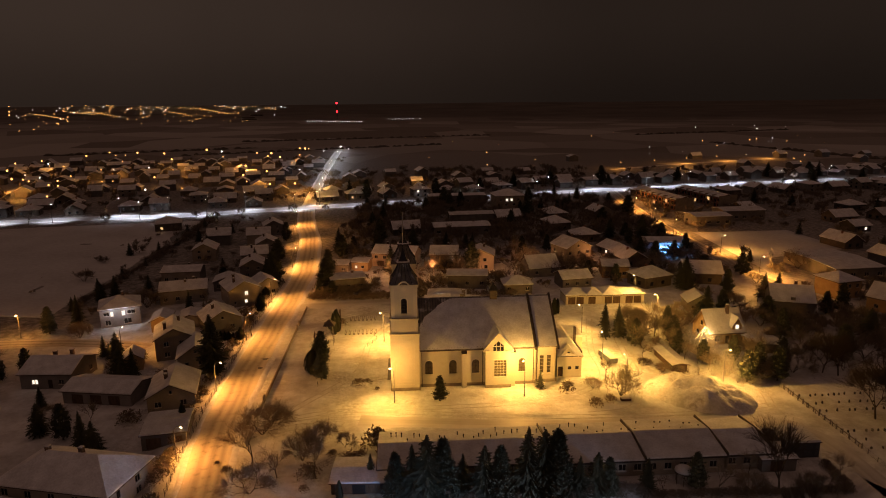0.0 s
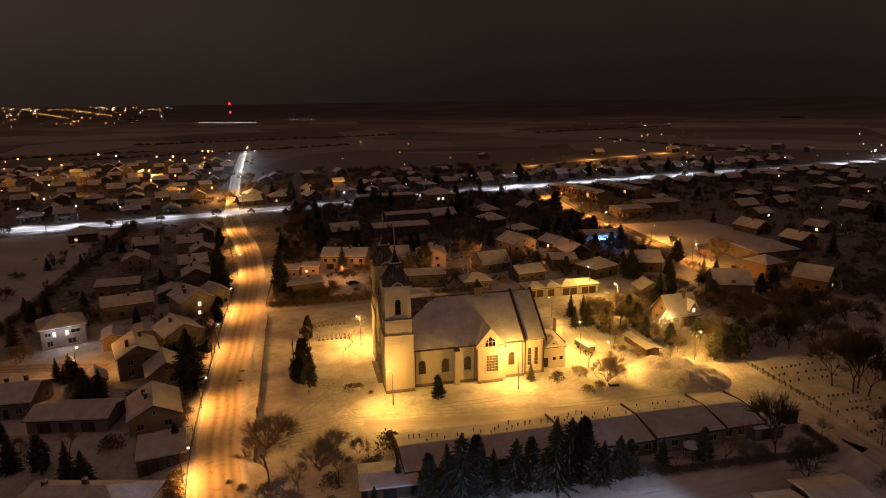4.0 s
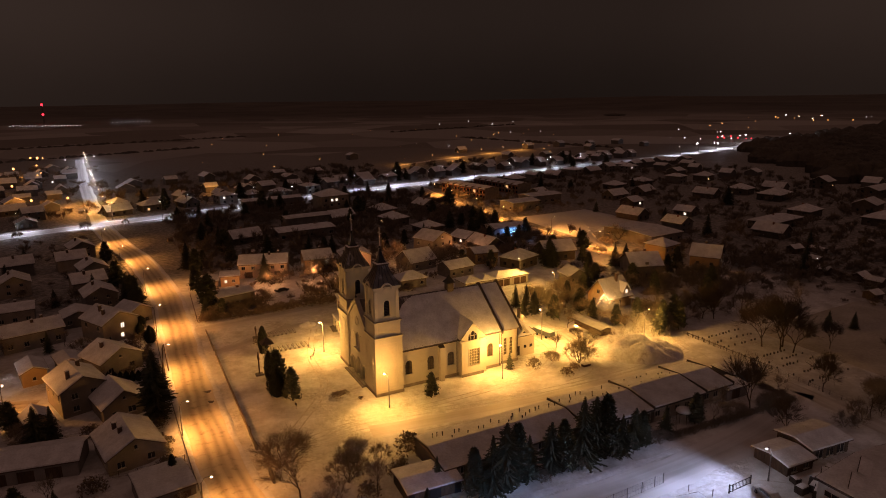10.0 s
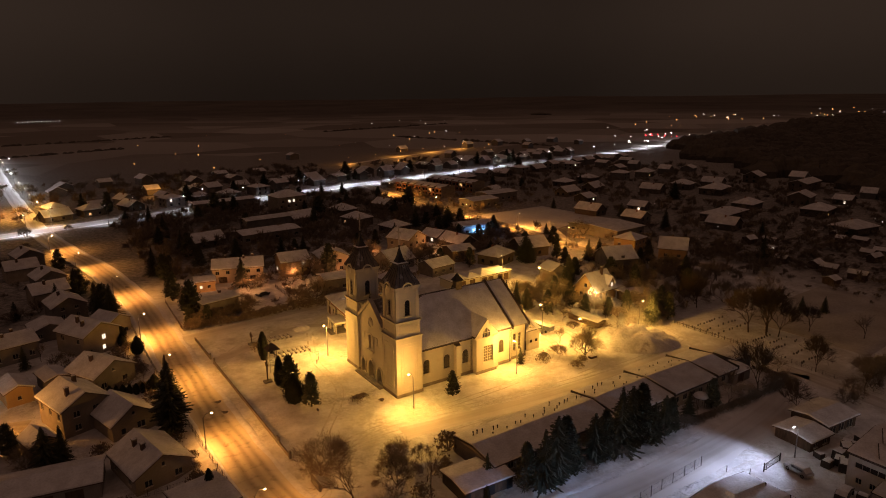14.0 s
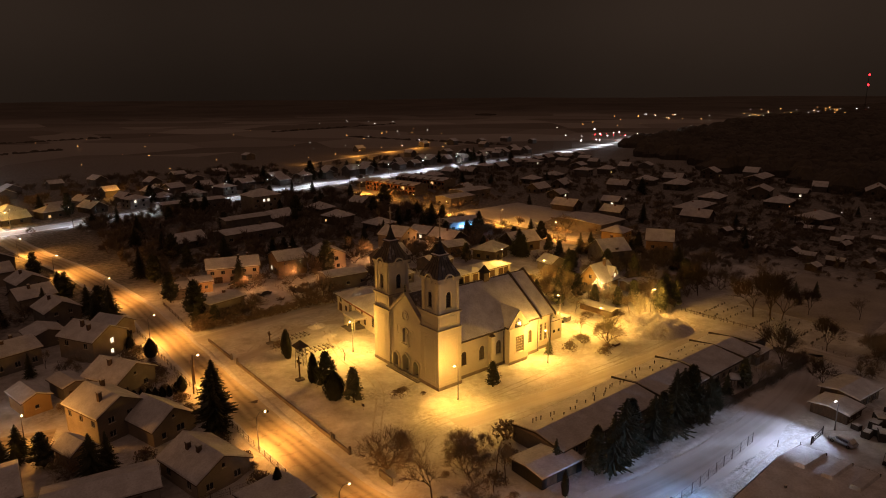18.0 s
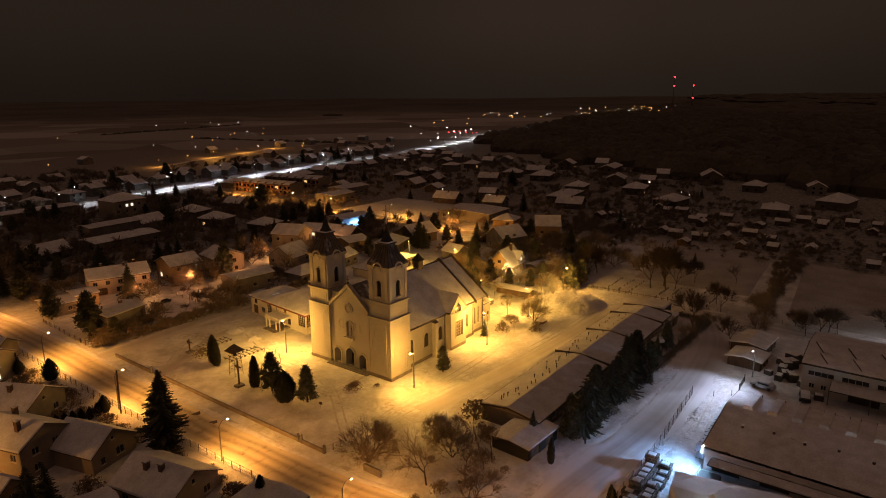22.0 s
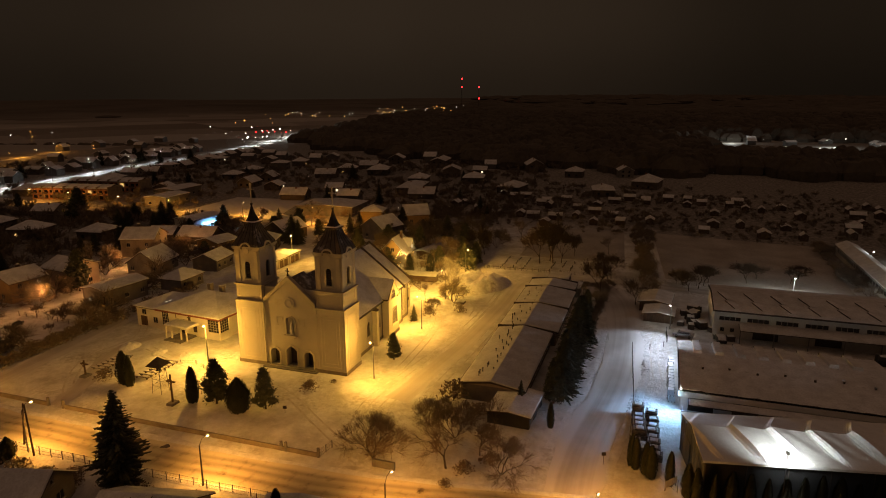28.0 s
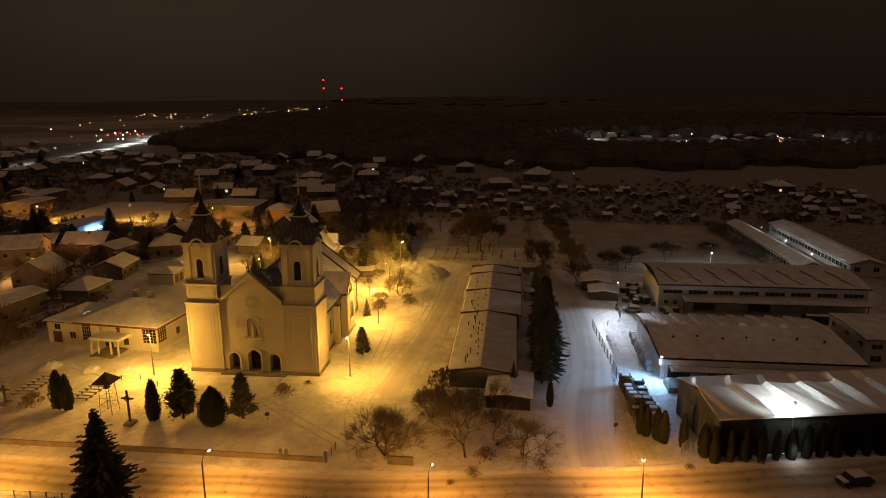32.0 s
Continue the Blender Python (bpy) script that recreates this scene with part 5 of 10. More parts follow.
# ---- buildings ----
def gable_block(parent, w, d, eave, ridge, wall, openings, axis="y", over=0.45, snow=0.2, thick=0.3, roof_mat=None, keep=False, m0=None, hip=False):
    """Four walls with openings, roof plates and the snow on them. axis: the way the ridge runs. openings: face -> [(u, v, w, h, glass, kind)]."""
    m0 = m0 or Matrix.Identity(4)
    gables = () if hip else ("SN" if axis == "y" else "WE")
    for face in "SWNE":
        m = side(m0, face, w, d)
        span = w if face in "SN" else d
        i = 0 if face in "SN" else thick
        top = [(span - i, eave), (i, eave)]
        if face in gables:
            slope = (ridge - eave) / (span / 2)
            top = [(span - i, eave + slope * i), (span / 2, ridge), (i, eave + slope * i)]
        wins = openings.get(face, ())
        part("wall", panel(m, [(i, -0.3), (span - i, -0.3)] + top, [arch(u, u + ww, v, v + hh, k) for u, v, ww, hh, _, k in wins], thick), wall, parent, keep=keep)
        for u, v, ww, hh, glass, k in wins:
            if glass == "door":
                door = part("door", Geo().box(u, u + ww, v, v + hh, -0.2, -0.12, m), DOOR, parent, keep=keep)
                part("door_handle", Geo().box(u + ww - 0.2, u + ww - 0.08, v + 1.0, v + 1.05, -0.12, -0.06, m), STEEL, door)
            elif glass == "gate":
                gate = part("garage_door", Geo().box(u, u + ww, v, v + hh, -0.2, -0.12, m), WOOD, parent, keep=keep)
            else:
                window(parent, m, u, u + ww, v, v + hh, k, glass, None, 0.12, (3, 4) if hh > 2.8 else (1 if ww > 0.9 else 0, 0), keep=keep, rim=0.07)
    part("floor_slab", Geo().box(-w / 2 + thick, w / 2 - thick, -d / 2 + thick, d / 2 - thick, -0.2, 0.1, m0), CONCRETE, parent, keep=keep)
    a, b = w / 2 + over, d / 2 + over
    rise = (ridge - eave)
    if hip:
        k = min(a, b)
        rx, ry = (a - k, 0) if a >= b else (0, b - k)
        drop = rise * over / k
        base = [(-a, -b), (a, -b), (a, b), (-a, b)]
        top = [(-rx, -ry), (rx, -ry), (rx, ry), (-rx, ry)]
        def shell(z, s):
            return [m0 @ Vector((x * s, y * s, eave - drop + z)) for x, y in base] + [m0 @ Vector((x, y, ridge + z)) for x, y in top]
        faces = [(0, 1, 5, 4), (1, 2, 6, 5), (2, 3, 7, 6), (3, 0, 4, 7)]
        roof = part("roof", Geo().add(shell(0.16, 1), faces).add(shell(0.0, 1), [tuple(reversed(f)) for f in faces]).add([m0 @ Vector((x, y, eave - drop + z)) for z in (0, 0.16) for x, y in base], [(0, 1, 5, 4), (1, 2, 6, 5), (2, 3, 7, 6), (3, 0, 4, 7)]), roof_mat or TILE, parent, keep=keep)
        part("snow_cover", Geo().add(shell(0.16 + snow, 0.985), faces).add([m0 @ Vector((x * s, y * s, eave - drop + z)) for z, s in ((0.165, 0.998), (0.16 + snow, 0.985)) for x, y in base], [(0, 1, 5, 4), (1, 2, 6, 5), (2, 3, 7, 6), (3, 0, 4, 7)]), ROOF_SNOW, roof)
        return roof
    if axis == "y":
        frame_m, half, run, r = m0, w / 2, b, None
    else:
        frame_m, half, run, r = m0 @ pose(0, 0, 0, 0, 0, 90), d / 2, a, None
    slope = rise / half
    e = half + over
    tiles, white = Geo(), Geo()
    for s in (-1, 1):
        def pts(z, inset):
            return [frame_m @ Vector(p) for p in ((s * (e - inset), -run + inset, eave - slope * (over - inset) + z), (0, -run + inset, ridge + z), (0, run - inset, ridge + z), (s * (e - inset), run - inset, eave - slope * (over - inset) + z))]
        order = [(0, 1, 2, 3), (4, 7, 6, 5), (0, 4, 5, 1), (3, 2, 6, 7), (0, 3, 7, 4)]
        flip = [tuple(reversed(f)) for f in order]
        tiles.add(pts(0.0, 0) + pts(0.15, 0), flip if s > 0 else order)
        white.add(pts(0.155, 0.04) + pts(0.155 + snow, 0.14), flip if s > 0 else order)
    roof = part("roof", tiles, roof_mat or TILE, parent, keep=keep)
    part("snow_cover", white, ROOF_SNOW, roof, keep=False)
    return roof


SOOT = surface("sooty_brick", (0.07, 0.05, 0.045), (0.15, 0.10, 0.08), 1.5, 9.0, 0.9, 0.3)


def chimney(roof, x, y, z0, z1, s=0.35, mat=None, m=None):
    c = part("chimney", Geo().box(x - s, x + s, y - s, y + s, z0, z1, m), mat or SOOT, roof)
    part("cap", Geo().box(x - s - 0.08, x + s + 0.08, y - s - 0.08, y + s + 0.08, z1 + 0.004, z1 + 0.12, m), CONCRETE, c)
    part("snow_cap", Geo().box(x - s - 0.02, x + s + 0.02, y - s - 0.02, y + s + 0.02, z1 + 0.124, z1 + 0.26, m, cut=0.1), ROOF_SNOW, c)


G_, W_, L_, D_ = GLASS, LIT_WARM, LIT_WHITE, "door"


def house(x, y, rot, w, d, eave, ridge, wall, openings, label, axis="y", stacks=(), hip=False, name="house", category="house", group="", over=0.5, roof_mat=None, base=None):
    ob = thing(name, pose(x, y, ground_at(x, y) if base is None else base, 0, 0, rot), label, category, group)
    roof = gable_block(ob, w, d, eave, ridge, wall, openings, axis, hip=hip, over=over, roof_mat=roof_mat)
    for cx, cy, z0, z1 in stacks:
        chimney(roof, cx, cy, z0, z1)
    return ob


def row(y, n, span, v, ww, hh, glass=None, start=1.0):
    gap = (span - 2 * start - n * ww) / max(1, n - 1)
    return [(start + i * (ww + gap), v, ww, hh, glass or G_, "rect") for i in range(n)]


# west of the street
house(-51.0, 132.6, 12, 9.4, 11.5, 3.2, 5.7, BEIGE, {"S": [(4.4, 3.6, 0.6, 0.8, G_, "rect"), (1.4, 0.9, 1.3, 1.2, G_, "rect"), (6.4, 0.9, 1.3, 1.2, G_, "rect")], "E": row(0, 3, 11.5, 1.0, 1.3, 1.3), "W": row(0, 2, 11.5, 1.0, 1.3, 1.3, None, 2)}, "beige gabled house under snow with two brick chimneys", stacks=((-1.3, -1.0, 4.2, 6.3), (-1.7, 1.6, 4.2, 6.2)))
wing = house(-52.4, 152.6, 16, 8.4, 9.5, 3.2, 6.0, BEIGE, {"S": [(1.6, 0.8, 0.9, 1.2, G_, "rect"), (4.6, 1.0, 1.6, 1.3, G_, "rect"), (3.9, 4.1, 0.6, 0.6, G_, "rect")], "E": row(0, 2, 9.5, 1.0, 1.2, 1.3, None, 2)}, "beige front wing of a double house with a snowy gable roof")
house(-60.0, 160.0, 18, 9.0, 11.0, 5.6, 8.0, BEIGE, {"S": [(2.0, 0.9, 1.2, 1.2, G_, "rect"), (5.6, 0.9, 1.2, 1.2, G_, "rect"), (2.0, 3.6, 1.2, 1.2, G_, "rect"), (5.6, 3.6, 1.2, 1.2, G_, "rect")], "W": row(0, 3, 11, 3.4, 1.2, 1.2), "E": row(0, 2, 11, 3.4, 1.2, 1.2, None, 2)}, "tall beige house with a steep snowy roof and dark chimney", stacks=((-2.0, -2.5, 6.2, 8.8), (1.2, 2.0, 7.0, 8.9)))
house(-66.8, 150.5, 18, 4.2, 5.2, 3.1, 4.6, OCHRE, {"S": row(0, 1, 4.2, 1.0, 1.0, 1.2, None, 1.6), "W": row(0, 2, 5.2, 1.0, 0.8, 1.1)}, "small ochre annexe beside a lamp-lit back street", name="annexe", category="annexe")
house(-53.6, 202.0, 28, 9.6, 11.5, 5.5, 8.0, BEIGE, {"S": [(4.6, 0.9, 0.9, 1.2, L_, "rect"), (4.8, 3.5, 1.0, 1.3, L_, "rect"), (1.4, 0.9, 0.5, 1.0, G_, "rect")], "E": row(0, 3, 11.5, 3.4, 1.2, 1.3) , "W": row(0, 2, 11.5, 3.4, 1.2, 1.3, None, 2)}, "two-storey beige house with two lit gable windows", stacks=((-1.6, 1.0, 6.6, 8.9), (-2.2, -1.8, 6.2, 8.4)))
house(-47.5, 210.0, 28, 6.5, 8.0, 4.6, 6.3, BEIGE, {"S": row(0, 2, 6.5, 1.0, 1.1, 1.2), "E": row(0, 2, 8, 1.0, 1.1, 1.2)}, "lower beige rear wing with a snowy roof", name="house_wing", category="house wing")
house(-53.5, 177.5, 28, 9.8, 10.0, 3.8, 6.4, GREY, {"S": [(4.3, 4.0, 0.7, 0.7, G_, "rect"), (1.5, 0.9, 1.2, 1.2, G_, "rect"), (6.6, 0.9, 1.2, 1.2, G_, "rect")], "E": row(0, 3, 10, 1.0, 1.1, 1.2)}, "grey gabled cottage with a snowed roof", stacks=((-1.6, 0.5, 5.0, 7.0),))
house(-46.4, 115.6, 9, 8.0, 9.0, 2.9, 3.4, GREY, {"S": [(0.8, 0, 2.6, 2.2, "gate", "rect"), (4.6, 0, 2.6, 2.2, "gate", "rect")], "E": [(2, 1.2, 1.2, 0.8, G_, "rect")]}, "flat-roofed grey double garage under snow", axis="x", name="garage", category="garage", over=0.3)
house(-54.5, 97.0, -14, 20.0, 11.0, 5.0, 7.8, BEIGE, {"S": row(0, 5, 20, 2.9, 1.2, 1.3), "E": [(2.0, 2.9, 0.9, 1.4, G_, "rect"), (6.5, 0.9, 1.2, 1.2, G_, "rect"), (6.5, 2.9, 1.2, 1.3, G_, "rect")]}, "large beige hip-roofed house near the street corner", hip=True, stacks=((1.0, 0.8, 6.6, 8.6), (-5, 0.5, 6.6, 8.4)))
house(-66.0, 88.0, -14, 12.0, 9.0, 3.4, 5.0, GREY, {"S": row(0, 3, 12, 1.0, 1.2, 1.2)}, "low grey outbuilding with a snow roof", hip=True)
house(-81.5, 145.0, -3, 11.5, 11.0, 3.6, 5.6, GREY, {"S": [(2.6, 1.1, 0.62, 1.15, L_, "rect"), (3.3, 1.1, 0.62, 1.15, L_, "rect"), (6.2, 0.1, 1.0, 2.1, D_, "rect"), (8.6, 1.1, 1.2, 1.1, G_, "rect")], "E": row(0, 2, 11, 1.1, 1.2, 1.2, None, 2)}, "low grey house with one bright window", axis="x", stacks=((2.6, 1.6, 4.6, 6.6), (-1.0, 1.0, 4.6, 6.4)))
house(-66.0, 134.5, -10, 15.5, 8.0, 2.9, 4.0, GREY, {"S": [(2.0, 0, 2.6, 2.2, "gate", "rect"), (6.2, 0, 2.6, 2.2, "gate", "rect"), (10.4, 0, 2.6, 2.2, "gate", "rect")]}, "long grey shed with three dark garage doors", axis="x", name="shed", category="shed")
house(-84.5, 186.0, 22, 10.5, 10.5, 5.4, 7.6, GREY, {"S": [(0.9, 3.4, 1.5, 1.0, G_, "rect"), (2.7, 3.1, 0.8, 1.4, L_, "rect"), (5.6, 3.1, 0.9, 1.4, L_, "rect"), (7.0, 3.4, 2.2, 1.0, G_, "rect"), (1.2, 0.6, 1.4, 1.5, G_, "rect"), (6.0, 0.6, 2.0, 1.5, G_, "rect")], "E": row(0, 3, 10.5, 3.2, 1.2, 1.3)}, "two-storey grey house lit by white porch lamps", hip=True, stacks=((1.0, 0.5, 6.6, 8.6),))
house(-70.0, 179.0, 12, 5.0, 8.0, 3.3, 4.4, OCHRE, {"S": row(0, 1, 5, 1.2, 0.8, 0.8, None, 2)}, "pale ochre shed with a snowy roof", name="shed", category="shed")
house(-62.8, 181.0, 14, 4.6, 7.0, 3.2, 3.9, GREY, {"S": [(0.9, 0, 2.6, 2.1, "gate", "rect")]}, "small grey garage with a dark door", name="garage", category="garage")
house(-80.0, 228.5, 4, 13.0, 9.0, 4.4, 5.6, GREY, {"S": row(0, 4, 13, 1.2, 1.2, 1.2)}, "low grey house with a flat snowy roof", axis="x", stacks=((2, 0.5, 4.8, 6.4),))
house(-72.5, 206.0, 14, 14.0, 10.0, 4.4, 6.2, GREY, {"S": row(0, 4, 14, 1.1, 1.2, 1.3), "E": row(0, 2, 10, 1.1, 1.2, 1.2, None, 2)}, "broad grey house under thick roof snow", axis="x", stacks=((3, 0.8, 5.2, 7.0), (0.5, -1, 5.0, 6.8)))
house(-62.0, 218.0, 8, 8.0, 8.0, 3.2, 4.6, GREY, {"S": row(0, 2, 8, 1.1, 1.1, 1.2)}, "small grey cottage with snow on the roof")
for i, (x, y, r) in enumerate(((-56.5, 234, 10), (-60.0, 252, 102), (-59.0, 271, 12), (-66.5, 290, 99), (-64.0, 310, 14), (-82, 262, 8), (-84, 290, 100))):
    house(x, y, r, 9.0, 10.0, 4.6, 7.0, BEIGE if i % 2 else GREY, {"S": row(0, 2, 9, 1.0, 1.1, 1.2, None, 2) + row(0, 2, 9, 3.4, 1.0, 1.0, None, 2.2), "E": row(0, 2, 10, 1.1, 1.1, 1.2, None, 2)}, "gabled house in a row along the street, snowy roof", stacks=((-1.2, 1.0, 5.4, 7.8),), group="houses along the street")

# parish house with its porch, corner window and lower wing
parish = thing("parish_house", pose(12.6, 174.6, 0, 0, 0, -5.5), "white parish house with a red-brown fascia and snowy hip roof", "parish house")
pr = gable_block(parish, 15.0, 17.5, 5.2, 7.9, WHITE, {"W": [(5.6, 0.2, 1.9, 2.3, D_, "rect"), (0.6, 1.2, 2.0, 3.6, G_, "rect"), (14.2, 1.6, 3.0, 2.9, G_, "rect")], "S": [(0.3, 1.6, 2.6, 2.9, G_, "rect"), (6.0, 1.4, 1.3, 1.5, G_, "rect"), (10.0, 1.4, 1.3, 1.5, G_, "rect")]}, hip=True, over=0.7, roof_mat=FASCIA, m0=pose(0, -2.6, 0))
part("fascia", Geo().box(-8.25, -8.2, -12.1, 6.9, 4.75, 5.05).box(-8.2, 8.2, -12.1, -12.05, 4.75, 5.05), FASCIA, parish, "red-brown eaves board")
porch = part("porch_canopy", Geo().box(-11.3, -7.5, -5.6, 1.2, 2.9, 3.15), TRIM, parish, "flat snowy porch canopy on posts")
part("snow_cover", Geo().box(-11.25, -7.55, -5.55, 1.15, 3.154, 3.4, cut=0.15), ROOF_SNOW, porch)
for px, py in ((-11.0, -5.2), (-11.0, 0.8), (-11.0, -3.6), (-11.0, -0.8)):
    part("post", Geo().box(px - 0.11, px + 0.11, py - 0.16, py + 0.16, 0, 2.9), WHITE, porch)
part("notice_board", Geo().box(-7.66, -7.55, -4.9, -3.9, 1.0, 2.4), DARK_FRAME, parish)
part("notice_board", Geo().box(-7.66, -7.55, -0.6, 0.4, 1.0, 2.4), DARK_FRAME, parish)
part("wall_frame", band(side(pose(0, -2.6, 0), "W", 15, 17.5), [(5.0, 3.5), (9.2, 3.5), (9.2, 4.85), (5.0, 4.85)], 0.1, 0.08), SHEET, parish)
part("wall_ornament", Geo().box(-7.7, -7.5, -2.9, -2.6, 3.55, 4.6).box(-7.7, -7.5, -3.2, -2.3, 4.1, 4.3), WOOD, parish, "dark wooden wall ornament")
part("step", Geo().box(-12.3, -7.5, -4.6, 0.4, 0, 0.16).box(-11.6, -7.5, -4.3, 0.1, 0.164, 0.3), CONCRETE, parish)
gable_block(parish, 11.0, 8.0, 4.7, 6.2, WHITE, {"W": [(1.0, 0.1, 2.2, 2.4, "gate", "rect"), (1.6, 2.9, 1.4, 1.2, G_, "rect"), (5.0, 1.2, 1.4, 1.4, G_, "rect")], "N": row(0, 2, 11, 1.2, 1.2, 1.2, None, 2)}, hip=True, over=0.5, m0=pose(-1.6, 9.9, 0))
part("roof_light", Geo().box(-4.6, -3.8, 7.3, 8.3, 5.5, 5.62), LIT_WHITE, parish, "lit roof window")
part("roof_light", Geo().box(-3.4, -2.6, 7.3, 8.3, 5.5, 5.62), LIT_WHITE, parish, "lit roof window")
for cx, cy in ((3.0, -3.0), (3.4, 1.0)):
    chimney(pr, cx, cy, 6.6, 8.6, 0.5, PLINTH)

# long low building south of the church, its stepped roof sections and roof vents
low = thing("long_building", pose(27.5, 100.2, 0), "long low single-storey building with stepped snowy roof", "building")
sec = [(-33.2, -4.0, 3.3, 11.2), (-4.0, 11.6, 3.55, 12.2), (11.6, 25.6, 3.8, 12.2), (25.6, 34.2, 3.5, 11.6)]
for a, b, hh, dd in sec:
    y1, y0 = 6.0, 6.0 - dd
    n_win = int((b - a) / 2.6)
    body = part("section", Geo().box(a, b, y0 + 0.4, y1 - 0.4, 0, hh - 0.4), GREY, low, "low grey wing under flat snow roof")
    part("wall", panel(Matrix.Translation((a, y0 + 0.1, 0)) @ side(Matrix.Identity(4), "S", 0, 0), [(0, 0), (b - a, 0), (b - a, hh - 0.35), (0, hh - 0.35)], [arch(0.7 + i * 2.6, 2.0 + i * 2.6, 1.0, 2.2, "rect") for i in range(n_win)], 0.28), BEIGE, body)
    for i in range(n_win):
        window(body, Matrix.Translation((a, y0 + 0.1, 0)) @ side(Matrix.Identity(4), "S", 0, 0), 0.7 + i * 2.6, 2.0 + i * 2.6, 1.0, 2.2, "rect", None, None, 0.1, (1, 0), keep=False)
    rg = Geo().add([(a, y0 - 0.5, hh - 0.5), (b, y0 - 0.5, hh - 0.5), (b, 0.6, hh + 0.5), (a, 0.6, hh + 0.5), (b, y1 + 0.4, hh - 0.35), (a, y1 + 0.4, hh - 0.35)] + [(a, y0 - 0.5, hh - 0.75), (b, y0 - 0.5, hh - 0.75), (b, 0.6, hh + 0.2), (a, 0.6, hh + 0.2), (b, y1 + 0.4, hh - 0.6), (a, y1 + 0.4, hh - 0.6)], [(0, 1, 2, 3), (3, 2, 4, 5), (6, 7, 1, 0), (5, 4, 10, 11), (7, 8, 2, 1), (8, 10, 4, 2), (0, 3, 9, 6), (3, 5, 11, 9), (9, 8, 7, 6), (11, 10, 8, 9)])
    for u in (a + 0.05, b - 0.35):
        part("end_wall", Geo().add([(u, y0 + 0.1, 0), (u, y1 - 0.05, 0), (u, y1 - 0.05, hh - 0.55), (u, 0.6, hh + 0.22), (u, y0 + 0.1, hh - 0.66), (u + 0.3, y0 + 0.1, 0), (u + 0.3, y1 - 0.05, 0), (u + 0.3, y1 - 0.05, hh - 0.55), (u + 0.3, 0.6, hh + 0.22), (u + 0.3, y0 + 0.1, hh - 0.66)], [(0, 4, 3, 2, 1), (5, 6, 7, 8, 9), (0, 1, 6, 5), (1, 2, 7, 6), (2, 3, 8, 7), (3, 4, 9, 8), (4, 0, 5, 9)]), BEIGE, body)
    part("wall_north", Geo().box(a + 0.35, b - 0.35, y1 - 0.35, y1 - 0.05, 0, hh - 0.6), BEIGE, body)
    rf = part("roof", rg, SHEET, body)
    part("snow_cover", Geo().add([(a + 0.1, y0 - 0.4, hh - 0.49), (b - 0.25, y0 - 0.4, hh - 0.49), (b - 0.25, 0.6, hh + 0.72), (a + 0.1, 0.6, hh + 0.72), (b - 0.25, y1 + 0.3, hh - 0.34), (a + 0.1, y1 + 0.3, hh - 0.34), (a + 0.2, y0 - 0.2, hh - 0.3), (b - 0.3, y0 - 0.2, hh - 0.3), (a + 0.2, y1 + 0.1, hh - 0.14), (b - 0.3, y1 + 0.1, hh - 0.14)], [(6, 7, 2, 3), (3, 2, 9, 8), (0, 1, 7, 6), (8, 9, 4, 5), (1, 4, 9, 2), (1, 2, 7), (0, 6, 3), (0, 3, 8, 5)]), ROOF_SNOW, rf)
    part("parapet", Geo().add([(b - 0.22, y0 - 0.5, hh - 0.5), (b - 0.02, y0 - 0.5, hh - 0.5), (b - 0.02, 0.6, hh + 0.5), (b - 0.22, 0.6, hh + 0.5), (b - 0.02, y1 + 0.4, hh - 0.3), (b - 0.22, y1 + 0.4, hh - 0.3)] + [(x, y, z + 0.55) for x, y, z in ((b - 0.22, y0 - 0.5, hh - 0.5), (b - 0.02, y0 - 0.5, hh - 0.5), (b - 0.02, 0.6, hh + 0.25), (b - 0.22, 0.6, hh + 0.25), (b - 0.02, y1 + 0.4, hh - 0.3), (b - 0.22, y1 + 0.4, hh - 0.3))], [(6, 7, 8, 9), (9, 8, 10, 11), (0, 1, 7, 6), (1, 2, 8, 7), (2, 4, 10, 8), (4, 5, 11, 10), (5, 3, 9, 11), (3, 0, 6, 9)]), SHEET, rf, "dark roof step edge")
rng = random.Random(5)
vx = -31.0
while vx < 24:
    for k in range(rng.choice((1, 2, 2, 3))):
        zz = 3.55 + rng.uniform(0, 0.2)
        px, py = vx + k * 1.1 + rng.uniform(-0.2, 0.2), rng.choice((3.0, 1.6, 1.6, 4.2)) + rng.uniform(-0.4, 0.4)
        v = part("roof_vent", Geo().tube((px, py, zz - 0.4), (px, py, zz + 0.6), 0.08, 0.08, 6), IRON, low)
        part("vent_cowl", Geo().tube((px, py, zz + 0.6), (px, py, zz + 0.76), 0.14, 0.11, 7), IRON, v)
    vx += rng.uniform(1.8, 3.6)
house(-8.2, 95.8, -3, 9.0, 7.0, 2.1, 2.5, DARK_CLAD, {"S": [(1.0, 0, 2.4, 2.0, "gate", "rect"), (5.5, 0, 2.4, 2.0, "gate", "rect")]}, "low grey shed with a snowy mono-pitch roof", axis="x", name="shed", category="shed", over=0.4)
cont = thing("container_shed", pose(68.4, 100.1, 0), "flat box shed of ribbed grey metal with a snow roof", "shed")
part("body", Geo().box(-3.1, 3.1, -2.8, 2.8, 0, 2.8), CLADDING, cont)
part("ribs", Geo().box(-3.12, 3.12, -2.83, -2.8, 0.1, 0.2).box(-3.12, 3.12, -2.83, -2.8, 1.4, 1.5), SHEET, cont)
for i in range(16):
    part("rib", Geo().box(-3.0 + i * 0.39, -2.92 + i * 0.39, -2.86, -2.8, 0.2, 2.7), CLADDING, cont)
part("roof_edge", Geo().box(-3.3, 3.3, -3.0, 3.0, 2.8, 2.95), SHEET, cont)
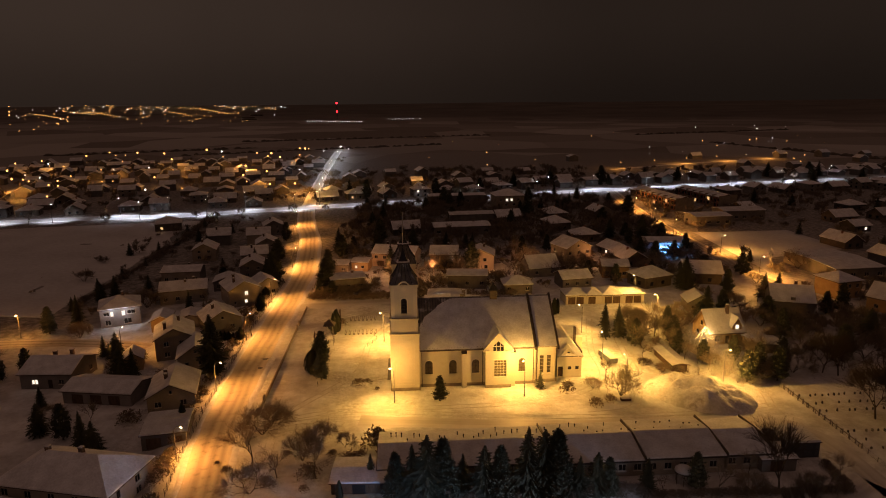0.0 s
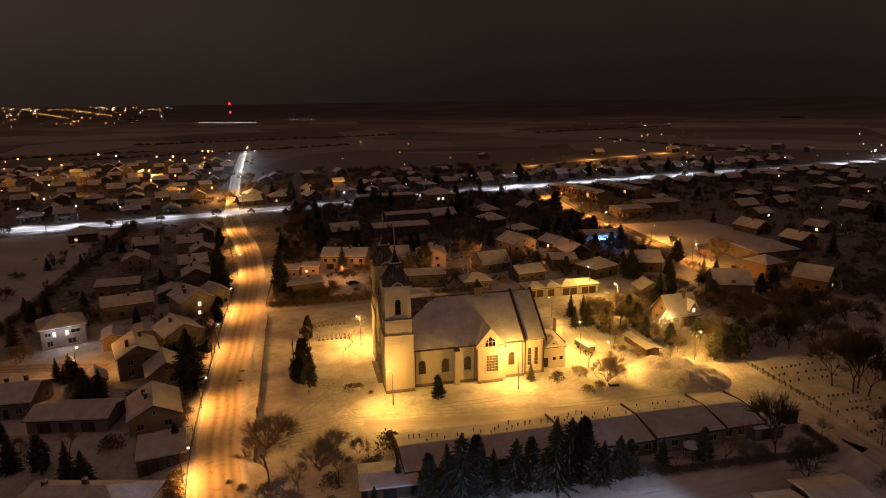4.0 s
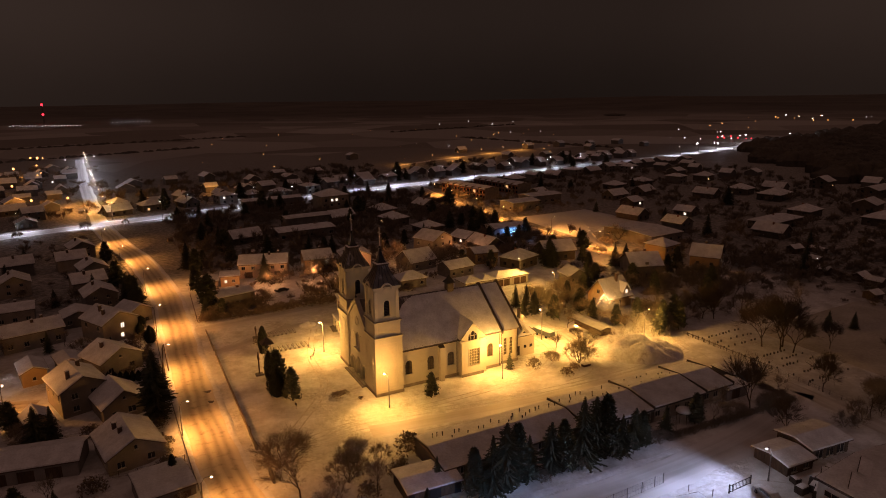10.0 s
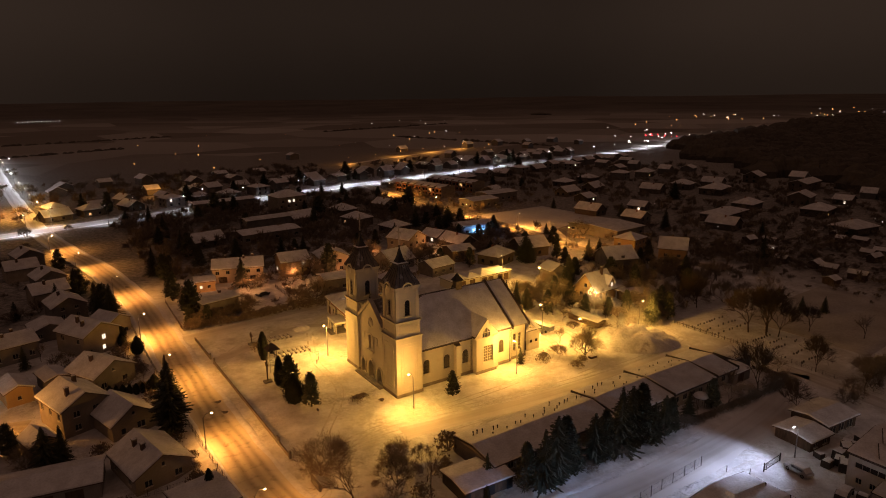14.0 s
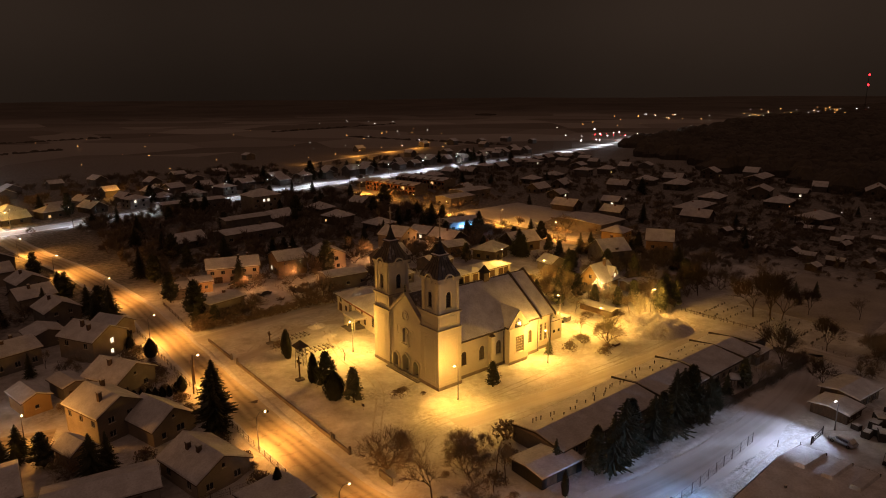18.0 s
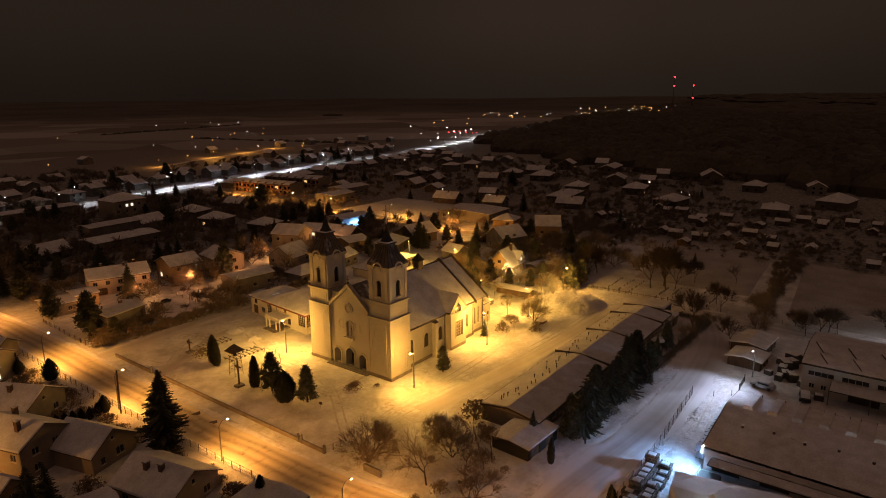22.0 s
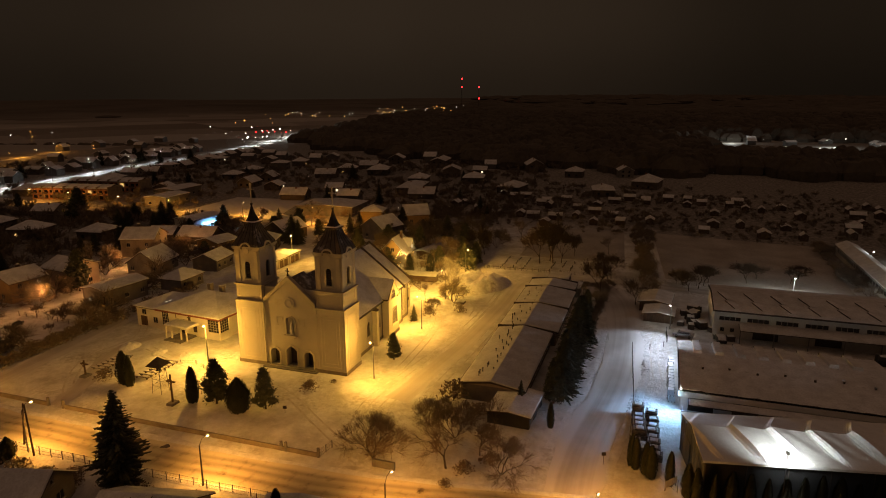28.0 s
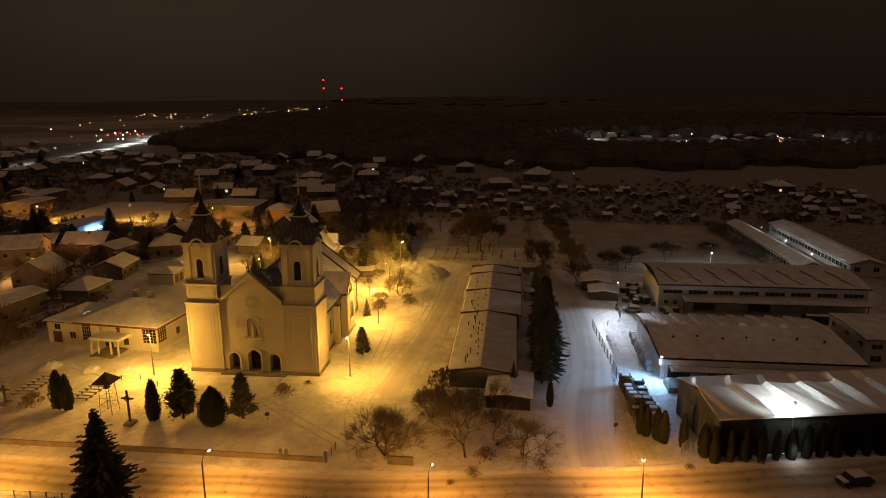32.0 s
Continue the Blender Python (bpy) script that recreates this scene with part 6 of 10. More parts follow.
part("snow_cover", Geo().box(-3.25, 3.25, -2.95, 2.95, 2.954, 3.25, cut=0.2), ROOF_SNOW, cont)
house(62.0, 96.0, 0, 6.0, 5.0, 2.3, 2.6, GREY, {"S": [(1.5, 0, 2.4, 2.0, "gate", "rect")]}, "small flat-roofed lean-to under snow", axis="x", name="lean_to", category="shed", over=0.3)


# ---- workshops south of the lane ----
hall = thing("workshop_hall", pose(12.5, 52.0, 0), "wide low workshop hall with rooflights under snow", "hall")
part("wall_west", panel(Matrix.Translation((-11.0, 17.6, 0)) @ side(Matrix.Identity(4), "W", 0, 0), [(0, 0), (33.0, 0), (33.0, 3.6), (0, 3.6)], [arch(1.2, 5.2, 0.1, 2.5, "rect"), arch(8.0, 12.0, 0.1, 2.5, "rect")], 0.3), HALL_WALL, hall)
part("wall_north", Geo().box(-10.7, 11.2, 17.2, 17.6, 0, 3.6), HALL_WALL, hall)
part("wall_east", Geo().box(10.9, 11.2, -15.4, 17.2, 0, 3.6), HALL_WALL, hall)
part("wall_south", Geo().box(-10.7, 11.2, -15.8, -15.4, 0, 3.6), HALL_WALL, hall)
for u in (1.2, 8.0):
    part("shutter_door", Geo().box(u, u + 4.0, 0.1, 2.5, -0.25, -0.15, Matrix.Translation((-11.0, 17.6, 0)) @ side(Matrix.Identity(4), "W", 0, 0)), SHEET, hall, "dark roller shutter")
part("fascia", Geo().box(-11.5, -11.2, -16.3, 18.1, 2.7, 3.95), WHITE, hall, "pale metal fascia band")
cpy = part("canopy", Geo().box(-13.8, -11.5, -15.0, 16.5, 2.3, 2.48), SHEET, hall)
part("snow_cover", Geo().box(-13.75, -11.5, -14.9, 16.4, 2.484, 2.64, cut=0.08), ROOF_SNOW, cpy)
roof_h = part("roof", Geo().add([(-11.5, -16.3, 3.7), (-11.5, 18.1, 3.7), (3.0, 18.1, 5.0), (3.0, -16.3, 5.0), (11.7, 18.1, 3.9), (11.7, -16.3, 3.9), (-11.5, -16.3, 3.96), (-11.5, 18.1, 3.96), (3.0, 18.1, 5.25), (3.0, -16.3, 5.25), (11.7, 18.1, 4.15), (11.7, -16.3, 4.15)], [(0, 1, 2, 3), (3, 2, 4, 5), (7, 6, 9, 8), (8, 9, 11, 10), (6, 7, 1, 0), (10, 11, 5, 4), (7, 8, 2, 1), (8, 10, 4, 2), (9, 6, 0, 3), (11, 9, 3, 5)]), SHEET, hall)
rows = [[Vector((x, -16.1 + 34.0 * j / 20, z + 0.27 + 0.12 * min(1, k / 1.5 + 0.2, (9 - k) / 1.5 + 0.2) + 0.04 * math.sin(j * 1.3 + k))) for j in range(21)] for k, (x, z) in enumerate([(-11.4 + 14.4 * i / 6, 3.7 + 1.3 * i / 6) for i in range(7)] + [(3.0 + 8.6 * i / 3, 5.0 - 1.1 * i / 3) for i in range(1, 4)])]
part("snow_cover", Geo().rings(rows, close=False), ROOF_SNOW, roof_h, smooth=True)
for i in range(8):
    y = 14.6 - i * 3.7
    sk = part("rooflight", Geo().add([(2.4, y - 0.85, 5.1), (10.6, y - 0.85, 4.1), (10.6, y + 0.85, 4.1), (2.4, y + 0.85, 5.1), (2.6, y - 0.65, 5.95), (10.4, y - 0.65, 5.0), (10.4, y + 0.65, 5.0), (2.6, y + 0.65, 5.95)], [(4, 5, 6, 7), (0, 1, 5, 4), (1, 2, 6, 5), (2, 3, 7, 6), (3, 0, 4, 7)]), ROOF_SNOW, roof_h, "raised rooflight strip under snow")
    part("curb", Geo().box(10.6, 10.7, y - 0.8, y + 0.8, 4.0, 4.85), SHEET, sk)
for i in range(7):
    v = part("roof_vent", Geo().tube((-3.5 + (i % 2) * 0.8, 14.0 - i * 4.4, 4.5), (-3.5 + (i % 2) * 0.8, 14.0 - i * 4.4, 5.3), 0.2, 0.2, 8), SHEET, roof_h)
    part("vent_cap", Geo().tube((-3.5 + (i % 2) * 0.8, 14.0 - i * 4.4, 5.3), (-3.5 + (i % 2) * 0.8, 14.0 - i * 4.4, 5.5), 0.36, 0.2, 8), ROOF_SNOW, v)
lean = thing("loading_dock", pose(-1.0, 68.5, 0), "small dark loading dock beside the hall", "loading dock")
part("deck", Geo().box(-3.4, 0.6, -2.0, 1.0, 0, 0.9), CONCRETE, lean)
part("rail", Geo().tube((-3.3, 0.9, 1.8), (0.5, 0.9, 1.8), 0.04, 0.04, 5).tube((-3.3, -1.9, 1.8), (-3.3, 0.9, 1.8), 0.04, 0.04, 5), STEEL, lean)
for px, py in ((-3.3, 0.9), (-1.4, 0.9), (0.5, 0.9), (-3.3, -0.5), (-3.3, -1.9)):
    part("rail_post", Geo().tube((px, py, 0.9), (px, py, 1.8), 0.04, 0.04, 5), STEEL, lean)
spot_light(0.6, 69.9, 4.3, -2.5, 75.0, 0.0, 5200, ICE, 165, 1.0)
lamp_light(-1.4, 71.6, 2.9, 120, ICE, 0.15, "dock_lamp_light")
tagged(part("wall_lamp", Geo().box(0.5, 0.7, 69.66, 69.8, 4.2, 4.4), LAMP_WHITE), "cold white floodlight on the workshop corner", "floodlight")

far_hall = thing("long_hall", pose(49.0, 39.5, 0), "long pale workshop hall with a window band and canopy", "hall")
m2 = Matrix.Translation((-9.0, 22.6, 0)) @ side(Matrix.Identity(4), "W", 0, 0)
band_w = [(1.0 + i * 5.6, 3.9, 4.4, 0.9) for i in range(8)]
part("wall_west", panel(m2, [(0, 0), (45.4, 0), (45.4, 6.0), (0, 6.0)], [arch(u, u + w, v, v + hh, "rect") for u, v, w, hh in band_w] + [arch(1.4, 2.3, 1.3, 2.3, "rect"), arch(3.4, 4.3, 1.3, 2.3, "rect"), arch(8.0, 13.0, 0.1, 2.6, "rect"), arch(20.0, 25.0, 0.1, 2.6, "rect")], 0.3), HALL_WALL, far_hall)
for u, v, w, hh in band_w:
    window(far_hall, m2, u, u + w, v, v + hh, "rect", None, FRAME, 0.12, (3, 0), keep=False, sill=False)
for u in (1.4, 3.4):
    window(far_hall, m2, u, u + 0.9, 1.3, 2.3, "rect", None, FRAME, 0.12, (1, 0), keep=False)
for u in (8.0, 20.0):
    part("shutter_door", Geo().box(u, u + 5, 0.1, 2.6, -0.25, -0.15, m2), SHEET, far_hall)
part("wall_north", Geo().box(-8.7, 9.0, 22.2, 22.6, 0, 6.0), HALL_WALL, far_hall)
part("wall_east", Geo().box(8.7, 9.0, -22.4, 22.2, 0, 6.0), HALL_WALL, far_hall)
part("wall_south", Geo().box(-8.7, 9.0, -22.8, -22.4, 0, 6.0), HALL_WALL, far_hall)
cp = part("canopy", Geo().add([(-12.6, -22.0, 2.9), (-9.1, -22.0, 3.3), (-9.1, 17.6, 3.3), (-12.6, 17.6, 2.9), (-12.6, -22.0, 3.05), (-9.1, -22.0, 3.5), (-9.1, 17.6, 3.5), (-12.6, 17.6, 3.05)], [(3, 2, 1, 0), (4, 5, 6, 7), (0, 1, 5, 4), (2, 3, 7, 6), (3, 0, 4, 7)]), SHEET, far_hall)
part("snow_cover", Geo().add([(-12.55, -21.9, 3.06), (-9.1, -21.9, 3.51), (-9.1, 17.5, 3.51), (-12.55, 17.5, 3.06), (-12.4, -21.8, 3.3), (-9.1, -21.8, 3.75), (-9.1, 17.4, 3.75), (-12.4, 17.4, 3.3)], [(4, 5, 6, 7), (0, 1, 5, 4), (2, 3, 7, 6), (3, 0, 4, 7)]), ROOF_SNOW, cp)
for i in range(7):
    part("post", Geo().box(-12.5, -12.3, -21.6 + i * 6.5, -21.4 + i * 6.5, 0, 2.95), STEEL, cp)
rf2 = part("roof", Geo().add([(-9.5, -23.2, 5.9), (-9.5, 23.0, 5.9), (0, 23.0, 7.3), (0, -23.2, 7.3), (9.5, 23.0, 6.3), (9.5, -23.2, 6.3), (-9.5, -23.2, 6.2), (-9.5, 23.0, 6.2), (0, 23.0, 7.6), (0, -23.2, 7.6), (9.5, 23.0, 6.6), (9.5, -23.2, 6.6)], [(0, 1, 2, 3), (3, 2, 4, 5), (7, 6, 9, 8), (8, 9, 11, 10), (6, 7, 1, 0), (10, 11, 5, 4), (7, 8, 2, 1), (8, 10, 4, 2), (9, 6, 0, 3), (11, 9, 3, 5)]), SHEET, far_hall)
part("snow_cover", Geo().rings([[Vector((x, -23.0 + 45.8 * j / 22, z + 0.05 * math.sin(j * 1.7 + i))) for j in range(23)] for i, (x, z) in enumerate(((-9.4, 6.22), (-9.2, 6.42), (-4.6, 7.1), (0, 7.8), (4.7, 7.3), (9.3, 6.75)))], close=False), ROOF_SNOW, rf2, smooth=True)
for i in range(16):
    # two courses of low saw-tooth lights, each with a dark sill and drifted snow behind it
    x0, x1 = ((-8.5, -4.9), (-4.3, -0.6))[i % 2]
    y = 20.4 - (i // 2) * 5.5 + (1.3 if i % 2 else 0.0)
    z0, z1 = 7.84 + 0.152 * x0, 7.84 + 0.152 * x1
    rib = part("roof_light", Geo().add([(x0, y - 1.7, z0), (x1, y, z1), (x1, y - 0.12, z1), (x0, y - 1.82, z0), (x0, y - 1.7, z0 + 0.17), (x1, y, z1 + 0.17), (x1, y - 0.12, z1 + 0.17), (x0, y - 1.82, z0 + 0.17)], [(7, 6, 5, 4), (0, 1, 5, 4), (2, 3, 7, 6), (1, 2, 6, 5), (3, 0, 4, 7)]), SHEET, rf2)
    part("snow_drift", Geo().add([(x0, y - 1.83, z0 + 0.16), (x1, y - 0.13, z1 + 0.16), (x1, y - 1.9, z1 - 0.05), (x0, y - 3.6, z0 - 0.05)], [(3, 2, 1, 0)]), ROOF_SNOW, rib)
house(17.0, 21.0, 0, 14.0, 22.0, 5.2, 5.8, HALL_WALL, {"W": row(0, 6, 22, 1.0, 2.0, 1.2) + row(0, 6, 22, 3.5, 2.0, 0.9), "N": row(0, 3, 14, 3.4, 1.6, 1.0)}, "boxy pale workshop office with a flat snow roof", axis="y", name="workshop_office", category="office", over=0.3)

# dark goods kept under the canopy and at the north end of the long hall
bale = thing("tarp_stack", pose(33.6, 28.4, 0, 0, 0, 90), "long low stack under a dark tarpaulin beside the hall", "stack")
part("load", Geo().rings([[Vector((u, v, z)) for v, z in ((-1.1, 0), (-1.15, 1.2), (-0.7, 1.75), (0.7, 1.75), (1.15, 1.2), (1.1, 0))] for u in (-4.2, -4.0, -1.4, -1.3, 1.3, 1.4, 4.0, 4.2)]), DARK_CLAD, bale)
part("snow_cover", Geo().box(-3.7, 3.7, -0.55, 0.55, 1.754, 1.84, cut=0.06), ROOF_SNOW, bale)
for i, (x, y, sz, hh) in enumerate(((47.4, 66.4, 1.1, 1.7), (45.6, 65.6, 1.0, 1.3), (49.4, 66.2, 1.2, 2.1), (51.8, 65.4, 1.1, 1.8), (54.2, 65.6, 1.3, 2.2), (56.6, 64.6, 1.1, 1.5), (52.8, 67.6, 0.9, 1.2))):
    cr = thing("goods_stack", pose(x, y, 0, 0, 0, 17 * i), "dark stack of goods at the end of the long hall", "goods stack", "goods stacks")
    part("load", Geo().box(-sz, sz, -sz * 0.8, sz * 0.8, 0.12, hh, cut=0.08), SHEET, cr)
    part("pallet_base", Geo().box(-sz, sz, -sz * 0.75, -sz * 0.5, 0, 0.12).box(-sz, sz, sz * 0.5, sz * 0.75, 0, 0.12), WOOD, cr)
    part("snow_cap", Geo().box(-sz * 0.9, sz * 0.9, -sz * 0.7, sz * 0.7, hh + 0.004, hh + 0.12, cut=0.05), ROOF_SNOW, cr)
for x in (81.2, 99.4, 120.0):
    lamp_post(x, 11.1, 4.2, -90, 0.5, 420, COOL, LAMP_WHITE, "short steel lamp between the two long sheds", "shed lamps", STEEL)

# white fabric hall, turned to the street
tent = thing("fabric_hall", pose(-23.8, 67.5, 0, 0, 0, 11), "long fabric hall with a billowed white roof and dark sides", "fabric hall")
LEN, WID = 46.0, 12.6
part("wall_end", Geo().add([(0, 0, 0), (WID, 0, 0), (WID, 0, 5.8), (WID / 2, 0, 6.9), (0, 0, 5.8), (0, -0.2, 0), (WID, -0.2, 0), (WID, -0.2, 5.8), (WID / 2, -0.2, 6.9), (0, -0.2, 5.8)], [(4, 3, 2, 1, 0), (5, 6, 7, 8, 9), (0, 1, 6, 5), (1, 2, 7, 6), (2, 3, 8, 7), (3, 4, 9, 8), (4, 0, 5, 9)]), CLADDING, tent, "blue-grey gable wall")
for k in range(12):
    part("rib", Geo().box(0.4 + k * 1.05, 0.48 + k * 1.05, 0.0, 0.05, 0.1, 5.7), CLADDING, tent)
part("door", Geo().box(7.0, 10.6, 0.0, 0.06, 0.05, 4.0), CLADDING, tent)
for k, x in enumerate((0.0, WID - 0.15)):
    for i in range(9):
        y1 = -0.2 - i * LEN / 9
        part("wall_bay", Geo().box(x, x + 0.15, y1 - LEN / 9 + 0.03, y1, 0, 5.8), DARK_CLAD, tent)
        part("frame_post", Geo().box(x - 0.03, x + 0.18, y1 - 0.08, y1 + 0.02, 0, 5.8), SHEET, tent)
rows = []
NB = 144
SPANS = ((-0.35, 5.6, 0.0, 1.0), (-0.32, 5.9, 0.0, 1.0), (0.7, 6.2, 0.45, 0.83), (1.8, 6.5, 0.85, 0.66), (2.9, 6.8, 1.0, 0.5), (4.0, 7.1, 1.0, 0.33), (5.2, 7.4, 0.9, 0.14), (6.3, 7.6, 0.7, 0.0), (7.4, 7.4, 0.8, 0.14), (8.6, 7.1, 0.9, 0.33), (9.7, 6.8, 0.9, 0.5), (10.8, 6.5, 0.7, 0.66), (11.9, 6.2, 0.4, 0.83), (12.92, 5.9, 0.0, 1.0), (12.95, 5.6, 0.0, 1.0))
for j in range(-10, NB + 1):
    bay, ph = j // 16, (j % 16) / 16.0
    fall = 0.75 + 0.55 * ((bay * 37 % 10) / 10)
    rise = fall * (1 - ph) ** 1.4 if ph < 0.85 else fall * (ph - 0.85) / 0.15
    rows.append([Vector((x, min(0.3, max(-LEN - 0.2, 0.3 - (LEN + 0.5) / 9 * (j / 16.0 + 0.6 * e))), z - 0.5 * s + s * 0.85 * rise + 0.03 * s * math.sin(j * 0.7 + k * 1.3))) for k, (x, z, s, e) in enumerate(SPANS)])
part("roof", Geo().rings(rows, close=False), PVC, tent, "billowed white fabric roof with snow in the folds")
tent_lamp = tent.matrix_basis @ Vector((-0.2, -9.6, 4.9))
roof_mid = tent.matrix_basis @ Vector((5.0, -10.5, 6.2))
spot_light(tent_lamp.x - 1.5, tent_lamp.y - 0.2, 8.3, roof_mid.x, roof_mid.y, 6.2, 3800, COOL, 150, 1.0, 0.5)
tl = thing("yard_post", pose(tent_lamp.x - 1.6, tent_lamp.y, 0), "thin steel post with a white flood lamp before the fabric hall", "lamp post")
part("pole", Geo().tube((0, 0, 0), (0, 0, 8.4), 0.06, 0.05, 6), STEEL, tl)
part("lamp_head", Geo().box(-0.15, 0.35, -0.2, 0.2, 8.35, 8.6), STEEL, tl)
lamp_light(tent_lamp.x - 2.6, tent_lamp.y - 0.5, 1.6, 36, COOL, 0.2, "fence_lamp_light")

# timber stacks, wrapped bales, yard clutter
rng = random.Random(11)
for i in range(18):
    x, y = -15.6 + (i % 9) * 1.62 + rng.uniform(-0.1, 0.1), (76.0 if i < 9 else 73.9) + rng.uniform(-0.3, 0.3) - (i % 9 < 2) * 0.6
    st = thing("timber_stack", pose(x, y, 0, 0, 0, rng.uniform(-6, 6)), "stack of snow-dusted pallets in the workshop yard", "pallet stack", "pallet stacks")
    hh = rng.randint(6, 11) if i < 9 else rng.randint(3, 7)
    for k in range(hh):
        z = k * 0.2
        ox, oy = rng.uniform(-0.06, 0.06), rng.uniform(-0.06, 0.06)
        g = Geo()
        for j in range(5):
            g.box(-0.7 + ox, 0.7 + ox, -0.95 + j * 0.42 + oy, -0.75 + j * 0.42 + oy, z + 0.12, z + 0.15)
        for j in range(3):
            g.box(-0.68 + j * 0.6 + ox, -0.56 + j * 0.6 + ox, -0.95 + oy, 0.93 + oy, z, z + 0.12)
        part("pallet", g, CUT_WOOD, st)
    part("snow_cap", Geo().box(-0.4, 0.55, -0.6, 0.6, hh * 0.2 - 0.045, hh * 0.2 + 0.03, cut=0.12), ROOF_SNOW, st)
for i in range(14):
    x = 4.6 + i * 1.3
    for lvl in range(2 if i < 9 else 1):
        b = thing("wrapped_bale", pose(x, 71.0 + rng.uniform(-0.15, 0.15), lvl * 1.15, 0, 0, rng.uniform(-5, 5)), "pale plastic-wrapped pallet load beside the hall", "wrapped load", "wrapped loads")
        part("load", Geo().box(-0.6, 0.6, -0.55, 0.55, 0.14, 1.14, cut=0.07), WRAP, b)
        part("pallet", Geo().box(-0.62, 0.62, -0.58, -0.4, 0, 0.135).box(-0.62, 0.62, -0.09, 0.09, 0, 0.135).box(-0.62, 0.62, 0.4, 0.58, 0, 0.135), CUT_WOOD, b)
house(57.5, 74.2, -5, 9.0, 7.0, 2.4, 3.0, WOOD, {"W": [(1, 1, 1, 0.8, G_, "rect")], "S": row(0, 3, 9, 0.3, 1.8, 1.7, G_)}, "low open shed with a snowy flat roof", axis="x", name="shed", category="shed")
house(48.6, 73.4, -4, 6.0, 6.6, 1.9, 2.4, WOOD, {"S": row(0, 2, 6, 0.5, 1.2, 1.0), "W": [(2, 0.1, 1.8, 1.6, "gate", "rect")]}, "low grey store with a snowy roof", axis="x", name="shed", category="shed")
for x0, x1, y0, y1 in ((70, 132, 12.8, 18.6), (74, 132, -4.6, 4.0)):
    house((x0 + x1) / 2, (y0 + y1) / 2, 0, x1 - x0, y1 - y0, 3.4, 4.6, HALL_WALL, {"N": row(0, 24, x1 - x0, 1.2, 2.0, 1.3, None, 2), "W": row(0, 2, y1 - y0, 1.2, 1.6, 1.4)}, "very long low barn with a band of windows", axis="x", name="barn", category="barn")


def car(x, y, rot, paint, label):
    c = thing("car", pose(x, y, ground_at(x, y) + 0.02, 0, 0, rot), label, "car", "parked cars")
    prof = [(-2.15, 0.35), (2.15, 0.35), (2.2, 0.75), (1.35, 0.9), (0.75, 1.4), (-1.3, 1.45), (-1.95, 0.95), (-2.2, 0.85)]
    body = Geo().rings([[Vector((u, s, v)) for u, v in prof] for s in (-0.86, 0.86)])
    bd = part("body", body, paint, c)
    part("windscreen", Geo().add([(1.28, -0.7, 0.93), (1.28, 0.7, 0.93), (0.8, 0.65, 1.38), (0.8, -0.65, 1.38)], [(0, 1, 2, 3)]), GLASS, c)
    for s in (-0.88, 0.88):
        part("side_window", Geo().box(-1.3, 0.75, s - 0.01, s + 0.01, 0.98, 1.32), GLASS, c)
        for u in (-1.35, 1.35):
            w = part("wheel", Geo().tube((u, s - 0.1, 0.32), (u, s + 0.06, 0.32), 0.32, 0.32, 10), RUBBER, c)
            part("rim", Geo().tube((u, s - 0.115 if s < 0 else s + 0.05, 0.32), (u, s - 0.1 if s < 0 else s + 0.075, 0.32), 0.18, 0.18, 8), STEEL, w)
        part("headlight", Geo().box(2.12, 2.2, s * 0.75 - 0.15, s * 0.75 + 0.15, 0.6, 0.74), FRAME, c)
    part("snow_cover", Geo().rings([[Vector((u, s, v)) for u, v in ((-1.9, 1.0), (-1.3, 1.46), (0.7, 1.42), (0.75, 1.5), (-0.3, 1.6), (-1.3, 1.56))] for s in (-0.8, 0.8)]).box(1.3, 2.1, -0.78, 0.78, 0.86, 0.98, cut=0.1), ROOF_SNOW, c)


car(-28.6, 52.0, 105, CAR_DARK, "dark parked car under a cap of snow at the street")
car(37.6, 68.2, 80, CAR_LIGHT, "silver car parked under the yard lamp")
car(37.0, 60.8, 10, CAR_DARK, "dark van-like car parked by the hall wall")
car(-3.4, 215.6, 15, CAR_DARK, "dark car parked in a lit house yard")
car(33.0, 222.8, 20, CAR_LIGHT, "silver car parked before a house")
car(96.0, 176.0, 30, CAR_DARK, "dark car parked beside a house")


# ---- fences, walls, churchyard things ----
def fence(points, label, height=1.3, gap=2.3, mat=None, wire=True, z=None, group="fences"):
    line = smooth_line(points, gap)
    f = thing("fence", pose(line[0].x, line[0].y, 0), label, "fence", group)
    inv = f.matrix_basis.inverted()
    post = Geo().box(-0.05, 0.05, -0.05, 0.05, -0.1, height + 0.1).mesh("post", mat or STEEL)
    for i, p in enumerate(line):
        gzv = ground_at(p.x, p.y) if z is None else z
        ob = part("post", post, mat, f)
        ob.matrix_basis = inv @ pose(p.x, p.y, gzv)
        if i and wire:
            q = line[i - 1]
            g0 = ground_at(q.x, q.y) if z is None else z
            g = Geo()
            for hh in (0.15, height * 0.5, height):
                g.tube((q.x, q.y, g0 + hh), (p.x, p.y, gzv + hh), 0.018, 0.018, 3)
            for k in range(1, 9):
                t = k / 9
                x, y, zz = q.x + (p.x - q.x) * t, q.y + (p.y - q.y) * t, g0 + (gzv - g0) * t
                g.tube((x, y, zz + 0.1), (x, y, zz + height), 0.01, 0.01, 3)
            part("mesh_panel", g.move(inv), mat or STEEL, f)
    return f


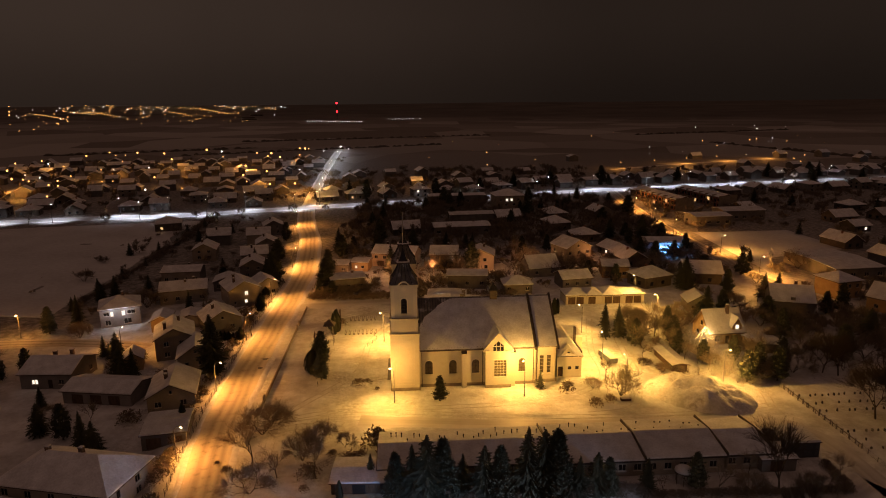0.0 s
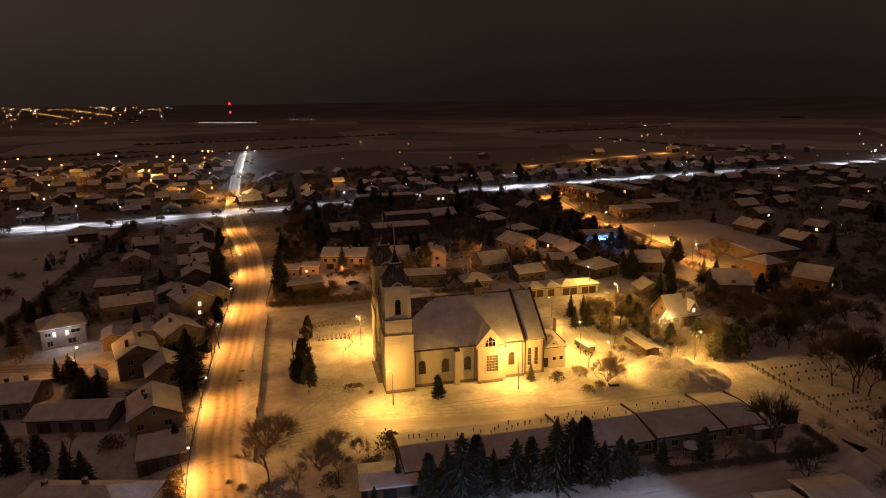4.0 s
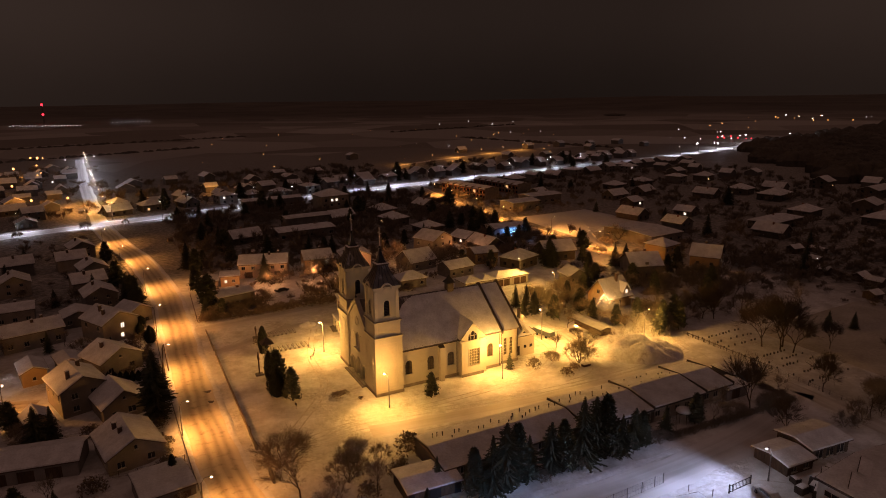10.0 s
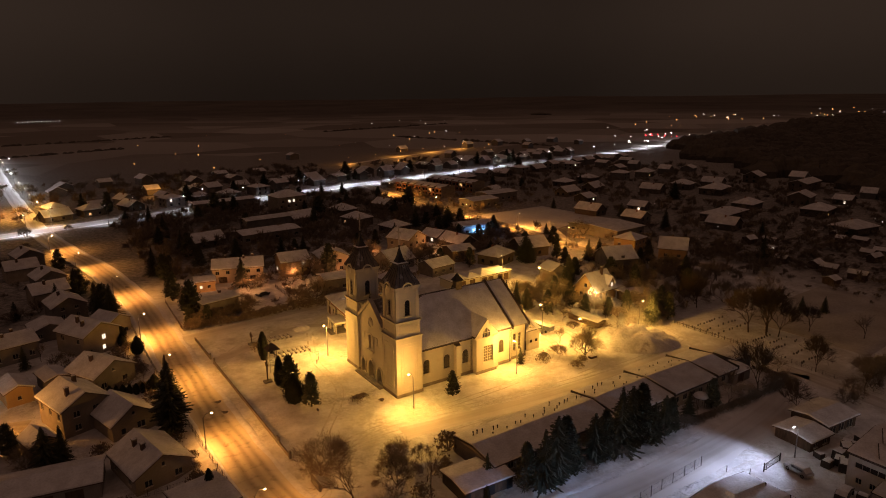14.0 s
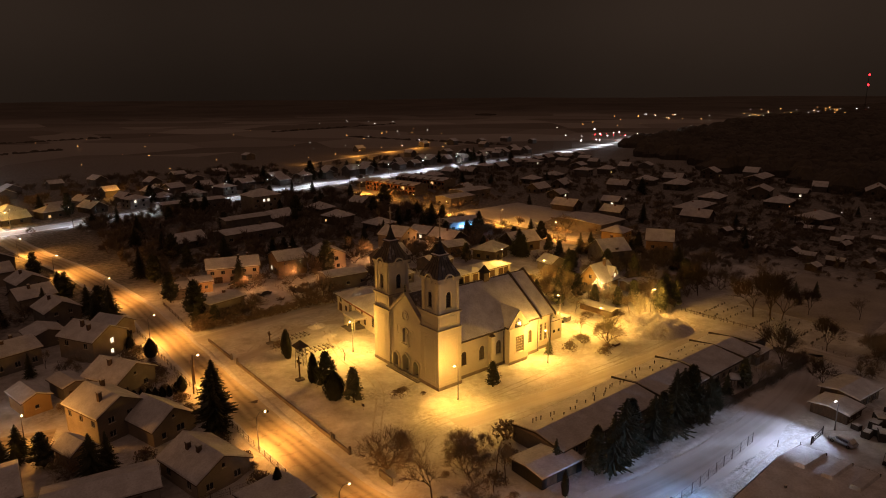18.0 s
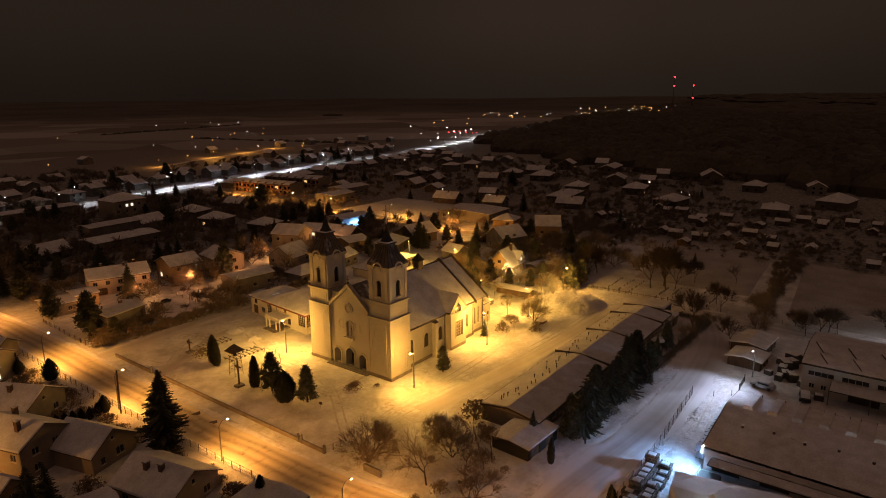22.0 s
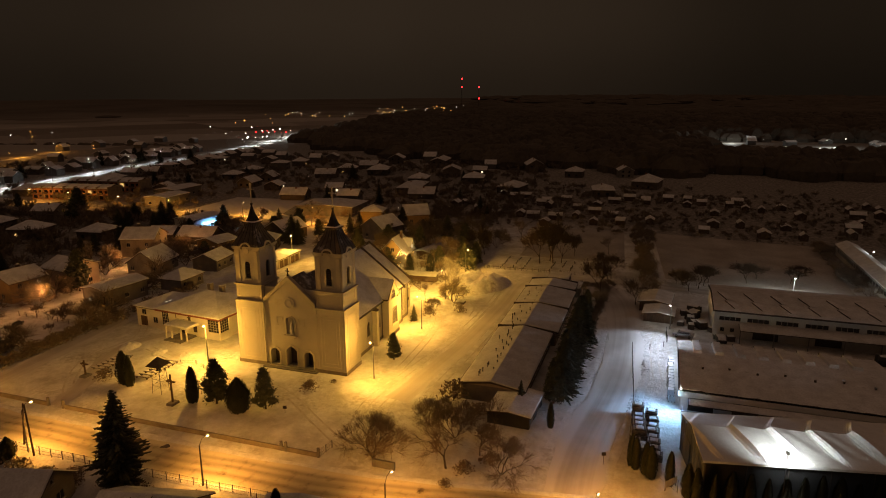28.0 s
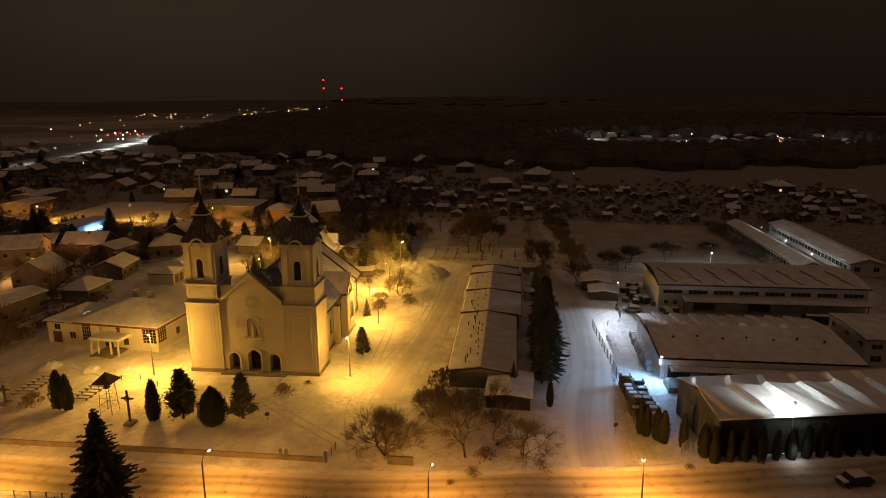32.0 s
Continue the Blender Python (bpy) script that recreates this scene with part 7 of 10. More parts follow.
fence([(-39.6, 94), (-41.2, 110), (-42.0, 127), (-42.6, 150), (-42.9, 180), (-42.6, 218)], "wire-mesh garden fence with steel posts along the street")
fence([(-45, 244), (-47.5, 270), (-52, 300)], "wire garden fence beside the bending street")
fence([(26.1, 78.5), (15, 77.9), (4.2, 77.3), (-5, 77.1), (-14.7, 77.0), (-17.1, 75.4), (-23.3, 70.4)], "tall wire fence round the workshop yard", 1.9, 2.6)
fence([(26.1, 78.5), (28.0, 75.0), (30.3, 72.3), (34, 71.6)], "short row of fence posts buried in a snow ridge", 1.2, 2.4, wire=False)
fence([(80.8, 125), (80.9, 110), (80.6, 95), (80.0, 80), (79.6, 60)], "low dark cemetery fence in the snow", 0.9, 2.4, CONCRETE)
fence([(-19.0, 97.0), (-14.5, 101.0), (-10.5, 104.6), (-7.0, 107.0)], "sagging wooden yard fence among the shrubs", 1.2, 2.4, WOOD)
fence([(-10, 166), (-8.2, 160.5), (-10.5, 156)], "thin steel railing by the churchyard benches", 0.9, 2.2)
low_wall = thing("boundary_wall", pose(-30.5, 145, 0), "low dark churchyard wall along the street", "wall")
for y0, y1 in ((120.8, 169.6), (173.6, 188.6)):
    n = int((y1 - y0) / 2.4)
    for i in range(n):
        a, b = y0 + (y1 - y0) * i / n, y0 + (y1 - y0) * (i + 1) / n
        seg = part("wall_segment", Geo().box(-30.6, -30.4, a + 0.02, b - 0.02, -0.1, 0.62), PLINTH, low_wall, keep=True)
    part("coping", Geo().box(-30.64, -30.36, y0, y1, 0.624, 0.69), PLINTH, low_wall, keep=True)
for y in (120.5, 126.0, 126.8, 169.9, 173.3):
    part("gate_post", Geo().box(-30.7, -30.3, y - 0.2, y + 0.2, 0, 1.5, cut=0.04), CONCRETE, low_wall, keep=True)
for y0, y1 in ((108.5, 112.0),):
    part("wall_segment", Geo().box(-30.2, -29.8, y0, y1, -0.1, 1.1), CONCRETE, low_wall, keep=True)
fence([(-30.3, 120.4), (-27.4, 119.9)], "short return of wire fence at the churchyard corner", 1.2, 1.4)


def wooden_cross(x, y, hh, label):
    c = thing("wayside_cross", pose(x, y, 0), label, "cross")
    part("post", Geo().box(-0.13, 0.13, -0.13, 0.13, 0, hh, cut=0.02), WOOD, c)
    part("beam", Geo().box(-0.11, 0.11, -0.95, 0.95, hh * 0.74, hh * 0.74 + 0.24), WOOD, c)
    part("base", Geo().box(-0.9, 0.9, -0.7, 0.7, -0.05, 0.35, cut=0.06), CONCRETE, c)
    part("wreath", Geo().rings([[Vector((-0.16 + 0.08 * math.cos(b), (0.42 + 0.08 * math.sin(b)) * math.cos(a), hh * 0.77 + (0.42 + 0.08 * math.sin(b)) * math.sin(a))) for b in (math.pi * 2 * k / 5 for k in range(5))] for a in (math.pi * 2 * k / 12 for k in range(13))]), WOOD, c)


wooden_cross(-23.3, 153.1, 5.5, "tall dark wooden wayside cross in the churchyard")
wooden_cross(-19.3, 177.0, 3.3, "smaller wooden cross in the snow")
bt = thing("bell_frame", pose(-20.2, 158.4, 0), "open steel bell frame with a dark pyramid roof", "bell tower")
for a, b in ((-1, -1), (1, -1), (1, 1), (-1, 1)):
    part("leg", Geo().tube((a * 1.0, b * 1.0, 0), (a * 0.75, b * 0.75, 5.4), 0.05, 0.05, 5), STEEL, bt)
for k in range(4):
    z0, z1 = 0.3 + k * 1.25, 1.55 + k * 1.25
    s0, s1 = 1.0 - 0.25 * z0 / 5.4, 1.0 - 0.25 * z1 / 5.4
    for a, b, c, d in ((-1, -1, 1, -1), (1, -1, 1, 1), (1, 1, -1, 1), (-1, 1, -1, -1)):
        part("brace", Geo().tube((a * s0, b * s0, z0), (c * s1, d * s1, z1), 0.022, 0.022, 4).tube((a * s1, b * s1, z1), (c * s1, d * s1, z1), 0.022, 0.022, 4), STEEL, bt)
part("roof", Geo().rings([[(s * a, s * b, z) for a, b in ((-1, -1), (1, -1), (1, 1), (-1, 1))] for s, z in ((1.5, 5.3), (1.45, 5.42), (0.05, 6.8))]), SHEET, bt)
part("bell", Geo().rings([[(r * math.cos(a), r * math.sin(a), z) for a in (math.pi * 2 * k / 9 for k in range(9))] for r, z in ((0.5, 4.2), (0.38, 4.5), (0.3, 4.9), (0.08, 5.1))]), IRON, bt)
bench = thing("bench", pose(-16.2, 177.0, 0), "plain backless bench under a strip of snow", "bench", "churchyard benches")
part("seat", Geo().box(-0.24, 0.24, -1.6, 1.6, 0.40, 0.46), WOOD, bench)
part("snow_strip", Geo().box(-0.15, 0.15, -1.5, 1.5, 0.464, 0.54, cut=0.05), ROOF_SNOW, bench)
for s in (-1.2, 1.2):
    part("leg", Geo().box(-0.2, 0.2, s - 0.08, s + 0.08, 0, 0.4), CONCRETE, bench)
for r, x0, n, yy in ((0, -16.2, 7, 177.0), (1, -16.8, 8, 165.9)):
    for i in range(n):
        if r or i:
            copy_thing(bench, pose(x0 + i * 1.15, yy, 0, 0, 0, random.uniform(-2, 2)))
box_b = thing("planter_box", pose(45.2, 121.2, 0), "dark wooden planter box in the snow", "planter")
part("box", Geo().box(-1.0, 1.0, -0.5, 0.5, 0, 0.5), WOOD, box_b)
part("snow_cover", Geo().box(-0.95, 0.95, -0.45, 0.45, 0.5, 0.6, cut=0.08), ROOF_SNOW, box_b)
trailer = thing("trailer", pose(47.8, 141.5, 0, 0, 0, 100), "long grey flat trailer beside the church", "trailer")
part("bed", Geo().box(-3.0, 3.0, -1.0, 1.0, 0.7, 1.9), CLADDING, trailer)
part("snow_cover", Geo().box(-2.95, 2.95, -0.95, 0.95, 1.904, 2.1, cut=0.15), ROOF_SNOW, trailer)
for u in (-1.6, 1.6):
    for s in (-0.85, 0.85):
        part("wheel", Geo().tube((u, s - 0.12, 0.36), (u, s + 0.12, 0.36), 0.36, 0.36, 10), RUBBER, trailer)
for x, y, s, sd in ((-11.0, 133.4, 1.7, 1), (-6.2, 134.0, 0.8, 2), (-5.4, 172.0, 1.6, 4), (-4.6, 180.5, 2.0, 5), (-4.5, 166.0, 1.2, 6)):
    r2 = random.Random(sd)
    g = Geo()
    for j in range(15):
        for i in range(15):
            u, v = i / 7 - 1, j / 7 - 1
            z = max(0.0, 1 - math.hypot(u, v) ** 1.6) * (0.7 + 0.8 * noise.noise(Vector((u * 3 + sd, v * 3, sd))))
            g.v.append((u * s * 1.3, v * s, -0.12 + 0.55 * s * z ** 0.8 if z > 0 else -0.16))
    g.f = [(j * 15 + i, j * 15 + i + 1, (j + 1) * 15 + i + 1, (j + 1) * 15 + i) for j in range(14) for i in range(14)]
    ob = part("snow_heap", g, DRIFT, smooth=True)
    ob.location = (x, y, 0)
    tagged(ob, "small shovelled heap of snow", "snow heap", "shovelled heaps")

# cleared snow heap
hx, hy = np.meshgrid(np.linspace(-1, 1, 46), np.linspace(-1, 1, 34))
mound = Geo()
for j in range(34):
    for i in range(46):
        u, v = hx[j][i], hy[j][i]
        r = math.hypot(u, v)
        n1 = noise.noise(Vector((u * 2.6, v * 2.6, 3.1))) * 0.5 + noise.noise(Vector((u * 7, v * 7, 1.7))) * 0.28 + noise.noise(Vector((u * 14, v * 14, 5.0))) * 0.2
        z = max(0.0, 1 - r ** 2.3) * (0.74 + 0.95 * n1)
        mound.v.append((u * 11.5, v * 8.2, -0.15 + 4.1 * z ** 0.8 if z > 0 else -0.2))
mound.f = [(j * 46 + i, j * 46 + i + 1, (j + 1) * 46 + i + 1, (j + 1) * 46 + i) for j in range(33) for i in range(45)]
ob = part("snow_mound", mound, MOUND, smooth=True)
ob.matrix_basis = pose(61.6, 122.6, 0, 0, 0, -35)
tagged(ob, "large dirty heap of cleared snow and earth", "snow mound")

# cemetery: rows of dark stones
rng = random.Random(21)
stone = Geo().box(-0.12, 0.12, -0.27, 0.27, -0.05, 0.7, cut=0.04)
st_mesh = stone.mesh("gravestone", STONE)
for row_y in (120.2, 116.6, 113.4, 105.2, 102.0, 99.2, 95.0, 91.2):
    for i in range(12):
        x, y = 82.4 + i * 1.2 + rng.uniform(-0.2, 0.2), row_y + rng.uniform(-0.15, 0.15)
        if rng.random() < 0.38:
            continue
        gvs = part("gravestone", st_mesh, None)
        gvs.matrix_basis = pose(x, y, ground_at(x, y), rng.uniform(-3, 3), 0, rng.uniform(-6, 6)) @ Matrix.Diagonal((1, rng.uniform(0.5, 0.8), rng.uniform(0.55, 0.85), 1))
        tagged(gvs, "small dark gravestone standing in deep snow", "gravestone", "graves")

cf = thing("cemetery_fence", pose(81.0, 124.0, 0), "low fence of pale posts and a dark rail beside the cemetery", "fence")
for k in range(15):
    v = -1.75 * k
    part("post", Geo().box(-0.09, 0.09, v - 0.09, v + 0.09, -0.2, 1.0, cut=0.02), CONCRETE, cf)
    if k < 14:
        part("rail", Geo().box(-0.03, 0.03, v - 1.66, v - 0.09, 0.55, 0.66), WOOD, cf)

# wooden pole pair that braces the street lamp
ap = thing("utility_pole", pose(-42.4, 163.0, 0), "pair of leaning wooden poles braced together by the street", "utility pole")
for x, y in ((0.7, 2.1), (-0.9, -1.8)):
    part("pole", Geo().tube((x, y, -0.1), (0.1 + 0.1 * x, 0.12 * y, 7.6), 0.15, 0.11, 8), WOOD, ap)
part("cross_bolt", Geo().tube((0.3, 0.7, 6.2), (-0.1, -0.6, 6.2), 0.05, 0.05, 5), IRON, ap)
for x, y, h in ((-19.4, 80.4, 2.0), (-20.1, 132.7, 1.3), (-24.9, 97.3, 1.1)):
    sp = thing("sign_post", pose(x, y, 0, 0, 0, 20), "thin steel post with a small dark board", "sign post")
    part("pole", Geo().tube((0, 0, -0.1), (0, 0, h), 0.04, 0.04, 6), STEEL, sp)
    part("board", Geo().box(-0.04, -0.01, -0.32, 0.32, h - 0.55, h), SHEET, sp)
nb = thing("notice_board", pose(-22.5, 71.2, 0, 0, 0, -38), "pale notice board on two posts at the yard corner", "notice board")
part("panel", Geo().box(-1.2, 1.2, -0.04, 0.04, 0.5, 1.5), HALL_WALL, nb)
for u in (-1.1, 1.1):
    part("post", Geo().box(u - 0.05, u + 0.05, 0.05, 0.15, -0.1, 1.5), STEEL, nb)
for i, (x, y, s) in enumerate(((43.4, 66.4, 1.0), (44.6, 64.2, 1.3), (42.6, 62.0, 0.9), (45.0, 68.6, 0.8), (38.2, 58.6, 0.9))):
    cr = thing("scrap_crate", pose(x, y, 0, 0, 0, 25 * i), "dark crate of scrap beside the long hall", "crate", "scrap crates")
    part("body", Geo().box(-0.9 * s, 0.9 * s, -0.7 * s, 0.7 * s, 0, 1.2 * s), SHEET, cr)
    part("snow_cap", Geo().box(-0.8 * s, 0.8 * s, -0.6 * s, 0.6 * s, 1.204 * s, 1.35 * s, cut=0.1), ROOF_SNOW, cr)

gate = thing("yard_gate", pose(33.2, 71.6, 0, 0, 0, 2), "dark steel yard gate standing by the lamp", "gate")
for u in (0.0, 5.2):
    part("gate_post", Geo().box(u - 0.08, u + 0.08, -0.08, 0.08, -0.1, 1.6), IRON, gate)
part("gate_frame", Geo().box(0.1, 5.1, -0.03, 0.03, 1.25, 1.35).box(0.1, 5.1, -0.03, 0.03, 0.15, 0.25), IRON, gate)
for k in range(14):
    part("bar", Geo().box(0.3 + k * 0.35, 0.34 + k * 0.35, -0.02, 0.02, 0.25, 1.25), IRON, gate)

for pts in (((-43.2, 150.5), (-50, 152.5), (-57, 154.5)), ((-43.4, 171.6), (-52, 174), (-61, 177)), ((-43.2, 195.5), (-52, 197), (-62, 199.5)), ((-42.4, 123.0), (-50, 124.5), (-58, 126)), ((-43, 219), (-52, 221.5), (-62, 223))):
    fence(pts, "low wooden garden fence between two houses", 1.1, 2.6, WOOD, group="garden fences")
for pts in (((-31.5, 199), (-31.0, 213), (-30.5, 226)), ((2, 200), (2.5, 212), (3, 222)), ((26, 200), (27, 210), (28, 220))):
    fence(pts, "low dark garden fence north of the lane", 1.1, 2.6, WOOD, group="garden fences")


# ---- trees ----
def conifer_mesh(seed, hh, r, open_=1.0, droop=0.35, base=0.08, bushy=False):
    """Whorls of drooping boughs, each a spine set with small flat sprays."""
    rng, g = random.Random(seed), Geo()
    z = hh * base
    while z < hh * 0.985:
        t = (z - hh * base) / (hh * (1 - base))
        reach = r * (1 - t ** (1.35 if r < 3.2 else 2.0)) * (0.75 + 0.25 * rng.random()) + 0.08
        if bushy:
            reach = r * min(1, 0.62 + 1.6 * t) * (1 - t ** 2.4) * rng.uniform(0.62, 1.08) + 0.1
        n = max(4, int(6 + 7 * (1 - t)))
        a0 = rng.uniform(0, 6.28)
        for k in range(n):
            a = a0 + 6.283 * k / n + rng.uniform(-0.3, 0.3)
            le = reach * rng.uniform(0.65, 1.12)
            d = Vector((math.cos(a), math.sin(a), 0))
            s = Vector((-d.y, d.x, 0))
            steps = max(2, int(le / (0.42 * open_)))
            for q in range(steps):
                f0, f1 = q / steps, (q + 1) / steps
                c0 = d * le * f0 + Vector((0, 0, z - droop * le * f0 ** 1.4 + 0.1 * le * f0))
                c1 = d * le * min(1.08, f1 + 0.12) + Vector((0, 0, z - droop * le * f1 ** 1.4 + 0.1 * le * f1))
                w = (0.16 + 0.42 * (1 - f0)) * min(0.9, 0.35 + le * 0.2) * rng.uniform(0.7, 1.2)
                dz = Vector((0, 0, -w * rng.uniform(0.25, 0.7)))
                g.add([c0, c1, c0 + s * w + (c1 - c0) * 0.5 + dz], [(0, 1, 2)])
                g.add([c0, c1, c0 - s * w + (c1 - c0) * 0.5 + dz], [(0, 2, 1)])
                if rng.random() < 0.5:
                    g.add([c0 + s * 0.1, c1, c0 - s * 0.1 + Vector((0, 0, w * 0.6))], [(0, 1, 2)])
        z += hh * 0.024 * (1.25 - 0.5 * t) + 0.05
    return g.mesh("crown", NEEDLE)


def thuja_mesh(seed, hh, r, mat=None, flat=0.55):
    """A dense column of small upright sprays over a dark core."""
    rng, g = random.Random(seed), Geo()
    prof = lambda t: r * (math.sin(math.pi * min(1, (t * 0.86 + 0.14))) ** flat) * (1 - 0.35 * t)
    g.rings([[Vector((prof(t) * 0.82 * math.cos(a), prof(t) * 0.82 * math.sin(a), hh * t * 0.97)) for a in (math.pi * 2 * k / 9 for k in range(9))] for t in (0.03, 0.15, 0.3, 0.5, 0.7, 0.85, 0.95)])
    for _ in range(int(420 + 260 * r * hh / 3)):
        t = rng.random() ** 0.9
        a = rng.uniform(0, 6.283)
        p = prof(t) * rng.uniform(0.8, 1.08)
        c = Vector((p * math.cos(a), p * math.sin(a), hh * t * 0.96))
        up = Vector((math.cos(a) * 0.35, math.sin(a) * 0.35, 1)).normalized() * rng.uniform(0.22, 0.48)
        s = Vector((-math.sin(a), math.cos(a), rng.uniform(-0.3, 0.3))) * rng.uniform(0.08, 0.17)
        g.add([c - s, c + s, c + up], [(0, 1, 2)])
    return g.mesh("crown", mat or THUJA)


def pine_mesh(seed, hh, r, clumps=34, low=0.12, sprays=52, power=1.5, hang=0.25, bulk=1.0):
    """An uneven mass of needle clumps round a trunk, broad below and rounded above."""
    rng, g = random.Random(seed), Geo()
    for k in range(clumps):
        t = (k + rng.random()) / clumps
        wide = r * (1.0 - 0.9 * t ** power) * (0.6 + 0.4 * min(1, t / 0.12))
        a = k * 2.4 + rng.uniform(-0.5, 0.5)
        off = wide * (rng.uniform(0.35, 0.78) if bulk == 1 else rng.uniform(0.2, 1.0) ** 0.6) * (0.25 if t > 0.93 else 1)
        s = (0.20 * r + 0.26 * wide) * rng.uniform(0.8, 1.2) * bulk
        c = Vector((off * math.cos(a), off * math.sin(a), hh * (low + (0.95 - low) * t)))
        g.ball(c, s * (0.62 if bulk == 1 else 0.5), 6, 4, 0.7)
        for _ in range(sprays):
            d = Vector((rng.gauss(0, 1), rng.gauss(0, 1), rng.gauss(0.25, 0.8))).normalized()
            p = c + Vector((d.x * s, d.y * s, d.z * s * 0.75)) * rng.uniform(0.5, 0.95)
            u = (d + Vector((0, 0, hang))).normalized() * rng.uniform(0.3, 0.62)
            v = d.cross(Vector((rng.uniform(-1, 1), rng.uniform(-1, 1), 1))).normalized() * rng.uniform(0.08, 0.17)
            g.add([p - v, p + v, p + u], [(0, 1, 2)])
    return g.mesh("crown", NEEDLE)


def bare_mesh(seed, hh, spread=1.0, trunks=1, depth=5, twig=0.016, mat=None, fan=8, sliver=0.018, more=2):
    """Trunk, limbs and a haze of fine twigs of a leafless tree, grown by forking."""
    rng = random.Random(seed)
    wood, fine = Geo(), Geo()

    def sprig(p, d, le, w, more):
        ax = Vector((rng.gauss(0, 1), rng.gauss(0, 1), rng.gauss(0, 1)))
        nd = (d + ax * 0.42 * spread + Vector((0, 0, 0.15))).normalized()
        s = nd.cross(ax).normalized() * w
        fine.add([p - s, p + s, p + nd * le], [(0, 1, 2)])
        for _ in range(more):
            sprig(p + nd * le * rng.uniform(0.2, 0.8), nd, le * rng.uniform(0.4, 0.7), w * 0.8, 0)

    def grow(p, d, le, r, k):
        q = p + d * le
        if k > 1 or more > 1:
            wood.tube(p, q, r, r * 0.72, 3 if more < 2 or k < 3 else 6 if k >= depth else 4, cap=False)
        if k == 1:
            for _ in range(fan):
                sprig(p + d * le * rng.uniform(0.1, 1.0), d, le * rng.uniform(1.0, 2.1), sliver, more)
            return
        for i in range(rng.choice((2, 3, 3)) if k > 2 else rng.choice((3, 4))):
            ax = d.cross(Vector((rng.uniform(-1, 1), rng.uniform(-1, 1), rng.uniform(-1, 1)))).normalized()
            nd = (Matrix.Rotation(rng.uniform(0.25, 0.75) * spread, 3, ax) @ d + Vector((0, 0, 0.12))).normalized()
            grow(p + d * le * rng.uniform(0.72, 1.0), nd, le * rng.uniform(0.72, 0.96), max(twig, r * rng.uniform(0.5, 0.68)), k - 1)
    for i in range(trunks):
        a = 6.283 * i / trunks + rng.uniform(0, 1)
        lean = (0.12 if trunks == 1 else 0.55) * spread
        d = Vector((math.cos(a) * lean, math.sin(a) * lean, 1)).normalized()
        grow(Vector((0.08 * math.cos(a), 0.08 * math.sin(a), -0.1)), d, hh * (0.26 if trunks == 1 else 0.19), hh * 0.016 / (1 if trunks == 1 else 1.5), depth)
    return wood.mesh("trunk", mat or BARK), fine.mesh("crown", mat or TWIG)


def bush_mesh(seed, hh, r, mat, leaf=1.0, count=330):
    rng, g = random.Random(seed), Geo()
    for _ in range(count):
        a, e = rng.uniform(0, 6.283), rng.uniform(0.1, 1.5)
        le = r * rng.uniform(0.5, 1.0)
        d = Vector((math.cos(a) * math.cos(e), math.sin(a) * math.cos(e), math.sin(e) * hh / r))
        p = d * le
        s = Vector((rng.uniform(-1, 1), rng.uniform(-1, 1), rng.uniform(-1, 1))).normalized() * 0.13 * leaf
        u = Vector((rng.uniform(-1, 1), rng.uniform(-1, 1), rng.uniform(-0.2, 1))).normalized() * 0.26 * leaf
        g.add([p - s, p + s, p + u], [(0, 1, 2)])
    for _ in range(26):
        a, e = rng.uniform(0, 6.283), rng.uniform(0.5, 1.5)
        g.tube((0, 0, 0), (r * 0.8 * math.cos(a) * math.cos(e), r * 0.8 * math.sin(a) * math.cos(e), hh * 0.85 * math.sin(e)), 0.03, 0.012, 3, cap=False)
    return g.mesh("crown", mat)


def trunk_mesh(hh, r):
    return Geo().rings([[Vector((rr * math.cos(a), rr * math.sin(a), z)) for a in (math.pi * 2 * k / 7 for k in range(7))] for rr, z in ((r * 1.5, -0.15), (r, 0.3), (r * 0.8, hh * 0.4), (r * 0.15, hh * 0.97))]).mesh("trunk", BARK)


SPRUCE = [conifer_mesh(s, 10, rr, 1.0, dr) for s, rr, dr in ((1, 2.9, 0.35), (2, 2.7, 0.25), (3, 3.3, 0.3))]
PINE = [pine_mesh(s, 10, rr) for s, rr in ((4, 3.2), (5, 2.8), (6, 3.6))]
COLUMN = [thuja_mesh(s, 5, rr) for s, rr in ((7, 0.85), (8, 0.75), (9, 1.0))]
ROUND = [thuja_mesh(s, 4, rr, None, 0.8) for s, rr in ((10, 1.9), (11, 1.6))]
BARE = [bare_mesh(s, 9, sp, tr) for s, sp, tr in ((12, 1.15, 4), (13, 1.0, 1), (14, 1.25, 3), (15, 0.8, 1), (16, 1.3, 5))]
BARE_LIGHT = [bare_mesh(s, 9, sp, tr, 4, 0.05, None, 8, 0.035) for s, sp, tr in ((12, 1.15, 4), (13, 1.05, 2), (14, 1.25, 3))]
BARE_DENSE = [bare_mesh(s, 9, 0.95, 1, 5, 0.03, BARK, 10, 0.034) for s in (71, 72)]
BUSH = [bush_mesh(s, 1.5, 1.6, TWIG) for s in (17, 18)]
SNOWY = [bush_mesh(s, 3.2, 2.6, WHITE_LEAF, 0.62, 620) for s in (19, 20)]
TRUNK = trunk_mesh(10, 0.2)


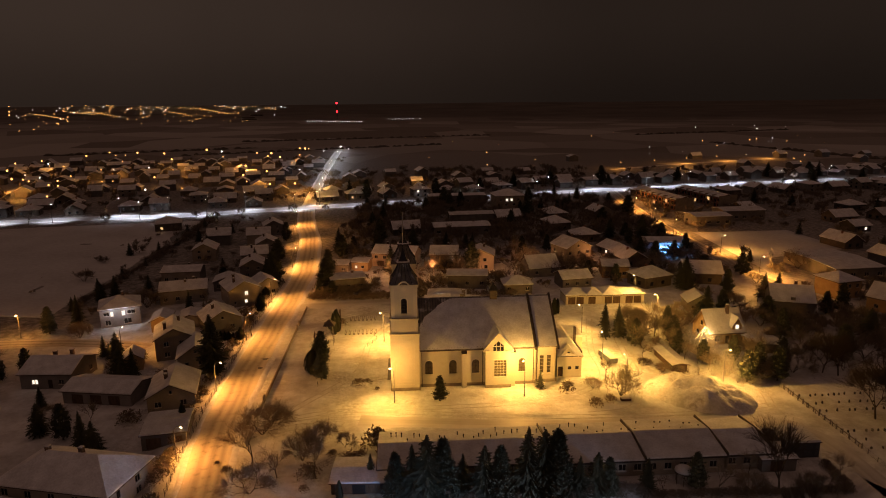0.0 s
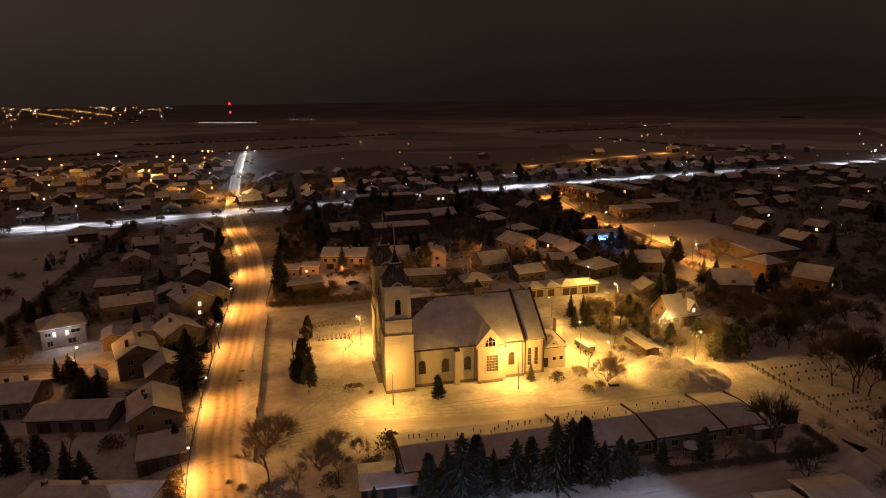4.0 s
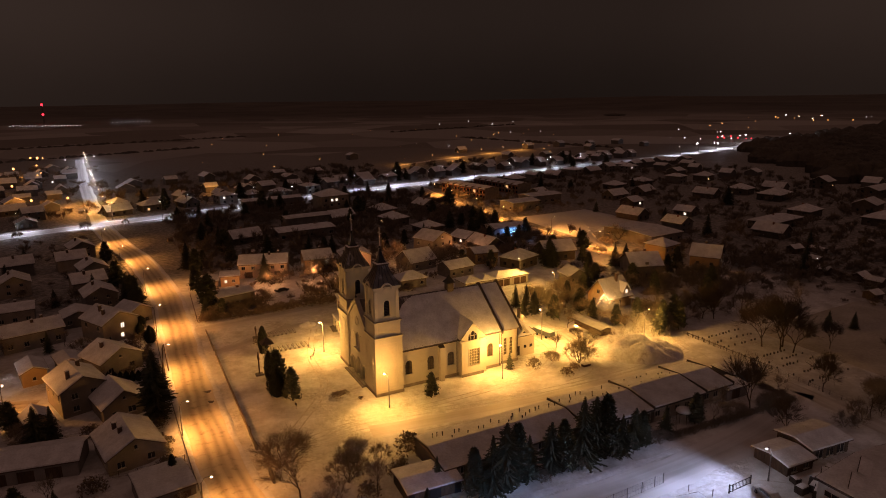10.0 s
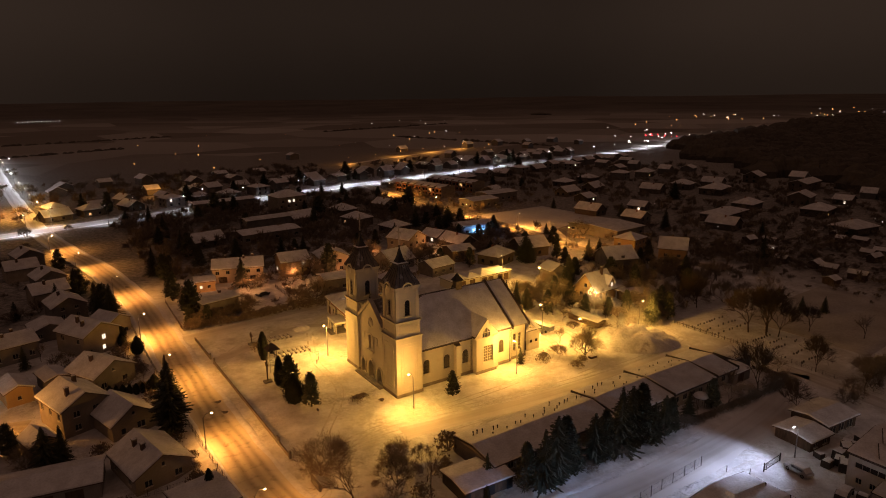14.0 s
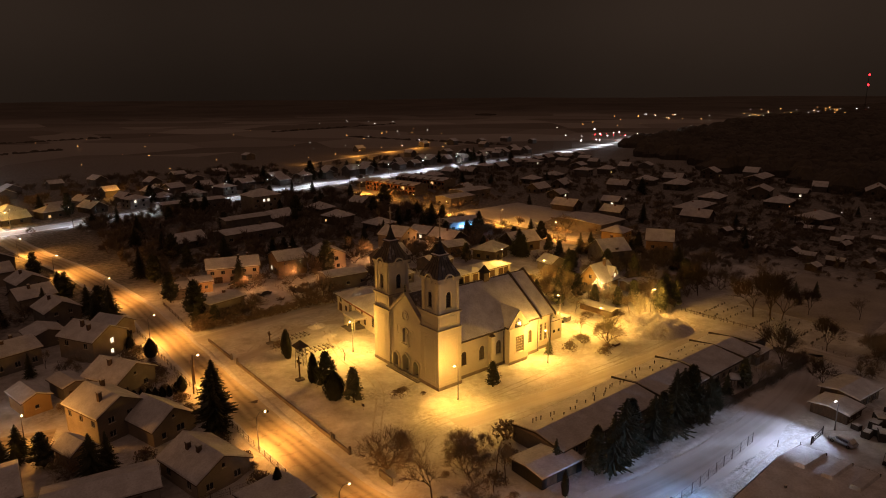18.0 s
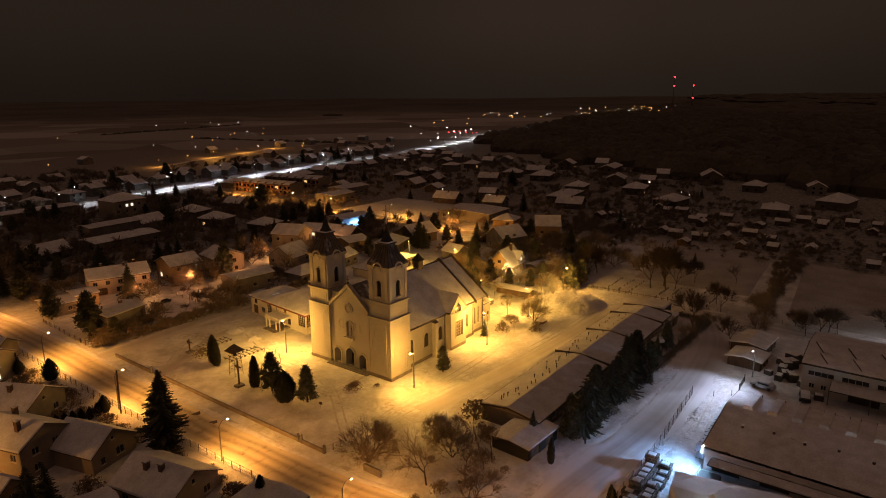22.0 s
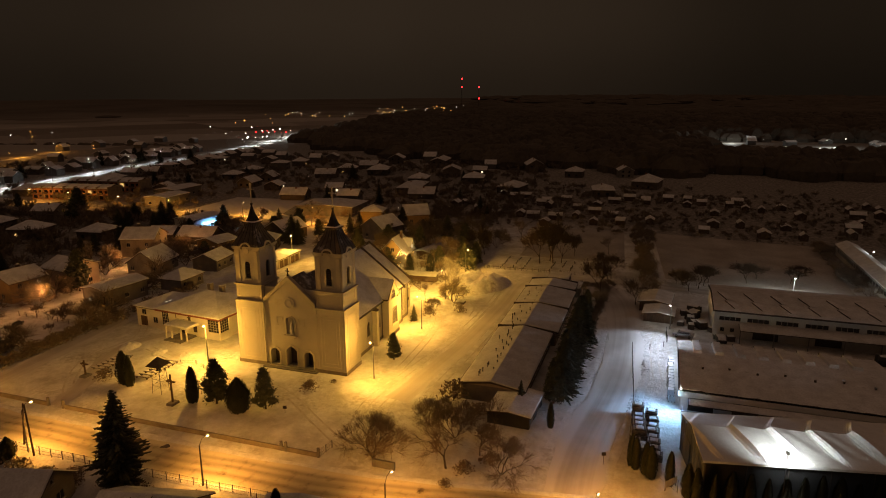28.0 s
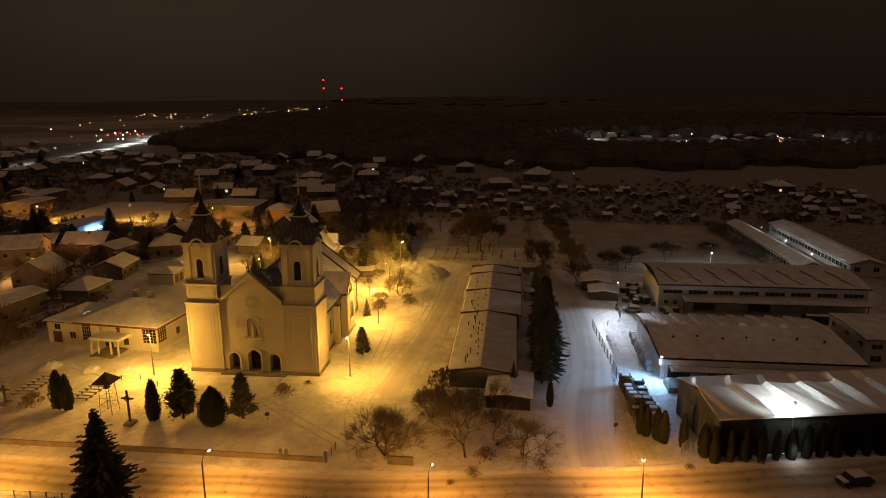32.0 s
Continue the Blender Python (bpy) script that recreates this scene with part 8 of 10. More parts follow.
def plant(kind, i, x, y, hh, wide=1.0, label="", group="", rot=None):
    m = pose(x, y, ground_at(x, y), 0, 0, random.uniform(0, 360) if rot is None else rot)
    if kind in ("spruce", "pine"):
        src = SPRUCE if kind == "spruce" else PINE
        ob = thing("spruce_tree" if kind == "spruce" else "pine_tree", m @ Matrix.Diagonal((hh / 10 * wide, hh / 10 * wide, hh / 10, 1)), label or "dark evergreen tree dusted with snow", "conifer", group)
        part("trunk", TRUNK, None, ob)
        part("crown", src[3 if i == 99 else i % 3], None, ob)
    elif kind == "column":
        ob = thing("thuja", m @ Matrix.Diagonal((hh / 5 * wide, hh / 5 * wide, hh / 5, 1)), label or "dark columnar thuja in the snow", "thuja", group)
        part("crown", COLUMN[i % 3], None, ob)
    elif kind == "round":
        ob = thing("thuja", m @ Matrix.Diagonal((hh / 4 * wide, hh / 4 * wide, hh / 4, 1)), label or "broad dark evergreen shrub", "thuja", group)
        part("crown", ROUND[i % 2], None, ob)
    elif kind == "bare":
        ob = thing("bare_tree", m @ Matrix.Diagonal((hh / 9 * wide, hh / 9 * wide, hh / 9, 1)), label or "leafless tree with dark fine branches", "tree", group)
        a, b = BARE_DENSE[i % 2] if group == "field trees" else BARE_LIGHT[i % 3] if group in ("neighbourhood trees", "field hedgerow", "trees behind the cemetery") else BARE[i % 5]
        part("trunk", a, None, ob)
        part("crown", b, None, ob)
    elif kind == "bush":
        ob = thing("bush", m @ Matrix.Diagonal((hh / 1.5 * wide, hh / 1.5 * wide, hh / 1.5, 1)), label or "leafless garden bush in snow", "bush", group)
        part("crown", BUSH[i % 2], None, ob)
    else:
        ob = thing("snowy_tree", m @ Matrix.Diagonal((hh / 3.2 * wide, hh / 3.2 * wide, hh / 3.2, 1)), label or "small tree thick with snow, lit by a lamp", "tree", group)
        part("crown", SNOWY[i % 2], None, ob)
    return ob


random.seed(3)
rng = random.Random(31)
# dark row between the long building and the lane
ROW = [pine_mesh(61, 10, 2.7, 92, 0.10, 46, 0.85, 0.15, 0.55), conifer_mesh(62, 10, 2.8, 0.75, 0.22, 0.06), conifer_mesh(63, 10, 2.7, 0.7, 0.14, 0.06, True)]
SPRUCE_ROW = ((-2.5, 90.3, 8.5), (0.2, 89.0, 10.5), (2.5, 88.6, 12.2), (5.0, 89.2, 11.2), (8.2, 90.6, 7.6), (11.5, 89.0, 9.8), (14.0, 89.0, 9.7), (18.4, 89.3, 12.6), (21.0, 89.3, 12.0), (22.9, 88.8, 12.2), (26.5, 88.6, 7.6), (29.3, 88.4, 8.2), (31.2, 88.5, 7.2), (37.8, 89.5, 6.2))
for i, (x, y, hh) in enumerate(SPRUCE_ROW):
    ob = thing("spruce_tree", pose(x, y, 0, 0, 0, 47 * i) @ Matrix.Diagonal((hh / 9.2, hh / 9.2, hh / 10, 1)), "dark ragged spruce in a row beside the workshop lane", "conifer", "row of conifers by the lane")
    part("trunk", TRUNK, None, ob)
    part("crown", ROW[i % 3], None, ob)
for i, (x, y, hh) in enumerate(((8.8, 88.0, 3.2), (16.4, 88.0, 3.0), (24.6, 87.6, 3.4), (28.0, 87.4, 3.0), (33.5, 88.4, 3.6), (35.8, 88.8, 3.0), (40.2, 89.2, 2.6))):
    plant("bare", i, x, y, hh, 1.1, "leafless shrub between the spruces by the lane", "shrubs by the lane")
plant("spruce", 1, -6.6, 95.2, 5.6, 0.95, "slim dark spruce beside a shed")
plant("column", 1, -11.2, 89.4, 4.4)
for x, y, hh, k, i in ((-21.6, 150.2, 6.6, "column", 0), (-20.8, 145.9, 8.2, "pine", 0), (-22.0, 140.5, 6.0, "round", 0), (-19.8, 136.7, 7.6, "pine", 1), (-20.0, 165.6, 6.0, "column", 1), (-19.4, 167.6, 6.4, "column", 2), (6.4, 124.0, 5.8, "pine", 1), (28.6, 128.2, 4.4, "spruce", 1)):
    plant(k, i, x, y, hh, 1.1 if k == "column" else 1.0 if k == "spruce" else 1.15 if k == "pine" else 0.9, "dark evergreen standing in the churchyard snow", "churchyard evergreens")
PINE.append(conifer_mesh(23, 10, 2.6, 0.7, 0.10, 0.05, True))
big = plant("pine", 99, -45.4, 142.2, 15.4, 1.0, "tall broad dark spruce with ragged boughs beside the street fence", rot=20)
for sc, turn, lift in ((0.82, 140, 0.25), (0.62, 60, 0.1)):
    ob = part("crown", PINE[3], None, big)
    ob.matrix_basis = pose(0.0, 0.0, lift, 0, 0, turn) @ Matrix.Diagonal((sc, sc, 0.96 - lift / 10, 1))
for x, y, hh in ((-46.2, 217.0, 12.5), (-49.0, 221.0, 10.0), (-47.5, 224.0, 11.0), (-51.2, 253.0, 9.5), (-52.0, 260.0, 8.5), (-54.6, 292.0, 9.0), (-26.8, 208.5, 11.0), (-28.1, 227.0, 9.5), (-28.5, 203.0, 6.0), (-24.0, 201.5, 5.0)):
    plant("pine" if int(hh) % 2 else "spruce", int(hh), x, y, hh, 1.15, "dark spruce in a front garden")
plant("round", 1, -44.3, 188.1, 4.6, 1.0, "small round-crowned evergreen by the street fence")
for i in range(10):
    plant("round", i, -55.6 + i * 1.25, 169.2 - i * 0.5, 2.6, 0.75, "clipped dark hedge shrub beside the houses", "garden hedge")
for i, (x, y, hh, w) in enumerate(((-28.0, 112.8, 8.8, 1.25), (-27.4, 101.6, 8.4, 1.2), (-26.2, 93.8, 7.6, 1.2), (-16.0, 97.4, 6.6, 1.0), (-16.6, 107.8, 7.0, 0.9), (-19.0, 103.0, 7.6, 1.0), (-22.5, 98.0, 6.2, 1.0), (-12.0, 107.0, 4.6, 0.8))):
    plant("bare", i, x, y, hh, w, "leafless spreading tree at the churchyard corner", "bare trees at the corner")
for i, (x, y) in enumerate(((-22, 105), (-14, 104.5), (-11, 102), (-24, 96), (-8.8, 104.2), (-17.5, 94), (-31.5, 100.5), (-27.5, 99))):
    plant("bush", i, x, y, rng.uniform(0.9, 1.9))
for i, (x, y, hh, k, w) in enumerate(((54.4, 165.0, 7.5, "spruce", 0.9), (58.0, 164.5, 7.0, "spruce", 0.9), (57.7, 150.5, 7.5, "pine", 0.95), (46.1, 124.4, 7.2, "bare", 1.1), (40.1, 127.6, 3.6, "bare", 1.1), (34.1, 126.4, 2.4, "bush", 0.8), (42.9, 176.6, 5.0, "column", 1.2), (44.0, 177.4, 4.6, "column", 1.1),
                                     (76.4, 151.0, 4.4, "snowy", 0.9), (74.0, 149.0, 3.6, "snowy", 0.9), (75.5, 126.5, 3.0, "snowy", 0.9), (68.5, 138.5, 4.5, "bare", 1.2), (66.5, 148.0, 8.0, "bare", 1.2), (63.5, 153.0, 8.5, "bare", 1.2), (68.5, 156.5, 7.5, "bare", 1.1), (63.0, 160.0, 6.5, "bare", 1.2), (70.5, 161.5, 7.0, "pine", 0.8), (72.5, 141.0, 5.5, "snowy", 0.9), (77.0, 138.5, 7.0, "pine", 1.0), (80.5, 133.0, 6.5, "bare", 1.2), (82.5, 140.5, 7.5, "bare", 1.2), (68.0, 144.0, 4.6, "snowy", 0.9), (65.0, 167.5, 6.5, "bare", 1.1), (86.0, 133.5, 8.0, "pine", 1.0), (73.5, 168.5, 6.0, "bare", 1.2), (79.0, 128.8, 5.5, "bare", 1.0), (61.5, 170.5, 5.0, "bare", 1.0), (74.5, 134.0, 4.2, "snowy", 0.9), (77.8, 147.6, 4.8, "snowy", 0.8), (75.2, 146.2, 3.8, "snowy", 0.8), (61.5, 132.5, 3.4, "bare", 1.2), (69.5, 134.8, 4.0, "bare", 1.2), (72.0, 137.4, 4.4, "bare", 1.2), (76.8, 131.0, 4.0, "bare", 1.2), (58.5, 134.5, 3.4, "bare", 1.2), (55.5, 138.0, 3.0, "bare", 1.2), (57.0, 143.5, 4.2, "bare", 1.2), (60.0, 156.0, 5.5, "bare", 1.1), (66.5, 141.0, 4.6, "bare", 1.2), (72.6, 127.4, 2.6, "snowy", 0.8), (68.4, 130.4, 3.4, "snowy", 0.8), (65.6, 131.6, 2.6, "snowy", 0.8))):
    plant(k, i, x, y, hh, w, "" if k in ("column", "bush") else "garden tree by the churchyard, lit by lamps", "trees by the mound")
for i in range(9):
    x, y = rng.uniform(95, 120), rng.uniform(122, 152)
    plant("bare", i, x, y, rng.uniform(6, 9), 1.1, "tall dark tree behind the cemetery", "trees behind the cemetery")
# lining the fabric hall
for i in range(20):
    p = tent.matrix_basis @ Vector((-1.5 + rng.uniform(-0.15, 0.15), 1.0 - i * 2.15, 0))
    plant("column", i, p.x, p.y, 5.0 + rng.uniform(-0.5, 0.5) - (0.6 if i > 14 else 0), 0.92, "dark thuja in a row before the fabric hall", "thujas along the fabric hall")
for i, (x, y) in enumerate(((-19.0, 76.0), (-18.3, 76.6), (-20.7, 73.9), (-20.0, 74.6), (-21.7, 71.4), (-24.0, 69.2))):
    plant("column", i, x, y, 5.0, 0.95, "dark thuja at the yard corner", "thujas along the fabric hall")
# dark gardens behind the yellow house
for i, (x, y, k, hh) in enumerate(((90, 163, "bare", 7.0), (94, 168, "bare", 6.5), (97, 162, "bare", 7.5), (92, 174, "pine", 7.0), (98, 180, "bare", 6.5), (101, 166, "pine", 7.5), (104, 160, "bare", 8.0), (79, 172, "bare", 6.5), (82, 167, "pine", 6.0), (76, 164, "bare", 6.5), (100, 187, "pine", 7.0), (108, 183, "bare", 7.0), (92, 186, "bare", 6.5), (121, 170, "pine", 7.0))):
    plant(k, i, x, y, hh, 1.2, "dark garden tree behind the yellow house", "trees behind the yellow house")
# gardens west of the street
for i, (x, y, k, hh) in enumerate(((-44.8, 128, "bush", 1.1), (-44.3, 131.5, "bush", 1.2), (-44.6, 118.5, "column", 4.6), (-43.8, 116, "bush", 1.5), (-42.6, 106, "bush", 1.8), (-42.3, 102, "bush", 1.6), (-43, 98, "bush", 1.7), (-63.5, 142.0, "spruce", 8.5), (-66.0, 141.0, "spruce", 9.5), (-69.0, 146.0, "bare", 6), (-61, 112, "spruce", 8), (-58, 110, "spruce", 7), (-66.5, 116, "pine", 7.5), (-63.0, 120, "bare", 6), (-54, 160.0, "bare", 5), (-45.5, 176, "bush", 1.8), (-46, 181, "bush", 1.4), (-44.6, 164.8, "round", 3.4), (-46.0, 204, "round", 3.6), (-46.5, 198.5, "round", 3.4), (-72, 118, "spruce", 7), (-49.5, 168.5, "bare", 4.5), (-77, 157.5, "spruce", 6.0), (-74.4, 158.6, "spruce", 6.5), (-90, 172, "bare", 7), (-96, 184, "spruce", 9), (-100, 176, "pine", 8), (-60, 192, "bare", 6), (-68, 196, "spruce", 6), (-57, 186, "bush", 1.6))):
    plant(k, i, x, y, hh)
# east: by the mound, yellow house, cemetery
for i, (x, y, k, hh) in enumerate(((45.0, 123.6, "bare", 7.8), (38.5, 119.8, "bush", 1.6), (42.0, 121.5, "bush", 1.4), (44.0, 131.0, "bare", 5.0), (52.0, 157.0, "spruce", 6.5), (56.0, 157.5, "spruce", 7.0), (59.0, 149.5, "bare", 7.0), (63.0, 160.0, "bare", 9.0), (66.0, 162.0, "bare", 8.5), (62.0, 166.5, "bare", 7.5), (70.0, 160.5, "pine", 7.0), (72.0, 131.0, "snowy", 4.2), (75.0, 128.0, "pine", 7.5), (79.0, 131.0, "pine", 8.0), (74.0, 136.0, "snowy", 4.6), (70.0, 139.0, "pine", 6.0), (82.0, 128.0, "pine", 8.0), (71.5, 148.0, "snowy", 5.0), (73.5, 146.0, "snowy", 4.2), (66.0, 144.0, "pine", 6.5), (68.0, 152.0, "pine", 7.5), (84.0, 136.0, "bare", 9.0), (88.0, 132.0, "bare", 9.0), (77.5, 75.5, "bare", 7.5), (85.2, 78.2, "bare", 8.5), (79.5, 67.3, "bare", 7.0), (123.6, 122.2, "bare", 9), (108, 128, "bare", 10), (112, 135, "bare", 10), (104, 138, "pine", 9), (118, 110, "spruce", 5), (110, 90, "bare", 6), (67.0, 87.0, "bare", 5.4), (70.5, 90.5, "bare", 5.0), (64.0, 88.0, "bare", 4.6), (54.0, 88.0, "bare", 5.6), (49.0, 88.5, "bare", 6), (46, 90, "pine", 6.5), (56, 92, "bare", 5.0))):
    plant(k, i, x, y, hh, 1.1 if k != "bare" else 1.0)
for i in range(26):
    plant("bare", i, 88 + i * 2.4, 78.5 + rng.uniform(-1.5, 1.5), rng.uniform(3.0, 5.5), 1.0, "scrubby leafless hedgerow tree", "field hedgerow")
for i in range(24):
    plant("bare", i, 82 + rng.uniform(0, 60), 20.6 + rng.uniform(0, 3), rng.uniform(3.5, 6), 1.1, "scrubby leafless hedgerow tree", "field hedgerow")

for i, (x, y, hh, w) in enumerate(((80.1, 86.8, 8.0, 0.9), (92.6, 105.6, 14.0, 1.0), (91.2, 109.6, 12.0, 1.1), (95.4, 107.2, 13.0, 1.1), (94.0, 103.4, 11.0, 1.0), (97.1, 129.3, 10.0, 1.1), (94.4, 131.2, 9.0, 1.1), (103.9, 100.6, 8.0, 0.9), (86.5, 89.6, 7.0, 0.9), (58.8, 87.7, 12.0, 0.85), (57.7, 79.2, 7.4, 1.05), (76.8, 63.5, 7.0, 1.1), (74.0, 66.0, 6.0, 1.1), (80.4, 62.0, 6.6, 1.2), (84.0, 60.5, 5.4, 1.3), (86.6, 50.2, 6.0, 1.5), (92.2, 47.2, 5.0, 1.5), (90.0, 38.7, 4.6, 1.6), (96.0, 35.5, 4.4, 1.6), (80.0, 69.0, 4.0, 1.3))):
    plant("bare", i, x, y, hh, w, "dark bare tree in the snowy field", "field trees")
plant("spruce", 0, 122.7, 106.0, 5.0, 1.1, "small lone spruce in the snowy field")
for i in range(30):
    plant("bush", i, -30 + i * 1.7 if i < 16 else -3 + (i - 16) * 2.8, 197.3 + rng.uniform(-0.8, 0.8), rng.uniform(1.3, 2.6), rng.uniform(0.9, 1.4), "dark hedge shrub along the lane north of the churchyard", "lane hedge")
for i in range(26):
    t = i / 25
    plant("bare", i, 69.9 + 90 * t + rng.uniform(-1.5, 1.5), 76.3 + 6.5 * t + rng.uniform(-1.5, 1.5), rng.uniform(3.5, 6.0), 0.9, "dark hedgerow tree along the field edge", "field hedgerow")
for i, (x, y, hh, w) in enumerate(((-11.2, 133.2, 1.5, 1.2), (-9.4, 134.2, 1.0, 1.3), (-7.0, 130.5, 0.6, 1.3), (-6.3, 107.1, 3.6, 0.8), (-17.4, 98.3, 2.2, 1.0), (-10.5, 101.6, 2.0, 1.1), (-33.8, 103.1, 0.6, 1.2), (-27.2, 71.9, 0.7, 1.1), (-24.9, 62.1, 0.7, 1.1), (-19.0, 172.8, 2.0, 1.0))):
    plant("bush", i, x, y, hh, w, "dark leafless bush standing in the snow", "churchyard bushes")
for i in range(16):
    plant("bush", i, -28.5 + i * 1.05, 201.2 + 0.22 * i + rng.uniform(-0.9, 0.9), rng.uniform(1.8, 3.2), rng.uniform(0.8, 1.1), "dark leafless shrub before the grey house", "garden shrubs")
for i, (x, y, hh, k) in enumerate(((-57.5, 143.5, 2.2, "bush"), (-46.0, 156.0, 1.6, "bush"), (-45.0, 151.5, 1.5, "bush"), (-49.0, 186.5, 2.6, "bush"), (-48.2, 193.0, 2.4, "bush"), (-50.5, 170.0, 2.2, "bush"), (-57.0, 122.5, 2.4, "bush"), (-45.5, 124.0, 1.8, "bush"), (-56.5, 170.5, 4.0, "bare"), (-64.0, 171.5, 4.6, "bare"), (-75.0, 156.0, 4.6, "spruce"), (-71.5, 152.5, 6.5, "pine"), (-68.0, 155.0, 4.2, "bare"), (-64.5, 199.0, 4.6, "bare"), (-92.0, 150.0, 6.0, "pine"), (-95.0, 144.0, 7.0, "pine"), (-100.0, 148.0, 6.5, "bare"), (-73.0, 124.0, 5.0, "bare"), (-78.0, 130.0, 5.0, "spruce"))):
    plant(k, i, x, y, hh, 1.1, "", "gardens west of the street")


# clipped hedge and a small pavilion south-east of the long building
for x0, y0, x1, y1, n in ((37.0, 88.2, 53.0, 87.6, 15), (53.0, 87.6, 70.5, 87.2, 16), (70.5, 88.0, 71.0, 95.5, 7)):
    for i in range(n):
        t = i / n
        plant("bush", i, x0 + (x1 - x0) * t + rng.uniform(-0.2, 0.2), y0 + (y1 - y0) * t + rng.uniform(-0.2, 0.2), rng.uniform(1.0, 1.4), 0.9, "dark clipped hedge shrub beside the long building", "garden hedge by the lane")
pav = thing("garden_pavilion", pose(44.6, 91.6, 0, 0, 0, 12), "small garden pavilion with a domed snowy roof", "pavilion")
for k in range(6):
    a = k * math.pi / 3
    part("post", Geo().tube((1.2 * math.cos(a), 1.2 * math.sin(a), 0), (1.2 * math.cos(a), 1.2 * math.sin(a), 2.1), 0.06, 0.06, 6), WOOD, pav)
part("roof", Geo().rings([[(r * math.cos(k * math.pi / 3), r * math.sin(k * math.pi / 3), z) for k in range(6)] for r, z in ((1.6, 2.05), (1.6, 2.15), (0.1, 2.75))]), SHEET, pav)
part("snow_cover", Geo().rings([[(r * math.cos(k * math.pi / 6), r * math.sin(k * math.pi / 6), z) for k in range(12)] for r, z in ((1.5, 2.2), (1.45, 2.45), (1.0, 2.85), (0.2, 3.05))]), ROOF_SNOW, pav, smooth=True)

# snow-dusted garden shrubs behind the street fence
for i in range(34):
    y = 92 + i * 3.9 + rng.uniform(-1.2, 1.2)
    near = min(STREET, key=lambda p: abs(p.y - y))
    plant("snowy" if i % 4 == 1 else "bush", i, near.x - 7.2 - rng.uniform(0, 1.8), y, rng.uniform(0.8, 2.0), rng.uniform(0.9, 1.3), "low snow-dusted shrub behind the street fence", "front garden shrubs")

# ---- houses north of the churchyard ----
house(27.5, 232.0, -8, 10.5, 9.5, 5.8, 8.0, PINK, {"S": [(2.0, 3.5, 1.2, 1.3, G_, "rect"), (6.6, 3.5, 1.2, 1.3, G_, "rect"), (7.0, 0.9, 1.2, 1.3, G_, "rect"), (1.4, 0.6, 2.2, 2.0, G_, "rect")], "W": row(0, 2, 9.5, 3.4, 1.2, 1.3, None, 2)}, "two-storey pale pink house in lamp light", axis="y", stacks=((1.5, 1, 7, 9),))
house(-3.5, 240.5, -18, 16.5, 10.0, 5.0, 7.2, PINK, {"S": row(0, 5, 16.5, 3.0, 1.2, 1.2) + [(2.0, 0.1, 2.6, 2.1, "gate", "rect"), (7.0, 0.6, 2.0, 1.4, G_, "rect"), (12.0, 0.6, 2.0, 1.4, G_, "rect")], "W": row(0, 2, 10, 1.1, 1.1, 1.2)}, "long pale double house with a snowy roof", axis="x", stacks=((-4, 1, 6.2, 8.2), (2, -0.6, 6.2, 8.0), (5, 0.5, 6.4, 8.2)))
house(-16.6, 234.0, -10, 6.0, 7.0, 3.4, 3.9, OCHRE, {"S": [(1.2, 1.2, 0.9, 1.0, L_, "rect"), (3.6, 1.2, 1.0, 1.0, G_, "rect")], "W": row(0, 2, 7, 1.2, 1.0, 1.0)}, "small ochre house with a lit window and flat snowy roof", axis="x")
house(-24.5, 232.0, -6, 7.0, 8.0, 3.2, 3.8, BEIGE, {"S": row(0, 2, 7, 1.1, 1.0, 1.1), "W": row(0, 2, 8, 1.1, 1.0, 1.1)}, "low beige flat-roofed annexe under snow", axis="x")
house(-20.0, 208.6, 13, 11.0, 8.0, 4.4, 5.0, GREY, {"S": row(0, 3, 11, 1.4, 1.1, 1.1), "W": row(0, 2, 8, 1.4, 1.1, 1.1)}, "dark grey box house with a flat snow roof", axis="x", stacks=((2, 0.5, 4.6, 6.0),))
house(14.5, 236.5, -6, 10.0, 10.5, 5.4, 7.6, OCHRE, {"S": [(7.2, 3.6, 1.3, 1.2, L_, "rect"), (2.0, 3.6, 1.2, 1.2, G_, "rect"), (2.0, 0.9, 1.2, 1.2, G_, "rect")], "W": [(2.4, 1.0, 1.4, 1.4, L_, "rect"), (6.4, 1.0, 1.2, 1.2, G_, "rect")]}, "ochre house with one bright window", axis="x", stacks=((1.5, 1.0, 6.6, 8.4),))
house(20.5, 209.0, -6, 13.0, 8.0, 4.4, 5.2, GREY, {"S": row(0, 3, 13, 1.3, 1.2, 1.1), "W": [(2, 1.5, 1.2, 0.5, L_, "rect")]}, "dark low house with a snowy roof", axis="x")
house(48.0, 222.0, 10, 11.0, 10.0, 3.4, 6.8, GREY, {"W": row(0, 2, 10, 1.1, 1.2, 1.2), "S": row(0, 2, 11, 1.1, 1.2, 1.2, None, 2)}, "dark barn-like house with a broad snowy roof", axis="x")
house(64.0, 240.0, 20, 11.0, 11.0, 6.2, 9.0, BEIGE, {"S": [(4.8, 6.4, 0.8, 0.9, G_, "rect")] + row(0, 3, 11, 3.6, 1.1, 1.3) + row(0, 3, 11, 0.9, 1.1, 1.3), "W": row(0, 2, 11, 3.6, 1.1, 1.3, None, 2)}, "tall beige gabled house with dark windows", stacks=((1.5, 2, 7.8, 10.0),))
house(74.0, 218.0, -10, 9.0, 10.0, 4.2, 5.4, OCHRE, {"S": row(0, 2, 9, 1.2, 1.2, 1.2)}, "low ochre house with a snowy roof", axis="x")
